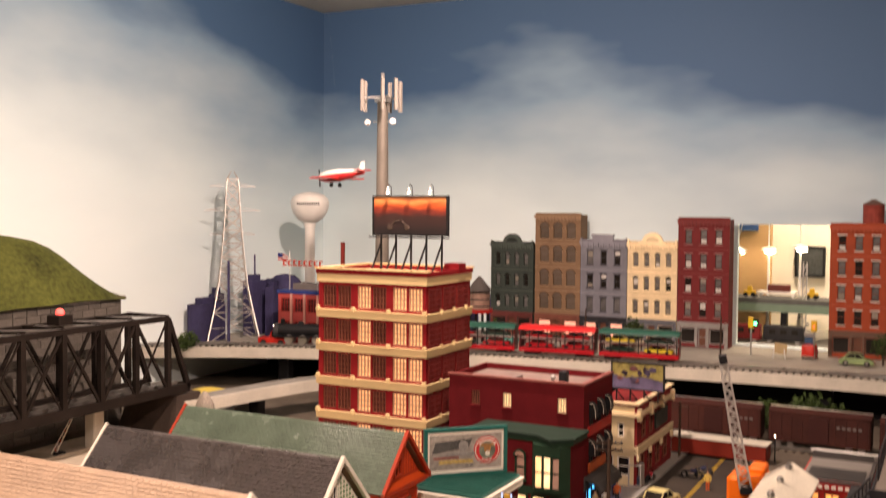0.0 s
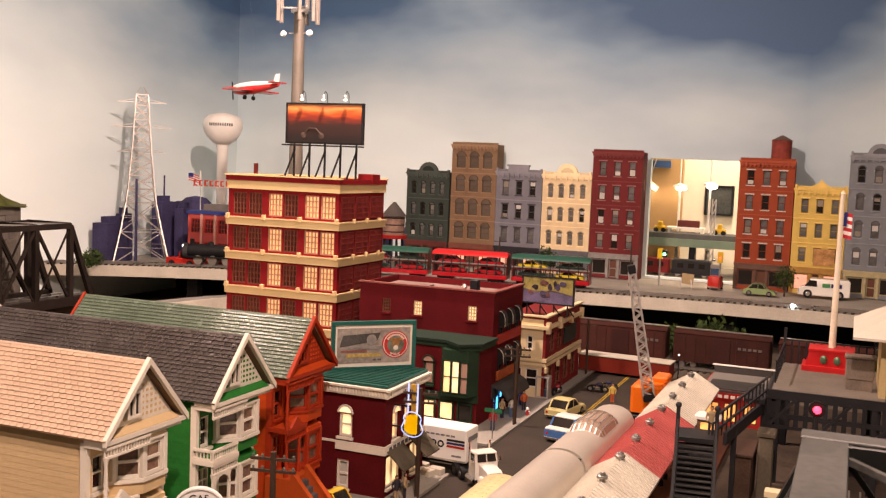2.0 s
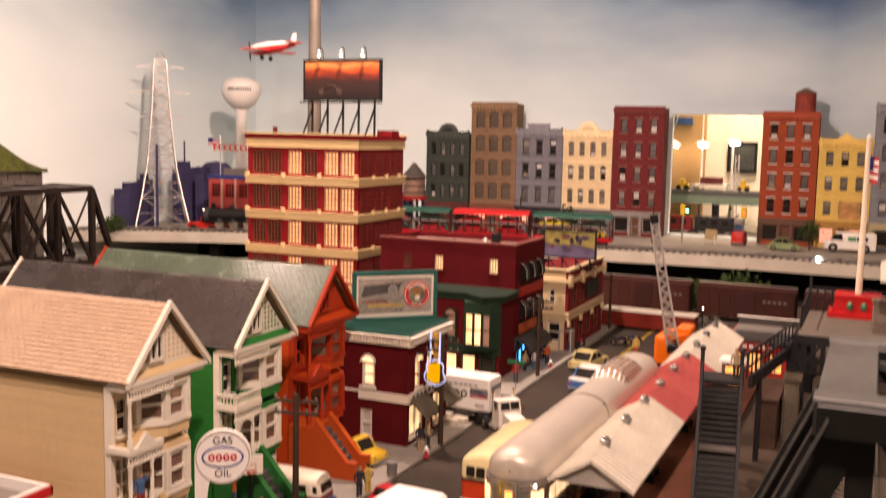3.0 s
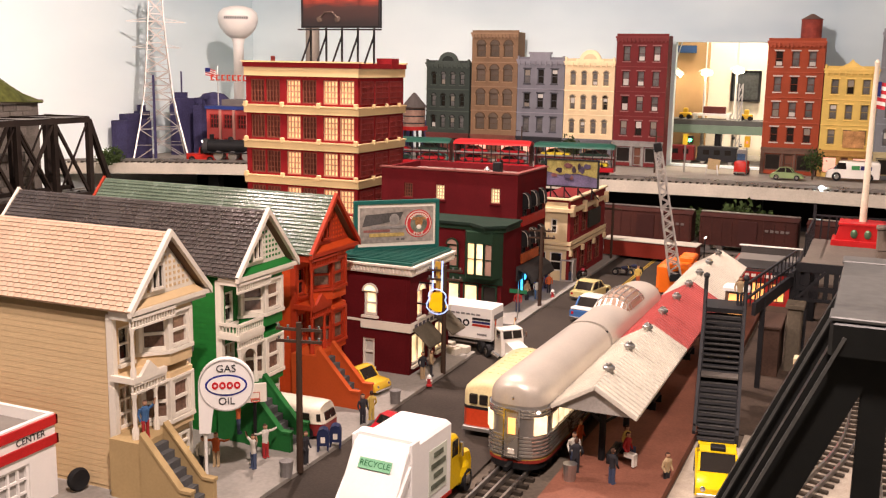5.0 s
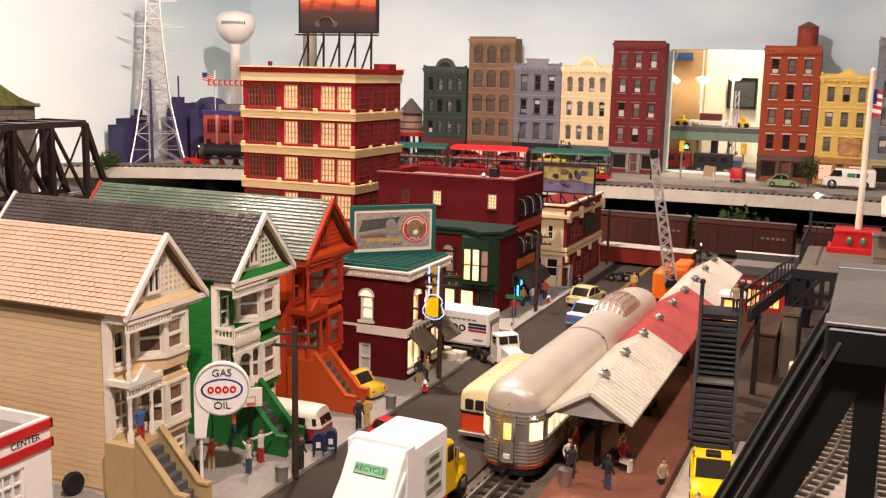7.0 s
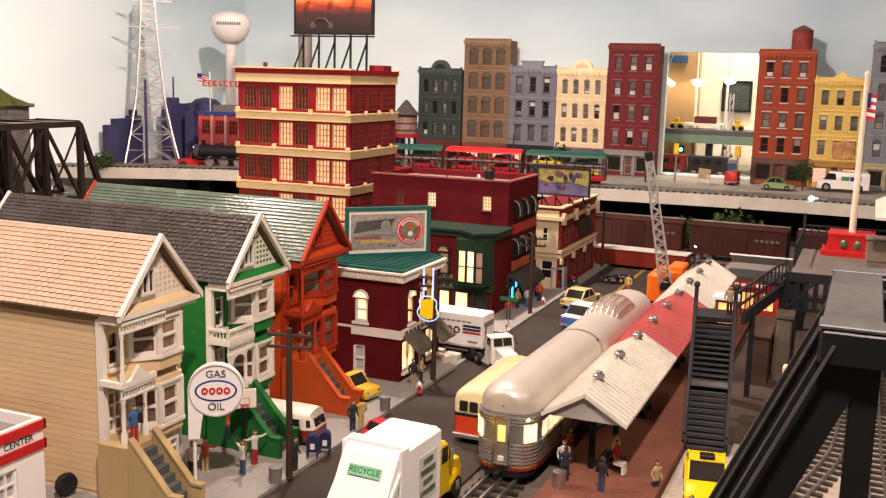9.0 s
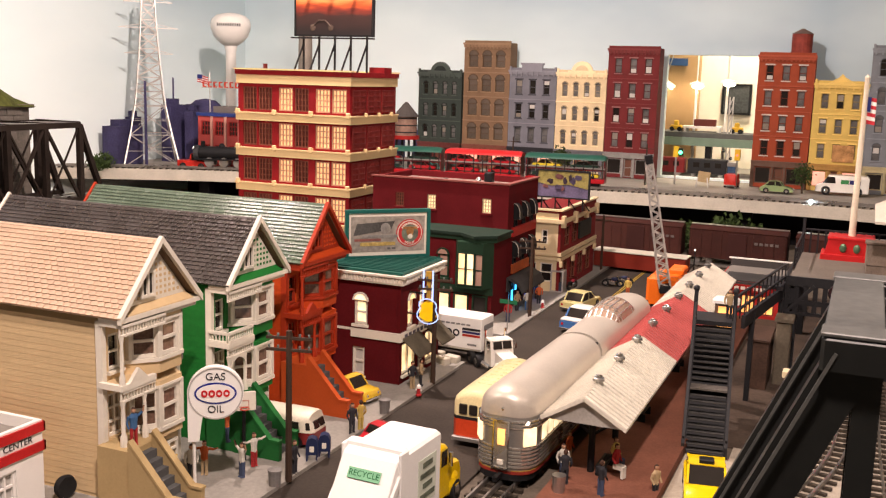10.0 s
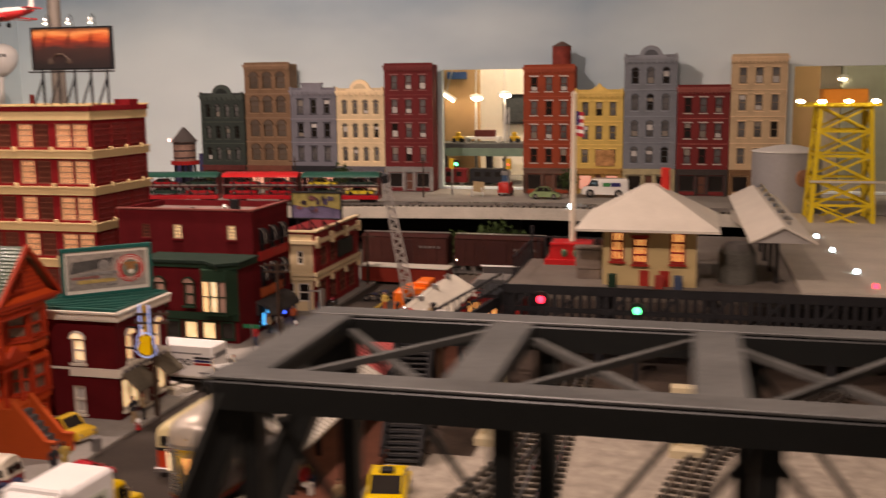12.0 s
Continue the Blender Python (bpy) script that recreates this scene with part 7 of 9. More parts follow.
# ---- lower train and sidings under the raised level ----
track("railway_track", [(-0.95, 2.56), (-0.6, 2.58), (-0.2, 2.56), (0.3, 2.50), (0.9, 2.40)], 0.0, "lower level track in front of the piers")
mat("boxcar_letter", (0.12, 0.10, 0.09), 0.6)
brown = mat("boxcar_brown", (0.046, 0.013, 0.009), 0.7, var=0.25)
for x, y, a in ((-0.52, 2.585, 0), (-0.27, 2.578, -2), (-0.02, 2.555, -5)):
    bx = thing("boxcar", "brown freight boxcar with sliding doors", "boxcar", pose(x, y, 0.010, 0, 0, a), "lower train")
    part("body", G().bbox(-0.115, 0.115, -0.029, 0.029, 0.014, 0.084, 0.002), brown, bx)
    part("roof", G().prism([(-0.031, 0.084), (0.031, 0.084), (0.0, 0.092)], -0.116, 0.116, axis="x"), brown, bx)
    part("roof_walk", G().box(-0.116, 0.116, -0.005, 0.005, 0.0925, 0.0945), steel, bx)
    part("door", G().box(-0.022, 0.022, -0.0315, -0.029, 0.016, 0.078), mat("boxcar_door", (0.035, 0.010, 0.008), 0.6), bx)
    for k in range(10):
        part("rib", G().box(-0.112 + k * 0.0245, -0.110 + k * 0.0245, -0.0305, -0.029, 0.015, 0.083), brown, bx)
    for k in range(5):
        part("lettering_bar", G().box(0.04 + k * 0.012, 0.048 + k * 0.012, -0.0308, -0.0300, 0.056, 0.062), MATS["boxcar_letter"], bx)
    for s in (-0.08, 0.08):
        for k in (-0.014, 0.014):
            part("wheel", G().cyl((s + k, -0.019, 0.0065), (s + k, 0.019, 0.0065), 0.0075, n=12), steel, bx)
rg = thing("gondola_car", "low red freight car with a pale edge", "freight car", pose(-0.47, 2.40, 0.0, 0, 0, -3), "lower train")
part("body", G().bbox(-0.11, 0.11, -0.025, 0.025, 0.010, 0.046, 0.002), mat("gondola_red", (0.15, 0.018, 0.010), 0.5), rg)
part("edge", G().box(-0.112, 0.112, -0.027, 0.027, 0.046, 0.048), pale_concrete, rg)
for s in (-0.08, 0.08):
    part("wheel", G().cyl((s, -0.02, 0.008), (s, 0.02, 0.008), 0.008, n=12), steel, rg)
for x in (-0.35, -0.10):
    yl = thing("yard_lamp", "small lit lamp on a thin black post", "lamp", pose(x, 2.42, 0.0), group="yard lamps")
    part("post", G().cyl((0, 0, 0), (0, 0, 0.06), 0.0015, n=6), black, yl)
    part("bulb", G().ball((0, 0, 0.062), 0.0017), white_lamp, yl)

# ---- crane truck ----
cr = thing("crane_truck", "orange crane truck with a raised silver lattice boom", "crane truck", pose(-0.336, 2.00, 0.001, 0, 0, 90))
orange = mat("crane_orange", (0.72, 0.14, 0.01), 0.4, var=0.08)
part("chassis", G().bbox(-0.07, 0.08, -0.028, 0.028, 0.010, 0.024, 0.002), black, cr)
part("cab", G().bbox(0.04, 0.078, -0.030, 0.030, 0.024, 0.070, 0.005), orange, cr)
part("turret", G().bbox(-0.062, 0.030, -0.033, 0.028, 0.028, 0.082, 0.006), orange, cr)
part("engine_cover", G().bbox(-0.02, 0.036, -0.034, -0.004, 0.082, 0.092, 0.003), orange, cr)
part("windscreen", G().box(0.0775, 0.0790, -0.02, 0.02, 0.044, 0.062), glass_dark, cr)
wheel_parts(cr, [(-0.045, -0.026), (-0.045, 0.026), (0.05, -0.026), (0.05, 0.026), (-0.015, -0.026), (-0.015, 0.026)], 0.010, 0.009, rim=steel)
bm_ = thing("lattice_boom", "", "")
BL = 0.235
bm_.parent, bm_.matrix_basis = cr, pose(-0.068, -0.008, 0.066) @ look((0, 0, 0), (-0.012, 0.042, 0.235)) @ pose(0, 0, 0, 180)
for sx, sy in ((-1, -1), (1, -1), (1, 1), (-1, 1)):
    part("boom_rail", G().bar((sx * 0.0135, sy * 0.010, 0), (sx * 0.0065, sy * 0.006, BL), 0.0030), silver, bm_)
gl = G()
for k in range(24):
    a0, a1 = k / 24, (k + 1) / 24
    w0, w1 = 0.0135 - 0.007 * a0, 0.0135 - 0.007 * a1
    h0, h1_ = 0.010 - 0.004 * a0, 0.010 - 0.004 * a1
    s = 1 if k % 2 else -1
    for q in (-1, 1):
        gl.bar((s * w0, q * h0, a0 * BL), (-s * w1, q * h1_, a1 * BL), 0.0030)
        gl.bar((q * w0, s * h0, a0 * BL), (q * w1, -s * h1_, a1 * BL), 0.0024)
part("lacing", gl, silver, bm_)["kind"] = "stuff"
part("boom_head", G().bbox(-0.009, 0.009, -0.007, 0.007, BL - 0.002, BL + 0.014, 0.001), black, bm_)
part("boom_foot", G().bbox(-0.015, 0.015, -0.011, 0.011, -0.010, 0.004, 0.001), black, bm_)
# ---- flat-roofed red store beyond the canopy ----
us = thing("flat_roof_store", "low red store with grey flat roof and warm lit windows", "store", pose(-0.25, 2.04, 0.0))
holes = [(0.012 + k * 0.036, 0.040 + k * 0.036, 0.008, 0.046) for k in range(3)]
part("front_wall", G().wall(0.125, 0.070, holes, 0.005), mat("store_red", (0.40, 0.025, 0.02), 0.5), us)
part("body", G().box(0.0, 0.125, 0.0052, 0.20, 0, 0.064), MATS["store_red"], us)
for o in holes:
    window(us, *o, 0.002, brown_sash, glow("orange_window", (1.0, 0.45, 0.12), 1.2), bars=(1, 0), t=0.0025)
part("fascia", G().box(-0.002, 0.127, -0.004, 0.0, 0.052, 0.066), MATS["red_sign"], us)
for k in range(6):
    part("lettering_bar", G().box(0.025 + k * 0.012, 0.033 + k * 0.012, -0.0046, -0.004, 0.056, 0.062), off_white, us)
part("roof", G().box(0.004, 0.121, 0.004, 0.196, 0.0645, 0.067), mat("roof_felt_grey", (0.20, 0.185, 0.165), 0.8), us)
part("parapet", G().box(0.121, 0.128, -0.003, 0.203, 0.0645, 0.072).box(0.004, 0.121, 0.196, 0.203, 0.0645, 0.082).box(0.004, 0.121, -0.003, 0.004, 0.0645, 0.070), mat("parapet_grey", (0.05, 0.045, 0.042), 0.6), us)
part("parapet_cap", G().box(0.0, 0.129, 0.195, 0.204, 0.082, 0.084), white_paint, us)
part("roof_panel", G().box(0.012, 0.115, 0.020, 0.110, 0.0672, 0.069), mat("roof_dark_felt", (0.05, 0.047, 0.045), 0.8, var=0.2), us)

# ---- streamlined train beside the platform ----
fluted = mat("stainless_fluting", (0.62, 0.60, 0.56), 0.28, metal=0.85, var=0.05)
roof_silver = mat("silver_roof", (0.52, 0.47, 0.40), 0.40, metal=0.35, var=0.06)
track("railway_track", [(-0.340, 0.75), (-0.332, 1.2), (-0.325, 1.6), (-0.318, 1.88)], 0.0, "track of the streamlined train")


def streamliner(y0, y1, label, round_end, dome):
    t = thing("streamlined_car", label, "railway car", pose(-0.325, 1.62, 0.006, 0, 0, -1.0) @ pose(0, -1.62, 0), "streamlined train")
    HW, ZT = 0.034, 0.108
    if round_end:
        ys = [(y0, 0.35), (y0 + 0.003, 0.62), (y0 + 0.010, 0.84), (y0 + 0.020, 0.96), (y0 + 0.034, 1.0), (y1, 1.0)]
    else:
        ys = [(y0, 1.0), (y1, 1.0)]
    low, top = [], []
    for y, k in ys:
        hw = HW * k
        low.append([(-hw, y, 0.016), (-hw, y, 0.078), (hw, y, 0.078), (hw, y, 0.016)])
        zz = ZT - (0.016 * (1 - k) if round_end else 0)
        top.append([(hw * math.cos(math.pi * i / 12), y, 0.078 + (zz - 0.078) * math.sin(math.pi * i / 12) ** 0.75) for i in range(13)])
    part("body", G().loft(low), mat("dull_stainless", (0.34, 0.33, 0.31), 0.38, metal=0.7, var=0.08), t, smooth=True)
    part("roof", G().loft(top), roof_silver, t, smooth=True)
    gf = G()
    for z in [0.022 + i * 0.0042 for i in range(6)] + [0.066 + i * 0.0036 for i in range(3)]:
        path = [(-HW * k - 0.0010, y) for y, k in reversed(ys)] + [(HW * k + 0.0010, y) for y, k in ys]
        for (xa, ya), (xb, yb) in zip(path, path[1:]):
            gf.bar((xa, ya, z), (xb, yb, z), 0.0018, 0.0021)
    part("flute", gf, fluted, t, "raised fluting along the sides")["kind"] = "stuff"
    part("skirt_band", G().loft([[(-HW * k - 0.0006, y, 0.0135), (-HW * k - 0.0006, y, 0.0172), (HW * k + 0.0006, y, 0.0172), (HW * k + 0.0006, y, 0.0135)] for y, k in ys]), mat("skirt_red", (0.25, 0.03, 0.02), 0.4), t)
    part("skirt", G().loft([[(-HW * k * 0.95, y, 0.006), (-HW * k * 0.95, y, 0.0135), (HW * k * 0.95, y, 0.0135), (HW * k * 0.95, y, 0.006)] for y, k in ys]), black, t)
    part("skirt_line", G().loft([[(-HW * k - 0.0008, y, 0.0172), (-HW * k - 0.0008, y, 0.0182), (HW * k + 0.0008, y, 0.0182), (HW * k + 0.0008, y, 0.0172)] for y, k in ys]), mat("gold_line", (0.45, 0.28, 0.06), 0.4), t)
    k = 0
    y = y0 + (0.036 if round_end else 0.02)
    while y < y1 - 0.02:
        for s in (-1, 1):
            part("window", G().box(s * HW - 0.0012, s * HW + 0.0012, y, y + 0.0155, 0.046, 0.066), lit_bright if s > 0 else lit_window, t)
        y += 0.021
    if round_end:
        for s in (1, -1):
            part("window", G().box(-0.0080, 0.0080, -0.0012, 0.0012, 0.046, 0.066), lit_bright, t, m=pose(s * 0.0290, y0 + 0.0098, 0, 0, 0, s * 55))
        dr = part("end_door", G().box(-0.0085, 0.0085, y0 - 0.0015, y0 + 0.001, 0.020, 0.072), fluted, t)
        part("door_window", G().box(-0.0042, 0.0042, y0 - 0.0025, y0 - 0.0015, 0.046, 0.064), MATS["orange_window"], dr)
        part("door_frame", G().ring(-0.0095, 0.0095, 0.019, 0.074, 0.0016, y0 - 0.0030, y0 - 0.0014), chrome, dr)
        part("number_plate", G().box(-0.0035, 0.0035, y0 - 0.0028, y0 - 0.0016, 0.024, 0.029), off_white, dr)
        part("roof_lamp", G().ball((0, y0 + 0.002, 0.086), 0.0026, (1, 1, 1.3)), chrome, t)
        part("marker_lamp", G().ball((HW * 0.80, y0 + 0.007, 0.072), 0.0016), white_lamp, t)
        part("coupler", G().bar((0, y0 + 0.004, 0.012), (0, y0 - 0.018, 0.012), 0.005), black, t)
    part("vestibule", G().box(-HW * 0.8, HW * 0.8, y1, y1 + 0.008, 0.016, 0.098), rubber, t)
    for yy in (y0 + 0.06, y1 - 0.05):
        bg = part("bogie", G().bbox(-0.022, 0.022, yy - 0.022, yy + 0.022, 0.006, 0.014, 0.001), black, t)
        for q in (-0.014, 0.014):
            for s in (-0.0165, 0.0165):
                part("wheel", G().cyl((s - 0.002, yy + q, 0.0105), (s + 0.002, yy + q, 0.0105), 0.0075, n=12), steel, bg)
    if dome:
        d0, d1 = dome
        rs = []
        for yy, hh in ((d0, 0.004), (d0 + 0.016, 0.016), (d0 + 0.028, 0.0195), (d1 - 0.03, 0.0195), (d1 - 0.015, 0.014), (d1, 0.002)):
            rs.append([(0.0275 * math.cos(math.pi * i / 10), yy, 0.092 + (0.008 + hh) * math.sin(math.pi * i / 10)) for i in range(11)])
        part("dome", G().loft(rs), mat("dome_glazing", (0.32, 0.22, 0.16), 0.12, var=0.05), t, "tinted observation dome", smooth=True)
        gd = G()
        for i in range(2, 9):
            for (p, q) in zip(rs, rs[1:]):
                gd.bar(p[i], q[i], 0.0016, 0.0016)
        for r_ in rs[1:5]:
            for i in range(0, 10):
                gd.bar(r_[i], r_[i + 1], 0.0016, 0.0016)
        part("dome_frame", gd, fluted, t)["kind"] = "stuff"
    return t


streamliner(1.052, 1.325, "silver fluted observation car with a rounded end and lit windows", True, None)
streamliner(1.334, 1.62, "silver dome car coupled behind the observation car", False, (1.435, 1.555))

# ---- platform with canopy ----
brick_floor = mat("platform_brick", (0.22, 0.088, 0.056), 0.75, var=0.18, scale=60, bump=0.3)
solid("station_platform", G().box(-0.285, -0.170, 0.98, 2.0, 0.0, 0.012), brick_floor, "brick red station platform", "platform", kind="structure")
cp = thing("platform_canopy", "long gabled platform canopy in white and faded red with ridge vents", "canopy", pose(-0.252, 0, 0.0))
roof_white = mat("canopy_white", (0.62, 0.585, 0.50), 0.6, var=0.10, scale=40)
roof_rose = mat("canopy_red", (0.50, 0.125, 0.115), 0.55, var=0.12, scale=40)
for (ya, yb, mt_) in ((1.075, 1.365, roof_white), (1.367, 1.668, roof_rose), (1.670, 1.98, roof_white)):
    rf = part("roof", G().prism([(-0.047, 0.079), (-0.047, 0.082), (0, 0.110), (0.047, 0.082), (0.047, 0.079), (0, 0.107)], ya, yb, axis="y"), mt_, cp)
    n = int((yb - ya) / 0.0105)
    gr = G()
    for s in (-1, 1):
        for i in range(n + 1):
            y = ya + 0.001 + i * (yb - ya - 0.002) / n
            gr.bar((0, y, 0.1105), (s * 0.0472, y, 0.0825), 0.0016, 0.0030)
    part("rib", gr, mt_, rf, "raised roof ribs")["kind"] = "stuff"
part("gable", G().prism([(-0.044, 0.080), (0.044, 0.080), (0, 0.106)], 1.080, 1.084, axis="y"), mat("gable_grey", (0.36, 0.34, 0.31), 0.6), cp)
part("fascia", G().bar((-0.047, 1.076, 0.081), (0, 1.076, 0.109), 0.003, 0.004).bar((0.047, 1.076, 0.081), (0, 1.076, 0.109), 0.003, 0.004), roof_white, cp)
part("ridge_beam", G().bar((0, 1.085, 0.080), (0, 1.97, 0.080), 0.005), black, cp)
for i in range(9):
    y = 1.135 + i * 0.1
    v = part("vent", G().lathe([(0.0042, 0), (0.0042, 0.005), (0.0068, 0.0062), (0.0068, 0.0095), (0.003, 0.011), (0.0012, 0.014)], (0.0, y, 0.107), 10), steel, cp, "grey metal ridge vent", smooth=True)
    part("vent_cap", G().ball((0, y, 0.1185), 0.0042, (1.1, 1.1, 0.5)), chrome, v)
for i in range(8):
    y = 1.12 + i * 0.118
    part("post", G().cyl((0, y, 0.012), (0, y, 0.08), 0.004, n=8), black, cp)
    for s in (-1, 1):
        part("bracket", G().bar((0, y, 0.055), (s * 0.035, y, 0.081), 0.003), black, cp)
for y in (1.10, 1.30, 1.55):
    bn = thing("bench", "dark slatted platform bench", "bench", pose(-0.240, y + 0.03, 0.012), "platform benches")
    for k in range(3):
        part("slat", G().box(-0.004 + k * 0.004, -0.001 + k * 0.004, -0.022, 0.022, 0.010, 0.012), black, bn)
    for s in (-0.018, 0.018):
        part("leg", G().box(-0.004, 0.009, s - 0.001, s + 0.001, 0, 0.010), black, bn)
solid("trash_can", G().lathe([(0.0065, 0), (0.0075, 0.018), (0.0078, 0.0185)], n=12), steel, "grey metal trash can on the platform", "trash can", pose(-0.268, 1.05, 0.012))

# ---- stairs and walkway ----
stm = mat("iron_black", (0.022, 0.022, 0.024), 0.5, var=0.2)
st = thing("iron_stairs", "black iron stairs with a landing and side rails", "stairs")
X0, X1 = -0.181, -0.131
turn = pose(-0.156, 1.325, 0, 0, 0, 7) @ pose(0.156, -1.325, 0)
tread_grey = mat("tread_grey", (0.034, 0.033, 0.032), 0.45, var=0.25, spec=0.4)
for i in range(10):
    y, z = 1.254 + 0.0061 * i, 0.008 + 0.0058 * i
    part("tread", G().bbox(X0 + 0.003, X1 - 0.003, y, y + 0.0052, z - 0.0018, z, 0.0004), tread_grey, st, m=turn)
# landing plate in a lighter grey than the treads
part("landing", G().bbox(X0 + 0.0022, X1 - 0.0022, 1.3155, 1.3345, 0.0645, 0.0675, 0.0006), mat("landing_grey", (0.14, 0.125, 0.11), 0.5, var=0.25), st, "lighter grey landing plate", m=turn)
for i in range(10):
    y, z = 1.336 + 0.0054 * i, 0.0735 + 0.0061 * i
    part("tread", G().bbox(X0 + 0.003, X1 - 0.003, y, y + 0.0048, z - 0.0018, z, 0.0004), tread_grey, st, m=turn)
part("stair_back", G().prism([(1.266, 0.0), (1.402, 0.128), (1.402, 0.120), (1.276, 0.0)], X0 + 0.002, X1 - 0.002, axis="x"), stm, st, m=turn)
for x in (X0, X1):
    part("stringer", G().prism([(1.250, 0.0), (1.266, 0.0), (1.400, 0.128), (1.400, 0.142), (1.388, 0.142), (1.250, 0.016)], x - 0.002, x + 0.002, axis="x"), stm, st, m=turn)
    part("hand_rail", G().bar((x, 1.252, 0.024), (x, 1.392, 0.160), 0.0024, 0.003), stm, st, m=turn)
    for i in range(8):
        y = 1.256 + i * 0.0185
        part("baluster", G().bar((x, y, 0.008 + i * 0.0175), (x, y, 0.027 + i * 0.0180), 0.0014), stm, st, m=turn)
    nw = part("newel", G().bar((x, 1.395, 0.0), (x, 1.395, 0.176), 0.0052), stm, st, m=turn)
    part("finial", G().ball((x, 1.395, 0.179), 0.0042), stm, nw)
part("walkway", G().box(X0, X1, 1.396, 1.450, 0.130, 0.136), stm, st, m=turn)
wa, wz = Vector((-0.1395, 1.405, 0)), Vector((-0.1005, 1.700, 0))
part("side_girder", G().bar(wa.lerp(wz, 0.15) + Vector((0, 0, 0.127)), wz + Vector((0, 0, 0.127)), 0.005, 0.018), stm, st)
for k in range(2):
    part("walkway_rail", G().bar(wa + Vector((0, 0, 0.150 + k * 0.02)), wz + Vector((0, 0, 0.150 + k * 0.02)), 0.003), stm, st)
for k in range(13):
    p = wa.lerp(wz, k / 12)
    part("baluster", G().bar((p.x, p.y, 0.136), (p.x, p.y, 0.170), 0.002), stm, st)
for k in (0.33, 0.95):
    p = wa.lerp(wz, k)
    part("support", G().bar((p.x, p.y, 0), (p.x, p.y, 0.13), 0.007), stm, st)

bth = thing("ticket_booth", "small lit booth with a white cap at the stair head", "booth", pose(-0.160, 1.475, 0.0))
part("column", G().bbox(-0.013, 0.013, -0.010, 0.010, 0.0, 0.108, 0.001), mat("booth_brown", (0.14, 0.08, 0.05), 0.6), bth)
part("cabin", G().ring(-0.014, 0.014, 0.108, 0.146, 0.004, -0.010, 0.010), mat("booth_brown", (0.14, 0.08, 0.05), 0.6), bth)
part("window", G().box(-0.010, 0.010, -0.004, -0.002, 0.112, 0.142), MATS["orange_window"], bth)
part("cap", G().bbox(-0.018, 0.018, -0.013, 0.013, 0.146, 0.153, 0.003), white_paint, bth)
solid("olive_pier", G().bbox(-0.101, -0.080, 1.605, 1.640, 0.0, 0.098, 0.002).bbox(-0.104, -0.077, 1.602, 1.643, 0.098, 0.104, 0.001), mat("olive_concrete", (0.13, 0.108, 0.078), 0.8, var=0.2, scale=40), "olive grey concrete pier beside the stairs", "pier")
solid("brown_shed", G().bbox(-0.136, -0.106, 1.565, 1.655, 0.0, 0.074, 0.001).bbox(-0.138, -0.104, 1.562, 1.658, 0.074, 0.078, 0.001), mat("shed_brown", (0.070, 0.040, 0.028), 0.7, var=0.3, scale=60), "low dark brown shed behind the iron stairs", "shed")

# ---- raised station deck ----
dk = thing("station_deck", "grey raised station deck on black lattice girders", "deck", kind="structure")
deck_top = mat("deck_grey", (0.160, 0.138, 0.115), 0.8, var=0.15, scale=45, bump=0.2)
part("slab", G().box(-0.095, 0.95, 1.700, 1.968, 0.142, 0.150).box(0.20, 0.95, 1.968, 2.32, 0.142, 0.150), deck_top, dk)
part("middle_beam", G().box(-0.099, 0.953, 1.6950, 1.6995, 0.108, 0.116), stm, dk)
part("edge_beam", G().box(-0.099, 0.953, 1.6945, 1.6998, 0.138, 0.1525), stm, dk)
part("lower_beam", G().box(-0.099, 0.953, 1.6945, 1.6998, 0.092, 0.097), stm, dk)
for i in range(75):
    x = -0.096 + i * 0.014
    part("lattice_bar", G().bar((x, 1.6972, 0.095), (x, 1.6972, 0.14), 0.0072, 0.0032), stm, dk)
for i in range(13):
    x = -0.096 + i * 0.08
    part("lattice_brace", G().bar((x, 1.6962, 0.095), (x + 0.04, 1.6962, 0.14), 0.005), stm, dk)
for x in (-0.086, 0.06, 0.24, 0.42, 0.60, 0.78):
    for y in (1.708, 1.955 if x < 0.2 else 2.28):
        part("column", G().bbox(x - 0.007, x + 0.007, y - 0.007, y + 0.007, 0.0, 0.142, 0.001), stm, dk)
part("edge_beam", G().box(-0.099, -0.0952, 1.700, 1.968, 0.135, 0.1525), stm, dk)
part("lower_beam", G().box(-0.099, -0.0952, 1.700, 1.968, 0.092, 0.097), stm, dk)
for i in range(13):
    y = 1.71 + i * 0.02
    part("lattice_bar", G().bar((-0.097, y, 0.095), (-0.097, y, 0.14), 0.003), stm, dk)
for i in range(11):
    y = 1.765 + i * 0.0195
    part("railing_post", G().bar((-0.0925, y, 0.15), (-0.0925, y, 0.186), 0.0022), stm, dk)
for i in range(18):
    x = -0.0925 + i * 0.0125
    part("railing_post", G().bar((x, 1.9645, 0.15), (x, 1.9645, 0.192), 0.0028), stm, dk)
part("top_rail", G().bar((-0.0925, 1.76, 0.187), (-0.0925, 1.966, 0.187), 0.0026), stm, dk)
part("top_rail", G().bar((-0.0925, 1.9645, 0.193), (0.122, 1.9645, 0.193), 0.0026), stm, dk)
part("corner_post", G().bar((-0.0925, 1.9645, 0.15), (-0.0925, 1.9645, 0.214), 0.005), stm, dk)
part("link_plate", G().box(-0.131, -0.0992, 1.655, 1.745, 0.136, 0.142), stm, dk)
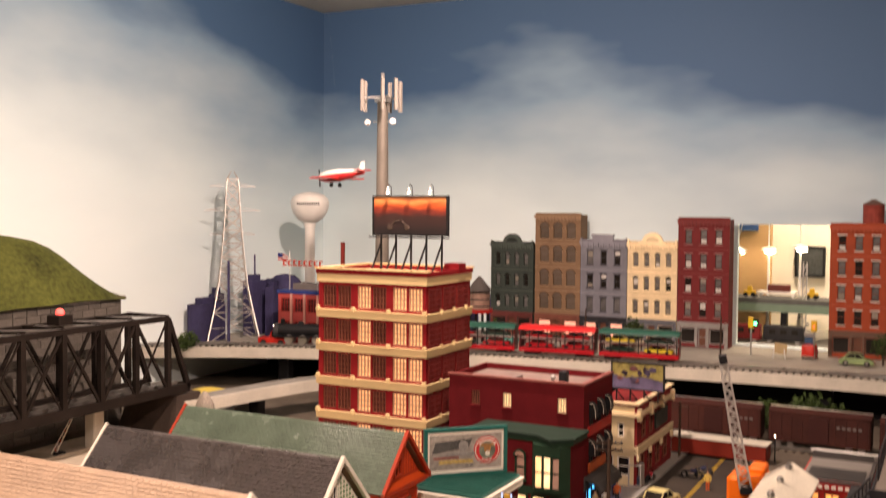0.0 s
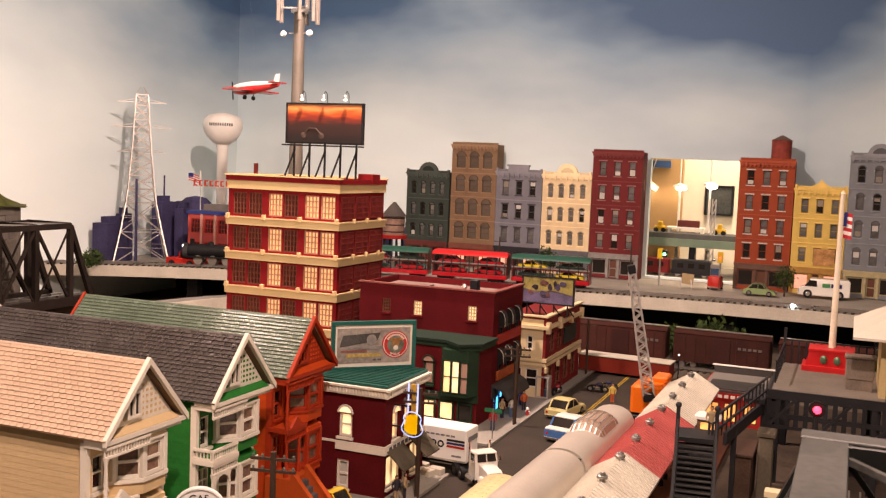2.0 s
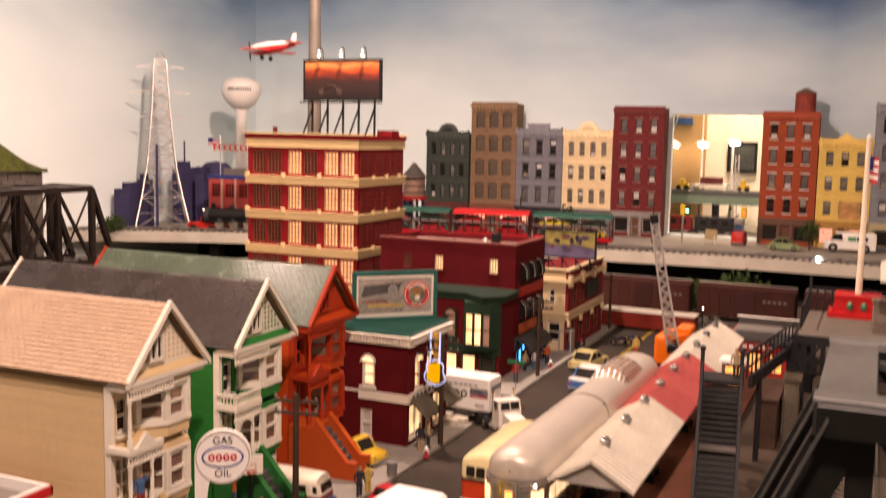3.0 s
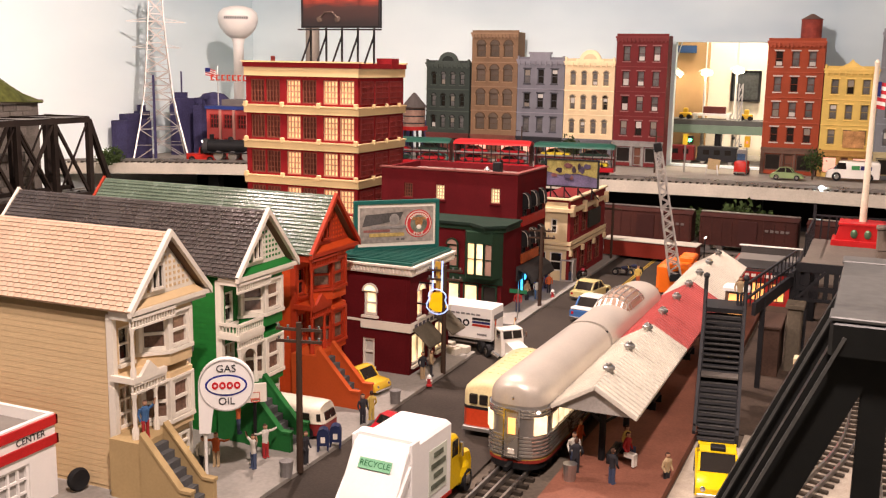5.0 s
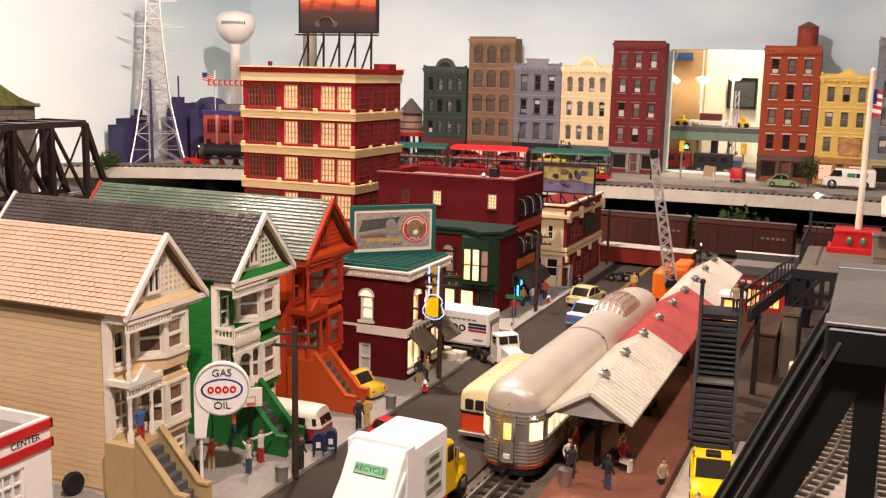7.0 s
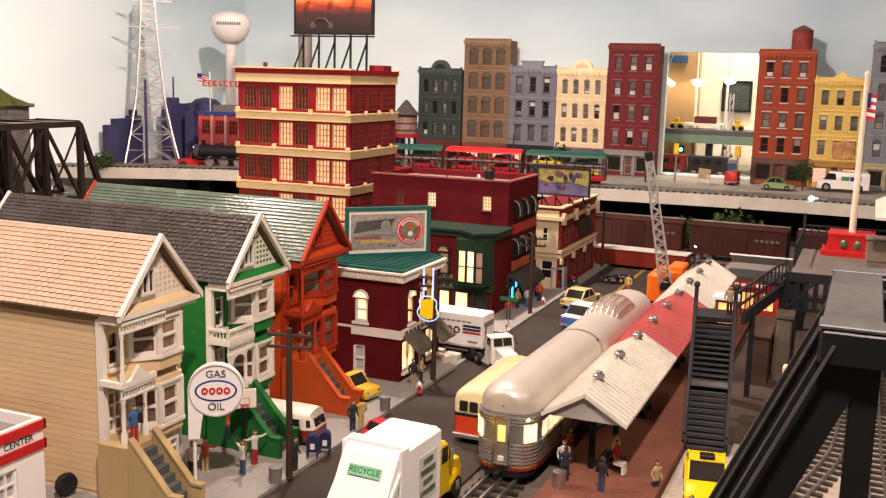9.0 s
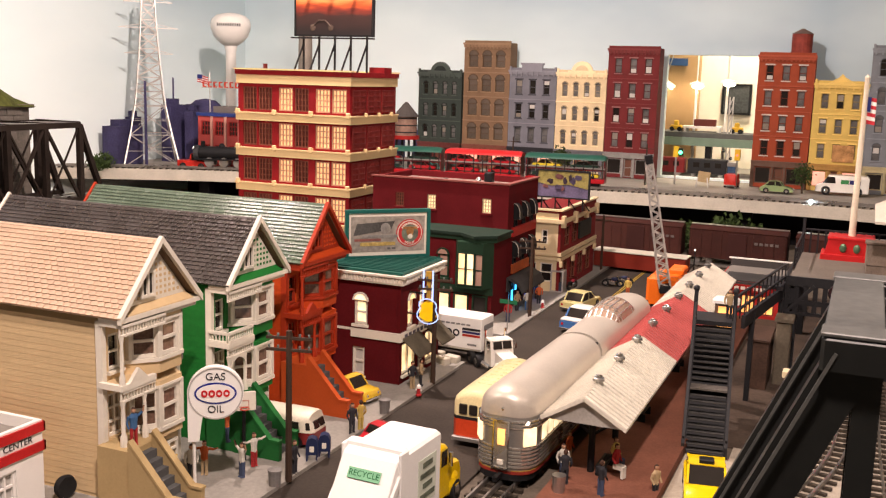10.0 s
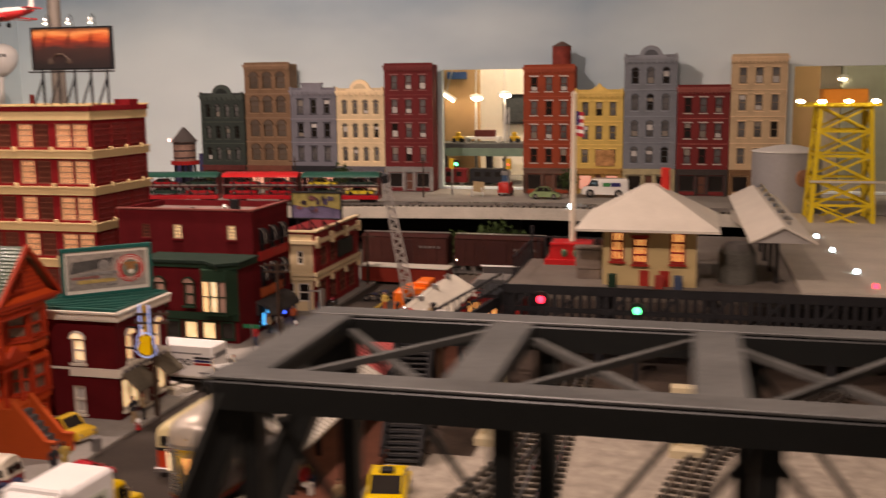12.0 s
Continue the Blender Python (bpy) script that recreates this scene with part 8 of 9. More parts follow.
for x, z, c, nm in ((-0.022, 0.148, red_lamp, "red"), (0.126, 0.136, green_lamp, "green")):
    sg = thing("track_signal", "black track signal showing a bright %s lamp" % nm, "signal", pose(x, 1.61, 0.0), "track signals")
    part("mast", G().cyl((0, 0, 0), (0, 0, z - 0.012), 0.003, n=8), stm, sg)
    part("head", G().cyl((0, -0.002, z), (0, 0.006, z), 0.012, n=16), black, sg)
    part("lens", G().ball((0, -0.005, z), 0.0058), c, sg)
sh_ = thing("station_house", "cream station house with red lit windows and hipped pale roof", "station house", pose(0.062, 1.735, 0.150))
WH = 0.098
holes = [(0.012, 0.034, 0.040, 0.090), (0.048, 0.072, 0.036, 0.080), (0.108, 0.132, 0.038, 0.090)]
cream_wall = mat("station_cream", (0.55, 0.42, 0.20), 0.6, var=0.08)
part("front_wall", G().wall(0.15, WH, holes, 0.005), cream_wall, sh_)
part("body", G().box(0.0, 0.15, 0.0052, 0.17, 0, WH), cream_wall, sh_)
win_red = mat("window_red", (0.34, 0.03, 0.02), 0.5)
for o in holes:
    window(sh_, *o, 0.001, win_red, MATS["orange_window"], bars=(2, 2), t=0.0035, sill=win_red, hood=win_red)
part("dado", G().box(0.06, 0.075, -0.003, 0.0, 0, 0.026).box(0.092, 0.108, -0.003, 0.0, 0, 0.026), win_red, sh_)
pale_roof = mat("station_roof", (0.62, 0.57, 0.48), 0.65, var=0.06)
part("roof", G().loft([[(-0.042, -0.042, WH - 0.004), (0.185, -0.042, WH - 0.004), (0.185, 0.212, WH - 0.004), (-0.042, 0.212, WH - 0.004)],
                       [(-0.042, -0.042, WH), (0.185, -0.042, WH), (0.185, 0.212, WH), (-0.042, 0.212, WH)],
                       [(0.062, 0.07, WH + 0.062), (0.080, 0.07, WH + 0.062), (0.080, 0.10, WH + 0.062), (0.062, 0.10, WH + 0.062)]]), pale_roof, sh_)
part("chimney", G().bbox(0.088, 0.102, 0.10, 0.114, WH + 0.03, WH + 0.088, 0.001), mat("chimney_red", (0.5, 0.03, 0.02), 0.5), sh_)
for x, c in ((0.01, dk_green), (0.115, mat("crate_blue", (0.05, 0.07, 0.12), 0.6)), (0.085, mat("crate_red", (0.3, 0.04, 0.03), 0.6))):
    solid("luggage_crate", G().bbox(0, 0.014, 0, 0.012, 0, 0.022, 0.001), c, "small luggage crate beside the station wall", "crate", pose(0.062 + x, 1.710, 0.150), group="luggage crates")
rb_ = thing("red_pedestal", "stepped bright red pedestal under the flagpole", "pedestal", pose(-0.012, 1.94, 0.150))
bright_red = mat("bright_red", (0.50, 0.02, 0.02), 0.4, var=0.06)
part("step", G().bbox(-0.048, 0.048, -0.035, 0.035, 0, 0.010, 0.001), bright_red, rb_)
part("block", G().prism([(-0.042, 0.010), (0.042, 0.010), (0.036, 0.036), (-0.036, 0.036)], -0.03, 0.03, axis="y"), bright_red, rb_)
part("cap", G().bbox(-0.038, 0.038, -0.032, 0.032, 0.036, 0.040, 0.001), bright_red, rb_)
for x in (-0.012, 0.010):
    part("medallion", G().ball((x, -0.032, 0.022), 0.006, (1, 0.5, 1.3)), mat("green_bronze", (0.12, 0.2, 0.12), 0.4, metal=0.5), rb_)
fp = thing("flagpole", "white flagpole with a striped flag hanging", "flagpole", pose(-0.012, 1.94, 0.19))
part("pole", G().lathe([(0.0060, 0), (0.0055, 0.05), (0.0038, 0.268), (0.0048, 0.272), (0.0, 0.278)], n=12), mat("pole_cream", (0.72, 0.64, 0.5), 0.5), fp, smooth=True)
flag(fp, 0.004, 0.0, 0.195, 0.014, 0.045)
bu = solid("notice_kiosk", G().bbox(0, 0.044, 0, 0.024, 0.018, 0.052, 0.002).bbox(0.002, 0.042, 0.002, 0.022, 0, 0.018, 0.001).bbox(-0.002, 0.046, -0.002, 0.026, 0.052, 0.056, 0.001), mat("kiosk_tan", (0.2, 0.16, 0.13), 0.5, var=0.3, scale=80), "small brown kiosk beside the flagpole base", "kiosk", pose(0.012, 1.775, 0.150))
# second canopy on the deck, grey tank, yellow tower
c2 = thing("platform_canopy", "white gabled canopy over the raised platform", "canopy", pose(0.342, 1.70, 0.150, 0, 0, 1) @ pose(0, -1.62, 0))
part("roof", G().prism([(-0.05, 0.080), (-0.05, 0.083), (0, 0.108), (0.05, 0.083), (0.05, 0.080), (0, 0.105)], 1.62, 2.30, axis="y"), pale_roof, c2)
part("gable", G().prism([(-0.046, 0.081), (0.046, 0.081), (0, 0.104)], 1.625, 1.629, axis="y"), MATS["gable_grey"], c2)
for i in range(7):
    part("vent", G().lathe([(0.005, 0), (0.005, 0.006), (0.008, 0.009), (0.001, 0.016)], (0.012, 1.70 + i * 0.09, 0.100), 8), chrome, c2)
for i in range(6):
    part("post", G().bar((0, 1.72 + i * 0.11, 0), (0, 1.72 + i * 0.11, 0.082), 0.006), stm, c2)
    part("bracket", G().bar((-0.036, 1.72 + i * 0.11, 0.08), (0.036, 1.72 + i * 0.11, 0.08), 0.004), stm, c2)
solid("pale_platform", G().box(0.372, 0.95, 1.70, 2.32, 0.1505, 0.156), mat("platform_pale", (0.50, 0.45, 0.37), 0.8, var=0.12, scale=30, bump=0.2), "wide pale concrete platform of the raised station", "platform", kind="structure")
solid("pale_road", G().prism([(0.372, 2.324), (0.95, 2.324), (1.2, 2.60), (0.62, 2.74), (0.30, 2.80)], 0.128, 0.150), MATS["platform_pale"], "pale concrete ramp towards the raised track", "road", kind="structure")
for x, y, c in ((0.458, 2.30, cool_lamp), (0.467, 2.116, cool_lamp), (0.477, 1.885, cool_lamp), (0.487, 1.755, red_lamp)):
    solid("track_lamp", G().lathe([(0.0035, 0), (0.0035, 0.003), (0.004, 0.004), (0.0028, 0.007), (0.0, 0.008)], n=10), c, "small bright lamp set in the pale platform", "lamp", pose(x, y, 0.156), group="platform lamps")
wt_ = thing("grey_water_crane", "dark grey round tank house beside the station", "tank house", pose(0.278, 1.80, 0.150))
part("drum", G().lathe([(0.030, 0), (0.030, 0.050), (0.026, 0.056)], n=18), mat("drum_grey", (0.14, 0.135, 0.115), 0.6, var=0.3, scale=60), wt_)
part("lid", G().lathe([(0.027, 0.056), (0.020, 0.066), (0.003, 0.070)], n=18), mat("drum_lid", (0.11, 0.10, 0.09), 0.6), wt_)
gt = thing("storage_tank", "large grey cylindrical storage tank with a round emblem", "storage tank", pose(0.44, 2.86, UP - 0.002))
part("shell", G().lathe([(0.088, 0), (0.088, 0.165), (0.086, 0.168), (0.01, 0.178)], n=40), mat("tank_grey", (0.30, 0.29, 0.28), 0.5, var=0.06, scale=20), gt, smooth=True)
part("lid", G().lathe([(0.090, 0.1685), (0.090, 0.171), (0.03, 0.184), (0.004, 0.187)], n=40), white_paint, gt, "white shallow cone lid", smooth=True)
part("emblem", G().cyl((0.035, -0.079, 0.105), (0.037, -0.083, 0.105), 0.022, n=24), mat("emblem_tan", (0.40, 0.20, 0.12), 0.6, var=0.3, scale=80), gt)
yw = thing("oil_derrick", "bright yellow lattice drilling tower with lamps", "lattice tower", pose(0.545, 2.66, UP - 0.002))
bry = mat("derrick_yellow", (0.68, 0.50, 0.02), 0.45, var=0.06)
q_ = [(-1, -1), (1, -1), (1, 1), (-1, 1)]
for k in range(4):
    (xa, ya), (xb, yb) = q_[k], q_[(k + 1) % 4]
    part("leg", G().bar((xa * 0.07, ya * 0.07, 0), (xa * 0.055, ya * 0.055, 0.29), 0.010), bry, yw)
    for i in range(5):
        w0, w1 = 0.07 - 0.003 * i, 0.07 - 0.003 * (i + 1)
        za, zb = i * 0.058, (i + 1) * 0.058
        part("brace", G().bar((xa * w0, ya * w0, za), (xb * w1, yb * w1, zb), 0.005), bry, yw)
        part("brace", G().bar((xb * w0, yb * w0, za), (xa * w1, ya * w1, zb), 0.005), bry, yw)
        part("girt", G().bar((xa * w1, ya * w1, zb), (xb * w1, yb * w1, zb), 0.006), bry, yw)
part("platform", G().box(-0.075, 0.075, -0.075, 0.075, 0.29, 0.298), bry, yw)
part("cabin", G().bbox(-0.05, 0.05, -0.04, 0.04, 0.298, 0.33, 0.002), mat("derrick_orange", (0.6, 0.22, 0.02), 0.5), yw)
for x in (-0.105, -0.058, 0.0, 0.058):
    fl = part("flood_arm", G().bar((x, -0.06, 0.294), (x, -0.088, 0.304), 0.004), bry, yw)
    part("flood_lamp", G().ball((x, -0.092, 0.302), 0.0062, (1.5, 0.7, 0.8)), white_lamp, fl)
part("arm", G().bar((-0.11, -0.06, 0.292), (0.07, -0.06, 0.292), 0.005), bry, yw)
part("girt_plate", G().box(-0.075, 0.16, -0.075, -0.070, 0.112, 0.117), pale_concrete, yw)
part("base_ring", G().lathe([(0.098, 0.0), (0.098, 0.010), (0.090, 0.012), (0.004, 0.012)], n=28), bry, yw)

# ---- bright rail yard under the near bridge ----
ballast = mat("pale_ballast", (0.44, 0.385, 0.31), 0.9, var=0.2, scale=120, bump=0.6)
solid("yard_ballast", G().box(-0.118, 2.3, 0.70, 1.30, 0.0, 0.002).box(-0.065, 2.3, 1.30, 1.50, 0.0, 0.002), ballast, "pale gravel of the rail yard", "yard", kind="structure")
# the shade under deck and bridge is put into this ground's dark colour
solid("yard_earth", G().box(-0.168, -0.065, 1.30, 1.50, 0.0, 0.002).box(-0.168, 2.3, 1.50, 2.30, 0.0, 0.002), mat("yard_shade_brown", (0.060, 0.043, 0.032), 0.9, var=0.3, scale=40, bump=0.6), "yard ground under the station deck, coloured dark brown for shade", "yard", kind="structure")
solid("yard_ballast", G().box(-0.168, -0.118, 0.70, 1.252, 0.0, 0.002), ballast, "pale gravel strip beside the platform", "yard", kind="structure")
track("railway_track", [(-0.12, 0.85), (-0.07, 1.05), (-0.033, 1.19), (-0.010, 1.30), (-0.002, 1.42), (0.0, 1.69)], 0.001, "curving yard track")
track("railway_track", [(0.025, 0.80), (0.037, 1.05), (0.036, 1.217), (0.032, 1.369), (0.03, 1.69)], 0.001, "curving yard track")
track("railway_track", [(0.16, 0.80), (0.185, 1.10), (0.21, 1.283), (0.251, 1.41), (0.333, 1.52), (0.444, 1.69)], 0.001, "curving yard track")
track("railway_track", [(0.14, 0.95), (0.30, 1.02), (0.55, 1.12), (0.9, 1.22)], 0.0015, "yard track running across")
for x, y in ((-0.05, 1.36), (0.205, 1.37)):
    ci = thing("signal_bridge_leg", "cream concrete signal bridge leg with a stepped base", "concrete pier", pose(x, y, 0.0), "cream piers")
    part("base", G().bbox(-0.022, 0.022, -0.02, 0.02, 0, 0.014, 0.002), mat("cream_concrete", (0.62, 0.53, 0.34), 0.7, var=0.06), ci)
    for s in (-0.013, 0.013):
        part("leg", G().bbox(s - 0.004, s + 0.004, -0.005, 0.005, 0.014, 0.085, 0.001), MATS["cream_concrete"], ci)
    part("cap", G().bbox(-0.022, 0.022, -0.009, 0.009, 0.085, 0.093, 0.001), MATS["cream_concrete"], ci)

# ---- near black truss bridge ----
nb = thing("truss_bridge", "large black plastic truss railway bridge", "bridge")
nb_black = mat("bridge_plastic", (0.012, 0.013, 0.012), 0.5, var=0.12, scale=30, spec=0.35)
# paler copy of the plastic: the sheen on the tops is put into the colour
nb_sheen = mat("bridge_top_sheen", (0.095, 0.095, 0.088), 0.5, var=0.25, scale=40, spec=0.4)
YN, YD, ZT, ZB = 0.497, 0.628, 0.343, 0.19
for y in (YN, YD):
    part("upper_chord", G().bbox(-0.008, 0.92, y - 0.009, y + 0.009, ZT - 0.011, ZT + 0.003, 0.0015), nb_black, nb)
    part("top_flange", G().bbox(-0.0085, 0.92, y - 0.0085, y + 0.0085, ZT + 0.0031, ZT + 0.0046, 0.0005), nb_sheen, nb, "top flange coloured grey for the sheen on the black plastic")
    part("lower_chord", G().bbox(-0.075, 0.92, y - 0.008, y + 0.008, ZB - 0.010, ZB + 0.004, 0.001), nb_black, nb)
    part("end_post", G().bar((-0.060, y, ZB), (0.004, y, ZT - 0.006), 0.012, 0.019), nb_black, nb)
    # pale ribs paint in the light along the end post edges
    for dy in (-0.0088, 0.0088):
        part("edge_rib", G().bar((-0.066, y + dy, ZB + 0.0026), (-0.002, y + dy, ZT - 0.0034), 0.0014), nb_sheen, nb)
    for k in range(8):
        x = 0.1275 + k * 0.108
        part("upright", G().bbox(x - 0.006, x + 0.006, y - 0.006, y + 0.006, ZB, ZT - 0.010, 0.001), nb_black, nb)
    for k in range(8):
        x = 0.017 + k * 0.108
        part("diagonal", G().bar((x, y, ZT - 0.01 if k % 2 == 0 else ZB), (x + 0.108, y, ZB if k % 2 == 0 else ZT - 0.01), 0.0028, 0.003), nb_black, nb)
    part("hanger", G().bar((0.0108, y, ZT - 0.01), (0.0108, y, ZB), 0.0105), nb_black, nb)
for k in range(9):
    x = 0.0 + k * 0.108 if k else 0.003
    part("top_plate", G().bbox(x - 0.011, x + 0.013, YN + 0.009, YD - 0.009, ZT - 0.006, ZT + 0.0025, 0.001), nb_black, nb)
    # flange and braces take the painted sheen colour as well
    part("top_flange", G().bbox(x - 0.0105, x + 0.0125, YN + 0.0088, YD - 0.0088, ZT + 0.0026, ZT + 0.0040, 0.0004), nb_sheen, nb)
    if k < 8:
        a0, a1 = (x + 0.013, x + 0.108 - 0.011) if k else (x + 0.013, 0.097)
        part("top_brace", G().bar((a0, YN + 0.009, ZT - 0.002), (a1, YD - 0.009, ZT - 0.002), 0.0035), nb_sheen, nb)
        part("top_brace", G().bar((a0, YD - 0.009, ZT - 0.0055), (a1, YN + 0.009, ZT - 0.0055), 0.0035), nb_sheen, nb)
part("deck", G().box(-0.075, 0.92, YN + 0.008, YD - 0.008, ZB - 0.008, ZB), nb_black, nb)
for y in (0.546, 0.5625, 0.579):
    part("rail", G().bar((-0.075, y, ZB + 0.006), (0.92, y, ZB + 0.006), 0.003, 0.006), rail_metal, nb)
for x in (0.5, 0.88):
    solid("bridge_pier", G().bbox(x - 0.02, x + 0.02, 0.53, 0.60, 0.0, ZB - 0.008, 0.002), black, "black pier under the near track", "pier", group="near bridge piers")

# ---- filling station and its round sign ----
sg = thing("filling_station_sign", "round white filling station sign on a white post", "sign", pose(-0.6225, 0.884, 0.0, 0, 0, 33))
sw = mat("sign_white", (0.80, 0.78, 0.74), 0.4, var=0.02)
part("post", G().cyl((0.0075, 0, 0), (0.0075, 0, 0.068), 0.0019, n=10), white_paint, sg)
part("arm", G().prism([(0.0015, 0.062), (0.0130, 0.062), (0.0148, 0.078), (0.0170, 0.090), (0.0200, 0.100), (0.0015, 0.116)], -0.0042, 0.0042, axis="y"), sw, sg)
part("disc", G().cyl((0.030, -0.004, 0.114), (0.030, 0.004, 0.114), 0.0286, n=48), sw, sg)
part("rim", G().tube([(0.030 + 0.0272 * math.cos(2 * math.pi * i / 40), -0.0045, 0.114 + 0.0272 * math.sin(2 * math.pi * i / 40)) for i in range(41)], 0.0008, 5), mat("rim_grey", (0.5, 0.48, 0.45), 0.5), sg)
oval = lambda a, b, y0, y1: G().prism([(0.030 + a * math.cos(2 * math.pi * i / 32), 0.114 + b * math.sin(2 * math.pi * i / 32)) for i in range(32)], y0, y1, axis="y")
blue = mat("sign_blue", (0.02, 0.03, 0.22), 0.4)
part("oval_ring", oval(0.0215, 0.0115, -0.0046, -0.004), blue, sg)
part("oval_field", oval(0.0195, 0.0097, -0.0052, -0.0046), sw, sg)
sred = mat("sign_red", (0.50, 0.015, 0.02), 0.4)
for k in range(4):
    gl = G()
    for i in range(12):
        a0, a1 = 2 * math.pi * i / 12, 2 * math.pi * (i + 1) / 12
        gl.prism([(0.0187 + k * 0.0075 + r_ * math.cos(a_), 0.114 + r_ * 1.15 * math.sin(a_)) for r_, a_ in ((0.0016, a0), (0.0034, a0), (0.0034, a1), (0.0016, a1))], -0.0058, -0.0052, axis="y")
    part("letter_shape", gl, sred, sg)
blk_letter = mat("letter_black", (0.02, 0.02, 0.025), 0.5)
text("lettering", "GAS", 0.0110, blk_letter, sg, pose(0.030, -0.0045, 0.1315, 90, 0, 0))
text("lettering", "OIL", 0.0110, blk_letter, sg, pose(0.030, -0.0045, 0.0965, 90, 0, 0))
fs = thing("filling_station", "white filling station with two red bands", "filling station", pose(-0.735, 0.80, 0.002, 0, 0, 90) @ Matrix.Diagonal((1, 1, 0.96, 1)))
# local x runs back along the street side, local y into the building
holes = [(-0.085, -0.035, 0.006, 0.052)]
part("front_wall", G().wall(0.15, 0.095, holes, 0.005, 0, -0.15, 0), sw, fs)
part("body", G().box(-0.15, 0.0, 0.0052, 0.14, 0, 0.080), sw, fs)
window(fs, *holes[0], 0.002, sw, mat("garage_grey", (0.4, 0.38, 0.35), 0.5), bars=(3, 2), t=0.003)
for z in (0.062, 0.083):
    part("red_band", G().box(-0.152, 0.002, -0.0022, 0.0, z, z + 0.010), mat("band_red", (0.48, 0.02, 0.02), 0.4), fs)
    part("red_band", G().box(0.0, 0.0022, -0.0022, 0.14, z, z + 0.010), MATS["band_red"], fs)
part("parapet", G().box(-0.15, 0.0, 0.135, 0.14, 0.080, 0.095).box(-0.005, 0.0, 0.005, 0.135, 0.080, 0.095).box(-0.15, -0.145, 0.005, 0.135, 0.080, 0.095), sw, fs)
part("roof", G().box(-0.145, -0.005, 0.0052, 0.135, 0.0802, 0.083), mat("roof_felt_grey", (0.20, 0.185, 0.165), 0.8), fs)
text("lettering", "CENTER", 0.010, blk_letter, fs, pose(-0.032, -0.0006, 0.0775, 90, 0, 0))
solid("tyre", G().lathe([(0.004, -0.003), (0.011, -0.004), (0.0125, 0.0), (0.011, 0.004), (0.004, 0.003)], n=20).turned(pose(0, 0, 0.0125, 90, 0, 0)), rubber, "black tyre leaning by the filling station", "tyre", pose(-0.722, 0.815, 0.006, 0, 0, 80), smooth=True)

# ---- refuse truck ----
gt = thing("refuse_truck", "white refuse truck with a yellow cab", "refuse truck", pose(-0.4000, 0.876, RD, 0, 0, 86.8) @ Matrix.Diagonal((0.90, 1.02, 1.06, 1)))
tw_ = mat("truck_white", (0.80, 0.79, 0.76), 0.4, var=0.03)
part("hopper", skin([(-0.052, 0.012), (-0.046, 0.030), (-0.036, 0.046), (-0.010, 0.082), (-0.004, 0.086), (0.008, 0.088), (0.008, 0.012)], 0.058, 0.98, 0.04), tw_, gt)
part("body", G().bbox(0.008, 0.092, -0.0295, 0.0295, 0.016, 0.086, 0.003), tw_, gt)
part("top_lip", G().bbox(0.000, 0.012, -0.031, 0.031, 0.080, 0.092, 0.002), tw_, gt)
part("tail_plate", G().loft([[(-0.0475, -0.023, 0.030), (-0.0475, 0.023, 0.030), (-0.0455, 0.023, 0.0295), (-0.0455, -0.023, 0.0295)], [(-0.0535, -0.024, 0.013), (-0.0535, 0.024, 0.013), (-0.0515, 0.024, 0.013), (-0.0515, -0.024, 0.013)]]), mat("worn_white", (0.6, 0.58, 0.54), 0.6, var=0.25, scale=150), gt)
gpanel = mat("recycle_green", (0.22, 0.50, 0.30), 0.5)
face = Matrix(((0, 0.585, -0.811, -0.0205), (-1, 0, 0, 0), (0, 0.811, 0.585, 0.0690), (0, 0, 0, 1)))
part("panel", G().box(-0.017, 0.017, -0.0050, 0.0050, 0.0, 0.0008), gpanel, gt, "pale green panel", m=face)
text("lettering", "RECYCLE", 0.0078, mat("letter_green", (0.01, 0.10, 0.03), 0.5), gt, face @ pose(0, 0, 0.0009))
part("side_panel", G().box(0.036, 0.078, -0.0302, -0.0296, 0.026, 0.070), mat("pale_panel", (0.58, 0.62, 0.52), 0.5), gt)
for k in range(4):
    part("lettering_bar", G().box(0.040 + (k % 2) * 0.006, 0.074 - (k % 2) * 0.006, -0.0308, -0.0303, 0.031 + k * 0.010, 0.036 + k * 0.010), mat("letter_dull", (0.12, 0.14, 0.10), 0.5, var=0.5, scale=400), gt)
for s in (-1, 1):
    part("hinge_arm", G().bar((0.004, s * 0.030, 0.076), (-0.044, s * 0.030, 0.032), 0.003, 0.006), tw_, gt)
    part("tail_light", G().box(-0.0555, -0.0535, s * 0.024 - 0.003, s * 0.024 + 0.003, 0.010, 0.014), mat("tail_red", (0.4, 0.01, 0.01), 0.3), gt)
    part("lamp", G().ball((-0.0435, s * 0.021, 0.0365), 0.0022), mat("tail_red", (0.4, 0.01, 0.01), 0.3), gt)
    part("marker_lamp", G().ball((-0.0435, s * 0.015, 0.0365), 0.0018), mat("tail_red", (0.4, 0.01, 0.01), 0.3), gt)
    part("corner_post", G().bbox(-0.008, 0.010, s * 0.0305 - 0.0015, s * 0.0305 + 0.0015, 0.030, 0.090, 0.001), tw_, gt)
part("rear_rail", G().bar((-0.0460, -0.027, 0.0325), (-0.0460, 0.027, 0.0325), 0.0035), tw_, gt)
for k in range(9):
    y = -0.021 + k * 0.00525
    part("rib", G().bar((-0.0542, y, 0.0140), (-0.0482, y, 0.0300), 0.0018), tw_, gt)
part("red_stripe", G().box(0.008, 0.092, -0.0300, 0.0300, 0.012, 0.0155), mat("stripe_red", (0.4, 0.03, 0.02), 0.5), gt)
part("chassis", G().bbox(-0.040, 0.15, -0.016, 0.016, 0.008, 0.014, 0.001), black, gt)
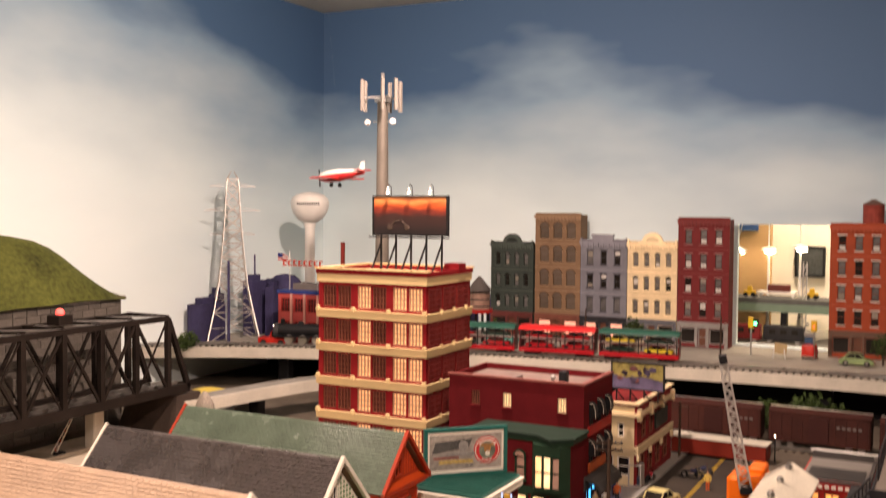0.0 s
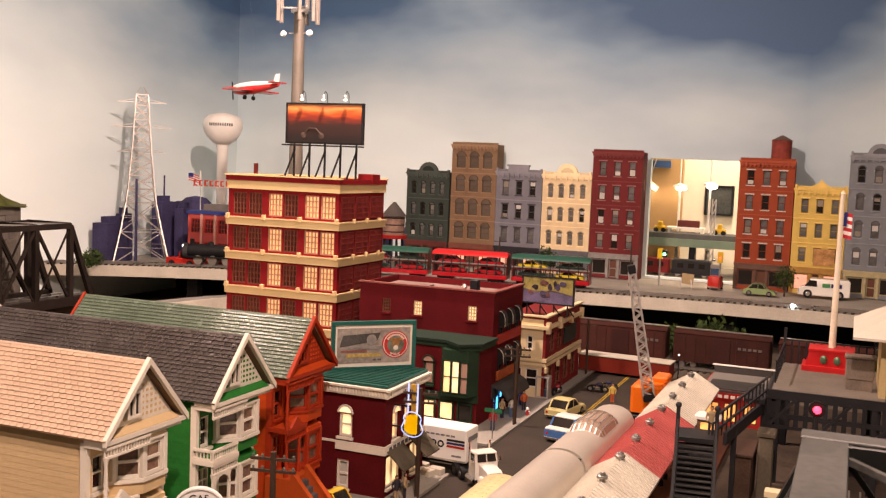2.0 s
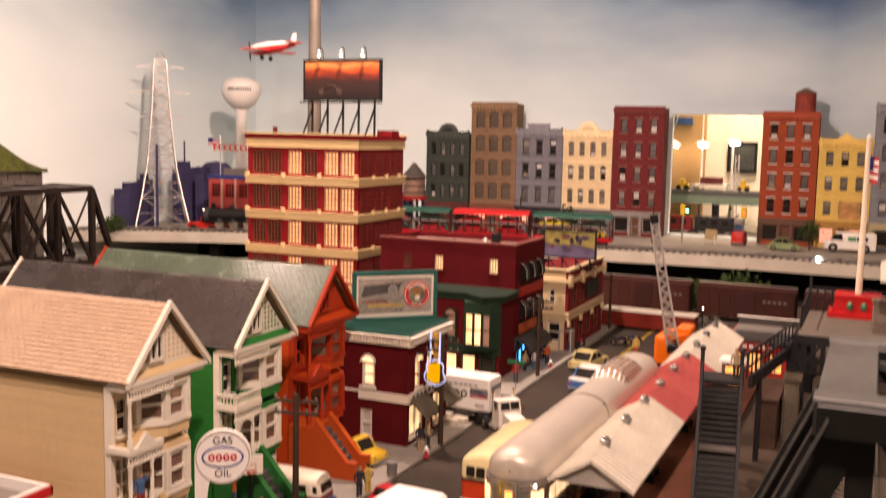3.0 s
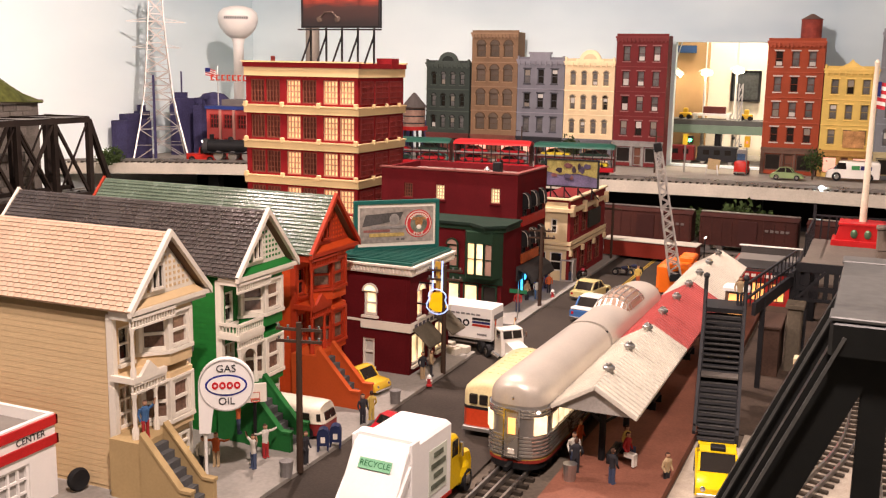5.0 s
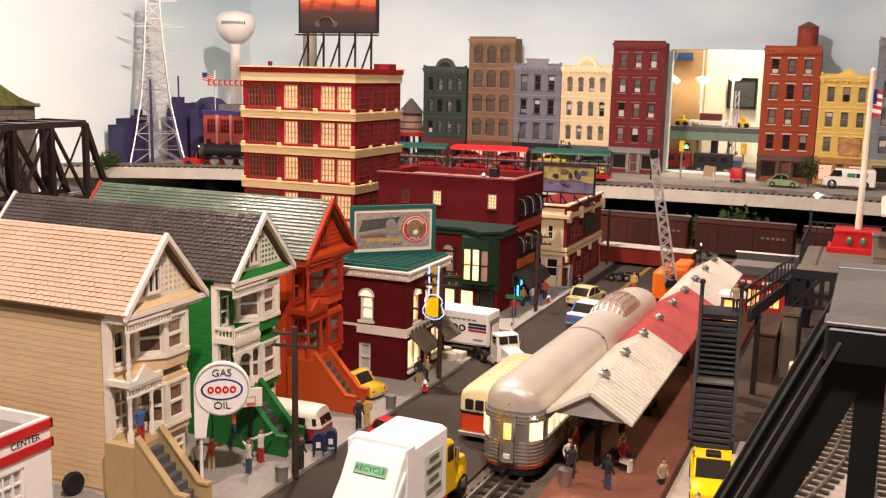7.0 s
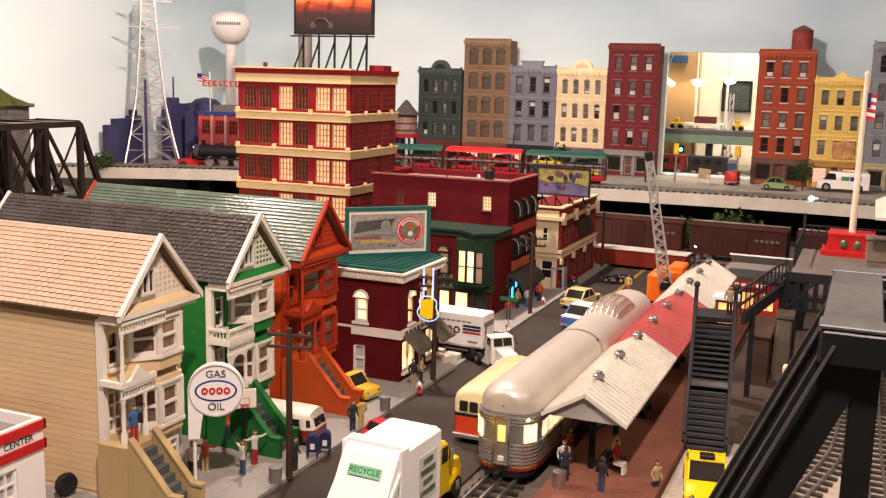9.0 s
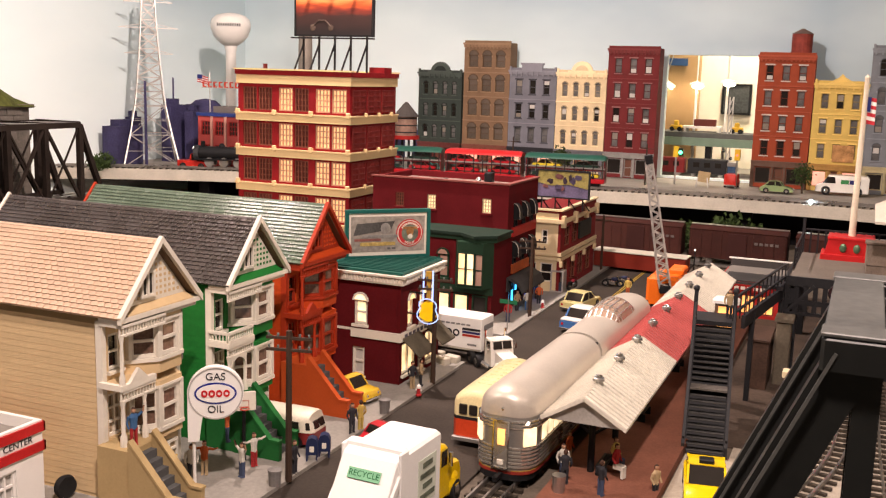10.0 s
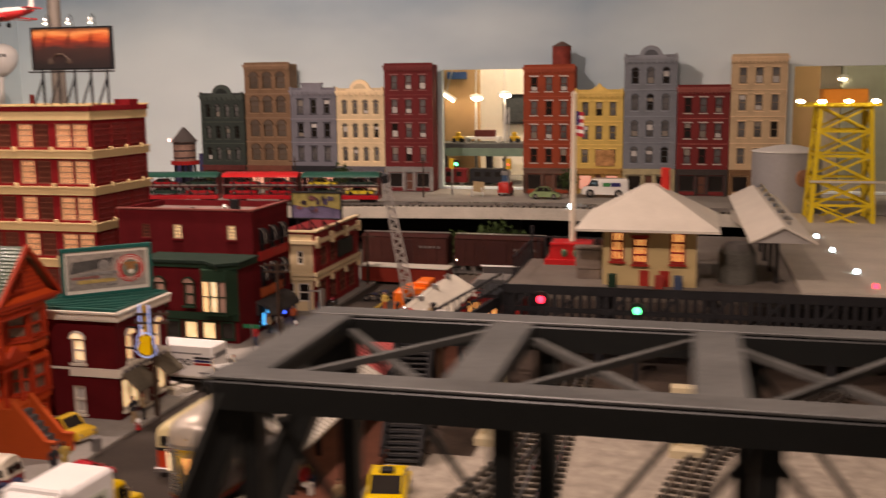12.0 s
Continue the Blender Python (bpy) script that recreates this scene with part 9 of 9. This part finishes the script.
truck_yellow = mat("truck_yellow", (0.62, 0.40, 0.0), 0.3, coat=0.5)
part("cab", skin([(0.096, 0.012), (0.096, 0.062), (0.102, 0.066), (0.116, 0.064), (0.122, 0.044), (0.148, 0.040), (0.153, 0.030), (0.153, 0.012)], 0.052, 0.94, 0.12), truck_yellow, gt, smooth=True)
part("side_glass", G().box(0.101, 0.116, -0.0262, 0.0262, 0.044, 0.060), glass_dark, gt)
for s in (-1, 1):
    part("fender", G().ball((0.136, s * 0.022, 0.018), 0.016, (1.0, 0.5, 1.0)), truck_yellow, gt)
wheel_parts(gt, [(0.0, -0.024), (0.0, 0.024), (0.03, -0.024), (0.03, 0.024), (0.136, -0.025), (0.136, 0.025)], 0.0115, 0.009)
for s in (-1, 1):
    part("mirror", G().bbox(0.112, 0.115, s * 0.031 - 0.002, s * 0.031 + 0.002, 0.044, 0.058, 0.0005), chrome, gt)

# ---- cream and red bus ----
bu = thing("city_bus", "cream and orange-red city bus seen from the back", "bus", pose(-0.405, 1.235, RD, 0, 0, 90))
bus_red = mat("bus_red", (0.55, 0.055, 0.015), 0.35, coat=0.4)
bus_cream = mat("bus_cream", (0.70, 0.60, 0.33), 0.4, coat=0.3)


def bus_ring(x, k, z0, z1, hw):
    return [(x, -hw * k, z0), (x, -hw * k, z1), (x, hw * k, z1), (x, hw * k, z0)]


BX = [(-0.088, 0.74), (-0.084, 0.90), (-0.076, 0.98), (-0.066, 1.0), (0.075, 1.0), (0.086, 0.92), (0.09, 0.8)]
part("lower_body", G().loft([bus_ring(x, k, 0.008, 0.034, 0.029) for x, k in BX]), bus_red, bu, smooth=True)
part("belt", G().loft([bus_ring(x, k, 0.034, 0.038, 0.0293) for x, k in BX]), black, bu)
rs = []
for x, k in BX:
    hw = 0.0288 * k
    rs.append([(x, -hw, 0.038)] + [(x + (0.006 * (1 - k) * (1 if x < 0 else -1)), hw * math.cos(math.pi - math.pi * i / 10), 0.054 + (0.016 - 0.03 * (1 - k)) * math.sin(math.pi * i / 10)) for i in range(11)] + [(x, hw, 0.038)])
part("upper_body", G().loft(rs), bus_cream, bu, smooth=True)
for y in (-0.013, 0.0, 0.013):
    part("rear_window", G().bbox(-0.0895, -0.0855, y - 0.0052, y + 0.0052, 0.041, 0.053, 0.001), glass_dark, bu)
for s in (-1, 1):
    for k in range(7):
        part("side_window", G().box(-0.066 + k * 0.0195, -0.050 + k * 0.0195, s * 0.0289 - 0.0006, s * 0.0289 + 0.0006, 0.041, 0.053), glass_dark, bu)
part("bumper", G().bbox(-0.092, -0.086, -0.026, 0.026, 0.008, 0.013, 0.001), steel, bu)
gr = G()
for k in range(9):
    gr.box(-0.05 + k * 0.014, -0.048 + k * 0.014, -0.009, 0.009, 0.0685, 0.0702)
part("roof_rib", gr, bus_cream, bu)["kind"] = "stuff"
wheel_parts(bu, [(-0.05, -0.026), (-0.05, 0.026), (0.055, -0.026), (0.055, 0.026)], 0.0105, 0.007)

# ---- white lorry with box trailer in the side street ----
lr = thing("box_trailer", "white box trailer with blue and red stripes in the side street", "trailer", pose(-0.582, 1.513, RD, 0, 0, -3))
part("trailer_box", G().bbox(-0.075, 0.060, -0.0260, 0.020, 0.020, 0.072, 0.001), tw_, lr)
part("trailer_frame", G().box(-0.072, 0.058, -0.016, 0.016, 0.013, 0.020), black, lr)
for z, c in ((0.0515, mat("stripe_black", (0.02, 0.02, 0.025), 0.5)), (0.0465, MATS["mark_blue"]), (0.0415, MATS["stripe_red"])):
    part("stripe", G().prism([(0.0265, z), (0.0575, z), (0.0575, z + 0.0036), (0.0275, z + 0.0036)], -0.0266, -0.0260, axis="y"), c, lr)
for k in range(4):
    gl = G()
    for i in range(14):
        a0, a1 = 2 * math.pi * i / 14, 2 * math.pi * (i + 1) / 14
        gl.prism([(-0.0225 + k * 0.0130 + r_ * math.cos(a_), 0.0455 + r_ * math.sin(a_)) for r_, a_ in ((0.0032, a0), (0.0058, a0), (0.0058, a1), (0.0032, a1))], -0.0266, -0.0260, axis="y")
    part("letter_shape", gl, blk_letter, lr)
for k in range(8):
    part("lettering_bar", G().box(-0.028 + k * 0.0088, -0.0213 + k * 0.0088, -0.0266, -0.0260, 0.0585, 0.0612), mat("letter_grey", (0.2, 0.2, 0.2), 0.5), lr)
part("lettering_bar", G().box(0.036, 0.052, -0.0266, -0.0260, 0.0275, 0.0305), MATS["letter_grey"], lr)
part("end_mark", G().box(0.0600, 0.0606, -0.018, 0.018, 0.052, 0.060), MATS["letter_grey"], lr)
part("lower_rail", G().bar((-0.074, -0.0262, 0.0215), (0.0595, -0.0262, 0.0215), 0.0012, 0.003), steel, lr)
wheel_parts(lr, [(-0.06, -0.022), (-0.06, 0.022), (-0.036, -0.022), (-0.036, 0.022)], 0.0098, 0.008)
tc_ = thing("lorry_tractor", "white long-nosed lorry tractor with chrome stacks, turned under the trailer", "lorry", pose(-0.531, 1.499, RD, 0, 0, -44))
part("chassis", G().bbox(-0.004, 0.108, -0.011, 0.011, 0.009, 0.0145, 0.001), black, tc_)
part("cab", skin([(0.056, 0.0145), (0.056, 0.052), (0.059, 0.056), (0.074, 0.0555), (0.0785, 0.040), (0.0785, 0.0145)], 0.037, 0.96, 0.1), wp, tc_, smooth=True)
part("bonnet", skin([(0.078, 0.0145), (0.078, 0.0385), (0.104, 0.0350), (0.1075, 0.032), (0.1075, 0.0145)], 0.025, 0.95, 0.14), wp, tc_, smooth=True)
part("roof_visor", G().box(0.074, 0.0785, -0.0165, 0.0165, 0.0535, 0.0548), wp, tc_)
for s in (-1, 1):
    part("windscreen", G().loft([[(0.0755, s * 0.0010, 0.0525), (0.0765, s * 0.0010, 0.0525), (0.0765, s * 0.0145, 0.0525), (0.0755, s * 0.0145, 0.0525)], [(0.0788, s * 0.0010, 0.0415), (0.0798, s * 0.0010, 0.0415), (0.0798, s * 0.0152, 0.0415), (0.0788, s * 0.0152, 0.0415)]]), glass_dark, tc_)
    part("side_window", G().box(0.062, 0.0735, s * 0.0186 - 0.0004, s * 0.0186 + 0.0004, 0.041, 0.052), glass_dark, tc_)
    part("exhaust_stack", G().cyl((0.053, s * 0.0165, 0.012), (0.053, s * 0.0165, 0.066), 0.0019, n=8), chrome, tc_)
    part("fuel_tank", G().cyl((0.050, s * 0.0165, 0.0125), (0.076, s * 0.0165, 0.0125), 0.0052, n=12), chrome, tc_)
    part("fender", G().ball((0.097, s * 0.0165, 0.0155), 0.0115, (1, 0.42, 0.9)), wp, tc_)
    part("headlight", G().ball((0.1075, s * 0.0155, 0.020), 0.0028), chrome, tc_)
    part("mirror", G().bbox(0.0765, 0.0780, s * 0.0225 - 0.0018, s * 0.0225 + 0.0018, 0.041, 0.050, 0.0004), chrome, tc_)
part("grille", G().bbox(0.1078, 0.1092, -0.0085, 0.0085, 0.013, 0.0325, 0.0005), chrome, tc_)
part("bumper", G().bbox(0.108, 0.112, -0.019, 0.019, 0.007, 0.0125, 0.001), chrome, tc_)
wheel_parts(tc_, [(0.004, -0.0165), (0.004, 0.0165), (0.027, -0.0165), (0.027, 0.0165), (0.097, -0.0165), (0.097, 0.0165)], 0.0098, 0.007)
for k in range(4):
    solid("concrete_block", G().bbox(-0.012, 0.012, -0.007, 0.007, 0, 0.010 + 0.004 * (k % 2), 0.001), pale_concrete, "low grey concrete block on the pavement edge", "concrete block", pose(-0.575 - 0.026 * (k % 2) + 0.010 * (k // 2), 1.452 + 0.016 * (k // 2), 0.006, 0, 0, -20 + 5 * k), group="concrete blocks")

# ---- poles, hydrants, boxes, cans ----
wood = mat("dark_wood", (0.05, 0.03, 0.02), 0.8)
for x_, y, ph in ((-0.543, 0.955, 0.168), (-0.546, 1.350, 0.160), (-0.553, 1.815, 0.150)):
    up = thing("utility_pole", "dark brown wooden utility pole with two cross arms", "utility pole", pose(x_, y, 0.006), "street poles")
    part("pole", G().cyl((0, 0, 0), (0, 0, ph), 0.0038, 0.003, 10), wood, up)
    for z in (ph - 0.008, ph - 0.021):
        ca = part("cross_arm", G().bar((-0.025, 0, z), (0.025, 0, z), 0.003), wood, up, m=pose(0, 0, 0, 0, 0, 14))
        for x in (-0.022, -0.012, 0.012, 0.022):
            part("insulator", G().lathe([(0.0012, 0), (0.0014, 0.003), (0.0, 0.004)], (x, 0, z + 0.0015), 6), mat("insulator", (0.12, 0.13, 0.12), 0.3), ca)
solid("utility_pole", G().cyl((0, 0, 0), (0, 0, 0.13), 0.003, n=8).bar((-0.02, 0, 0.118), (0.02, 0, 0.118), 0.003), wood, "dark brown wooden utility pole", "utility pole", pose(-0.553, 2.35, 0.006), group="street poles")
for x, y in ((-0.541, 1.290), (-0.553, 1.895)):
    fh = thing("fire_hydrant", "small red and white fire hydrant", "fire hydrant", pose(x, y, 0.006), "hydrants")
    part("body", G().lathe([(0.0042, 0), (0.0042, 0.002), (0.0028, 0.003), (0.0028, 0.011)], n=10), mat("hydrant_red", (0.4, 0.03, 0.03), 0.5), fh)
    part("cap", G().lathe([(0.0036, 0.011), (0.003, 0.014), (0.0, 0.017)], n=10), white_paint, fh)
    part("nozzle", G().cyl((-0.0045, 0, 0.008), (0.0045, 0, 0.008), 0.0014, n=8), white_paint, fh)
for x, y in ((-0.550, 1.202), (-0.549, 0.937), (-0.575, 1.87)):
    tc = thing("trash_can", "dull grey trash can on the pavement", "trash can", pose(x, y, 0.006), "pavement trash cans")
    part("can", G().lathe([(0.0062, 0), (0.0072, 0.017)], n=12), mat("can_grey", (0.18, 0.17, 0.16), 0.6), tc)
    part("lid", G().lathe([(0.0078, 0.017), (0.0078, 0.019), (0.002, 0.021)], n=12), MATS["can_grey"], tc)
for x, y, rz in ((-0.552, 1.020, 25), (-0.545, 1.036, 25)):
    mbx = thing("mail_box", "dark blue street mail box on legs", "mail box", pose(x, y, 0.006, 0, 0, rz) @ Matrix.Diagonal((0.85, 0.85, 0.95, 1)), "mail boxes")
    part("body", G().prism([(-0.008, 0.008), (0.008, 0.008), (0.008, 0.022), (0.0055, 0.0275), (0.0, 0.0295), (-0.0055, 0.0275), (-0.008, 0.022)], -0.007, 0.007, axis="y"), mat("mail_blue", (0.020, 0.028, 0.075), 0.45), mbx)
    for sx in (-0.0065, 0.0065):
        for sy in (-0.0055, 0.0055):
            part("leg", G().bar((sx, sy, 0), (sx, sy, 0.008), 0.0022), MATS["mail_blue"], mbx)
    part("plate", G().box(-0.003, 0.003, -0.0076, -0.007, 0.012, 0.019), off_white, mbx)
bh = thing("basketball_hoop", "basketball hoop with a white board on a pole", "basketball hoop", pose(-0.620, 0.984, 0.006, 0, 0, 40))
part("pole", G().cyl((0, 0, 0), (0, 0, 0.066), 0.002, n=8), black, bh)
part("board", G().bbox(-0.013, 0.013, -0.004, -0.002, 0.060, 0.082, 0.0005), off_white, bh)
part("board_mark", G().ring(-0.0055, 0.0055, 0.064, 0.072, 0.0009, -0.0044, -0.004), mat("mark_rose", (0.45, 0.16, 0.12), 0.6), bh)
part("rim", G().tube([(0.005 * math.cos(2 * math.pi * i / 14), -0.010 + 0.005 * math.sin(2 * math.pi * i / 14), 0.064) for i in range(15)], 0.0006, 5), red_letter, bh)
pb = thing("news_stand", "small pale grey glazed street kiosk", "kiosk", pose(-0.5716, 2.06, 0.006))
part("frame", G().ring(-0.014, 0.014, 0, 0.046, 0.003, -0.012, 0.012).box(-0.011, 0.011, 0.010, 0.012, 0.003, 0.043), mat("kiosk_pale_grey", (0.36, 0.34, 0.31), 0.5, var=0.1), pb)
part("shelf", G().box(-0.011, 0.011, -0.008, 0.010, 0.003, 0.020), mat("kiosk_blue_grey", (0.05, 0.06, 0.09), 0.5), pb)
part("glass", G().box(-0.0108, 0.0108, 0.002, 0.0035, 0.0205, 0.043), mat("kiosk_pane", (0.22, 0.19, 0.17), 0.15, var=0.2), pb)
sn = thing("street_sign", "small green street name sign on a post", "street sign", pose(-0.556, 1.70, 0.006))
part("post", G().cyl((0, 0, 0), (0, 0, 0.055), 0.0012, n=6), steel, sn)
part("plate", G().box(-0.016, 0.016, -0.0006, 0.0006, 0.047, 0.054), mat("sign_green", (0.02, 0.16, 0.07), 0.5), sn)

# ---- model figures, plain shapes of one mesh each ----
FIG = {}


def figure(x, y, z, rz, coat, legs, arms=0, h=0.040, sit=False):
    """A plain painted figure: legs, body, arms and head in one moulded mesh with coloured faces."""
    key = (coat.name, legs.name, arms, sit)
    if key not in FIG:
        g = G()
        hip = 0.45
        if sit:
            g.bbox(-0.10, 0.10, -0.28, 0.06, hip - 0.17, hip - 0.04, 0.02)
            g.bbox(-0.09, -0.01, -0.28, -0.20, 0.05, hip - 0.06, 0.01).bbox(0.01, 0.09, -0.28, -0.20, 0.05, hip - 0.06, 0.01)
        else:
            for s in (-1, 1):
                g.loft([[(s * 0.055 + 0.045 * math.cos(a), 0.05 * math.sin(a) * 1.0, 0.0) for a in [k * math.pi / 3 for k in range(6)]],
                        [(s * 0.055 + 0.042 * math.cos(a), 0.05 * math.sin(a), 0.22) for a in [k * math.pi / 3 for k in range(6)]],
                        [(s * 0.052 + 0.058 * math.cos(a), 0.065 * math.sin(a), hip) for a in [k * math.pi / 3 for k in range(6)]]])
                g.ball((s * 0.055, -0.03, 0.02), 0.05, (0.9, 1.6, 0.5), 6, 4)
        nl = len(g.f)
        o = 8
        ringz = [(hip - 0.03, 0.10, 0.065), (0.58, 0.095, 0.062), (0.74, 0.13, 0.075), (0.80, 0.10, 0.06), (0.83, 0.04, 0.04)]
        g.loft([[(a * math.cos(2 * math.pi * k / o), b * math.sin(2 * math.pi * k / o), zz) for k in range(o)] for zz, a, b in ringz])
        for s in (-1, 1):
            sh_p = Vector((s * 0.13, 0, 0.76))
            if arms == 2 or (arms == 1 and s > 0):
                el, ha = Vector((s * 0.22, -0.04, 0.86)), Vector((s * 0.24, -0.08, 1.02))
            elif arms == 3:
                el, ha = Vector((s * 0.24, 0, 0.74)), Vector((s * 0.38, -0.04, 0.80))
            else:
                el, ha = Vector((s * 0.17, 0.02, 0.60)), Vector((s * 0.15, -0.08, 0.46))
            g.cyl(sh_p, el, 0.038, 0.032, 6).cyl(el, ha, 0.032, 0.024, 6)
        nb_ = len(g.f)
        g.ball((0, 0, 0.91), 0.072, (0.9, 1.0, 1.15), 8, 6)
        me = g.mesh("figure", coat)
        me.materials.append(legs)
        me.materials.append(mat("figure_skin", (0.42, 0.24, 0.15), 0.6))
        me.materials.append(mat("figure_hair", (0.06, 0.03, 0.02), 0.7))
        for i, p in enumerate(me.polygons):
            c = p.center
            if c.z > 0.845:
                p.material_index = 3 if c.z > 0.94 or c.y > 0.02 else 2
            elif i < nl:
                p.material_index = 1
        FIG[key] = me
    ob = new("model_figure", FIG[key])
    ob.matrix_basis = pose(x, y, z, 0, 0, rz) @ Matrix.Diagonal((h, h, h, 1))
    return tagged(ob, "small painted model figure standing by the street" if not sit else "small painted model figure on a bench", "model figure", "street figures")


def cloth(name, c):
    return mat("cloth_" + name, c, 0.8, var=0.15, scale=200)


c_red, c_blue, c_dark, c_white = cloth("red", (0.35, 0.03, 0.03)), cloth("blue", (0.05, 0.12, 0.25)), cloth("dark", (0.03, 0.03, 0.035)), cloth("white", (0.6, 0.57, 0.5))
c_orange, c_tan, c_yel, c_jean = cloth("orange", (0.45, 0.10, 0.03)), cloth("tan", (0.38, 0.28, 0.16)), cloth("yellow", (0.55, 0.40, 0.10)), cloth("jean", (0.06, 0.08, 0.14))
PV = 0.006
for a in [(-0.652, 0.838, PV + 0.062, 60, c_blue, c_red, 1), (-0.640, 0.884, PV, 120, c_yel, c_dark, 3), (-0.640, 0.914, PV, 40, c_white, c_dark, 0), (-0.634, 0.929, PV, 20, c_orange, c_tan, 3),
          (-0.630, 0.966, PV + 0.026, 130, c_orange, c_jean, 2), (-0.594, 0.942, PV, -20, c_white, c_jean, 2), (-0.600, 0.974, PV, 70, c_white, c_red, 3), (-0.548, 0.975, PV, 90, c_dark, c_dark, 0),
          (-0.552, 1.116, PV, 60, c_dark, c_dark, 0), (-0.548, 1.131, PV, 240, c_yel, c_yel, 0), (-0.563, 1.316, PV, 60, c_dark, c_tan, 0), (-0.557, 1.332, PV, 110, c_tan, c_dark, 0),
          (-0.590, 1.850, PV, 60, c_tan, c_dark, 0), (-0.575, 1.865, PV, 200, c_white, c_blue, 0), (-0.572, 1.93, PV, 30, c_orange, c_dark, 0), (-0.59, 1.97, PV, 30, c_blue, c_dark, 0), (-0.575, 1.755, PV, 10, c_red, c_jean, 0),
          (-0.275, 1.088, 0.012, 30, c_white, c_jean, 0), (-0.268, 1.072, 0.012, 200, c_dark, c_dark, 0), (-0.225, 1.06, 0.012, 150, c_dark, c_jean, 0), (-0.175, 1.10, 0.002, 60, c_tan, c_dark, 0),
          (-0.150, 1.425, 0.136, 10, c_tan, c_dark, 0), (-0.435, 2.11, RD, 0, c_yel, c_orange, 0), (-0.28, 1.13, 0.012, 80, c_orange, c_tan, 0)]:
    figure(*a)
figure(-0.228, 1.135, 0.012, 70, c_yel, c_jean, 0, sit=True)
figure(-0.222, 1.115, 0.012, 70, c_red, c_white, 0, sit=True)
figure(-0.662, 1.178, PV + 0.030, 60, c_dark, c_dark, 0, sit=True)

# ---- motorcycles ----
for x, y, rz, c in ((-0.485, 2.185, 10, car_blue), (-0.470, 2.215, 20, car_blue), (-0.5525, 2.10, 80, mat("bike_red", (0.4, 0.03, 0.05), 0.3))):
    mc = thing("motorcycle", "small chrome and dark motorcycle parked at the kerb", "motorcycle", pose(x, y, 0.006 if x < -0.5445 else RD, 0, 0, rz), "parked motorcycles")
    for s in (-0.016, 0.016):
        w_ = part("wheel", G().cyl((s, -0.0015, 0.0075), (s, 0.0015, 0.0075), 0.0075, n=14), rubber, mc)
        part("rim", G().cyl((s, -0.0018, 0.0075), (s, 0.0018, 0.0075), 0.004, n=10), chrome, w_)
    part("engine", G().bbox(-0.006, 0.006, -0.004, 0.004, 0.005, 0.013, 0.001), chrome, mc)
    part("tank", G().ball((0.003, 0, 0.017), 0.005, (1.5, 0.8, 0.8)), c, mc)
    part("seat", G().bbox(-0.016, -0.003, -0.003, 0.003, 0.014, 0.017, 0.001), rubber, mc)
    part("fork", G().bar((0.016, 0, 0.0075), (0.010, 0, 0.024), 0.0016), chrome, mc)
    part("handlebar", G().bar((0.010, -0.008, 0.0245), (0.010, 0.008, 0.0245), 0.0014), chrome, mc)
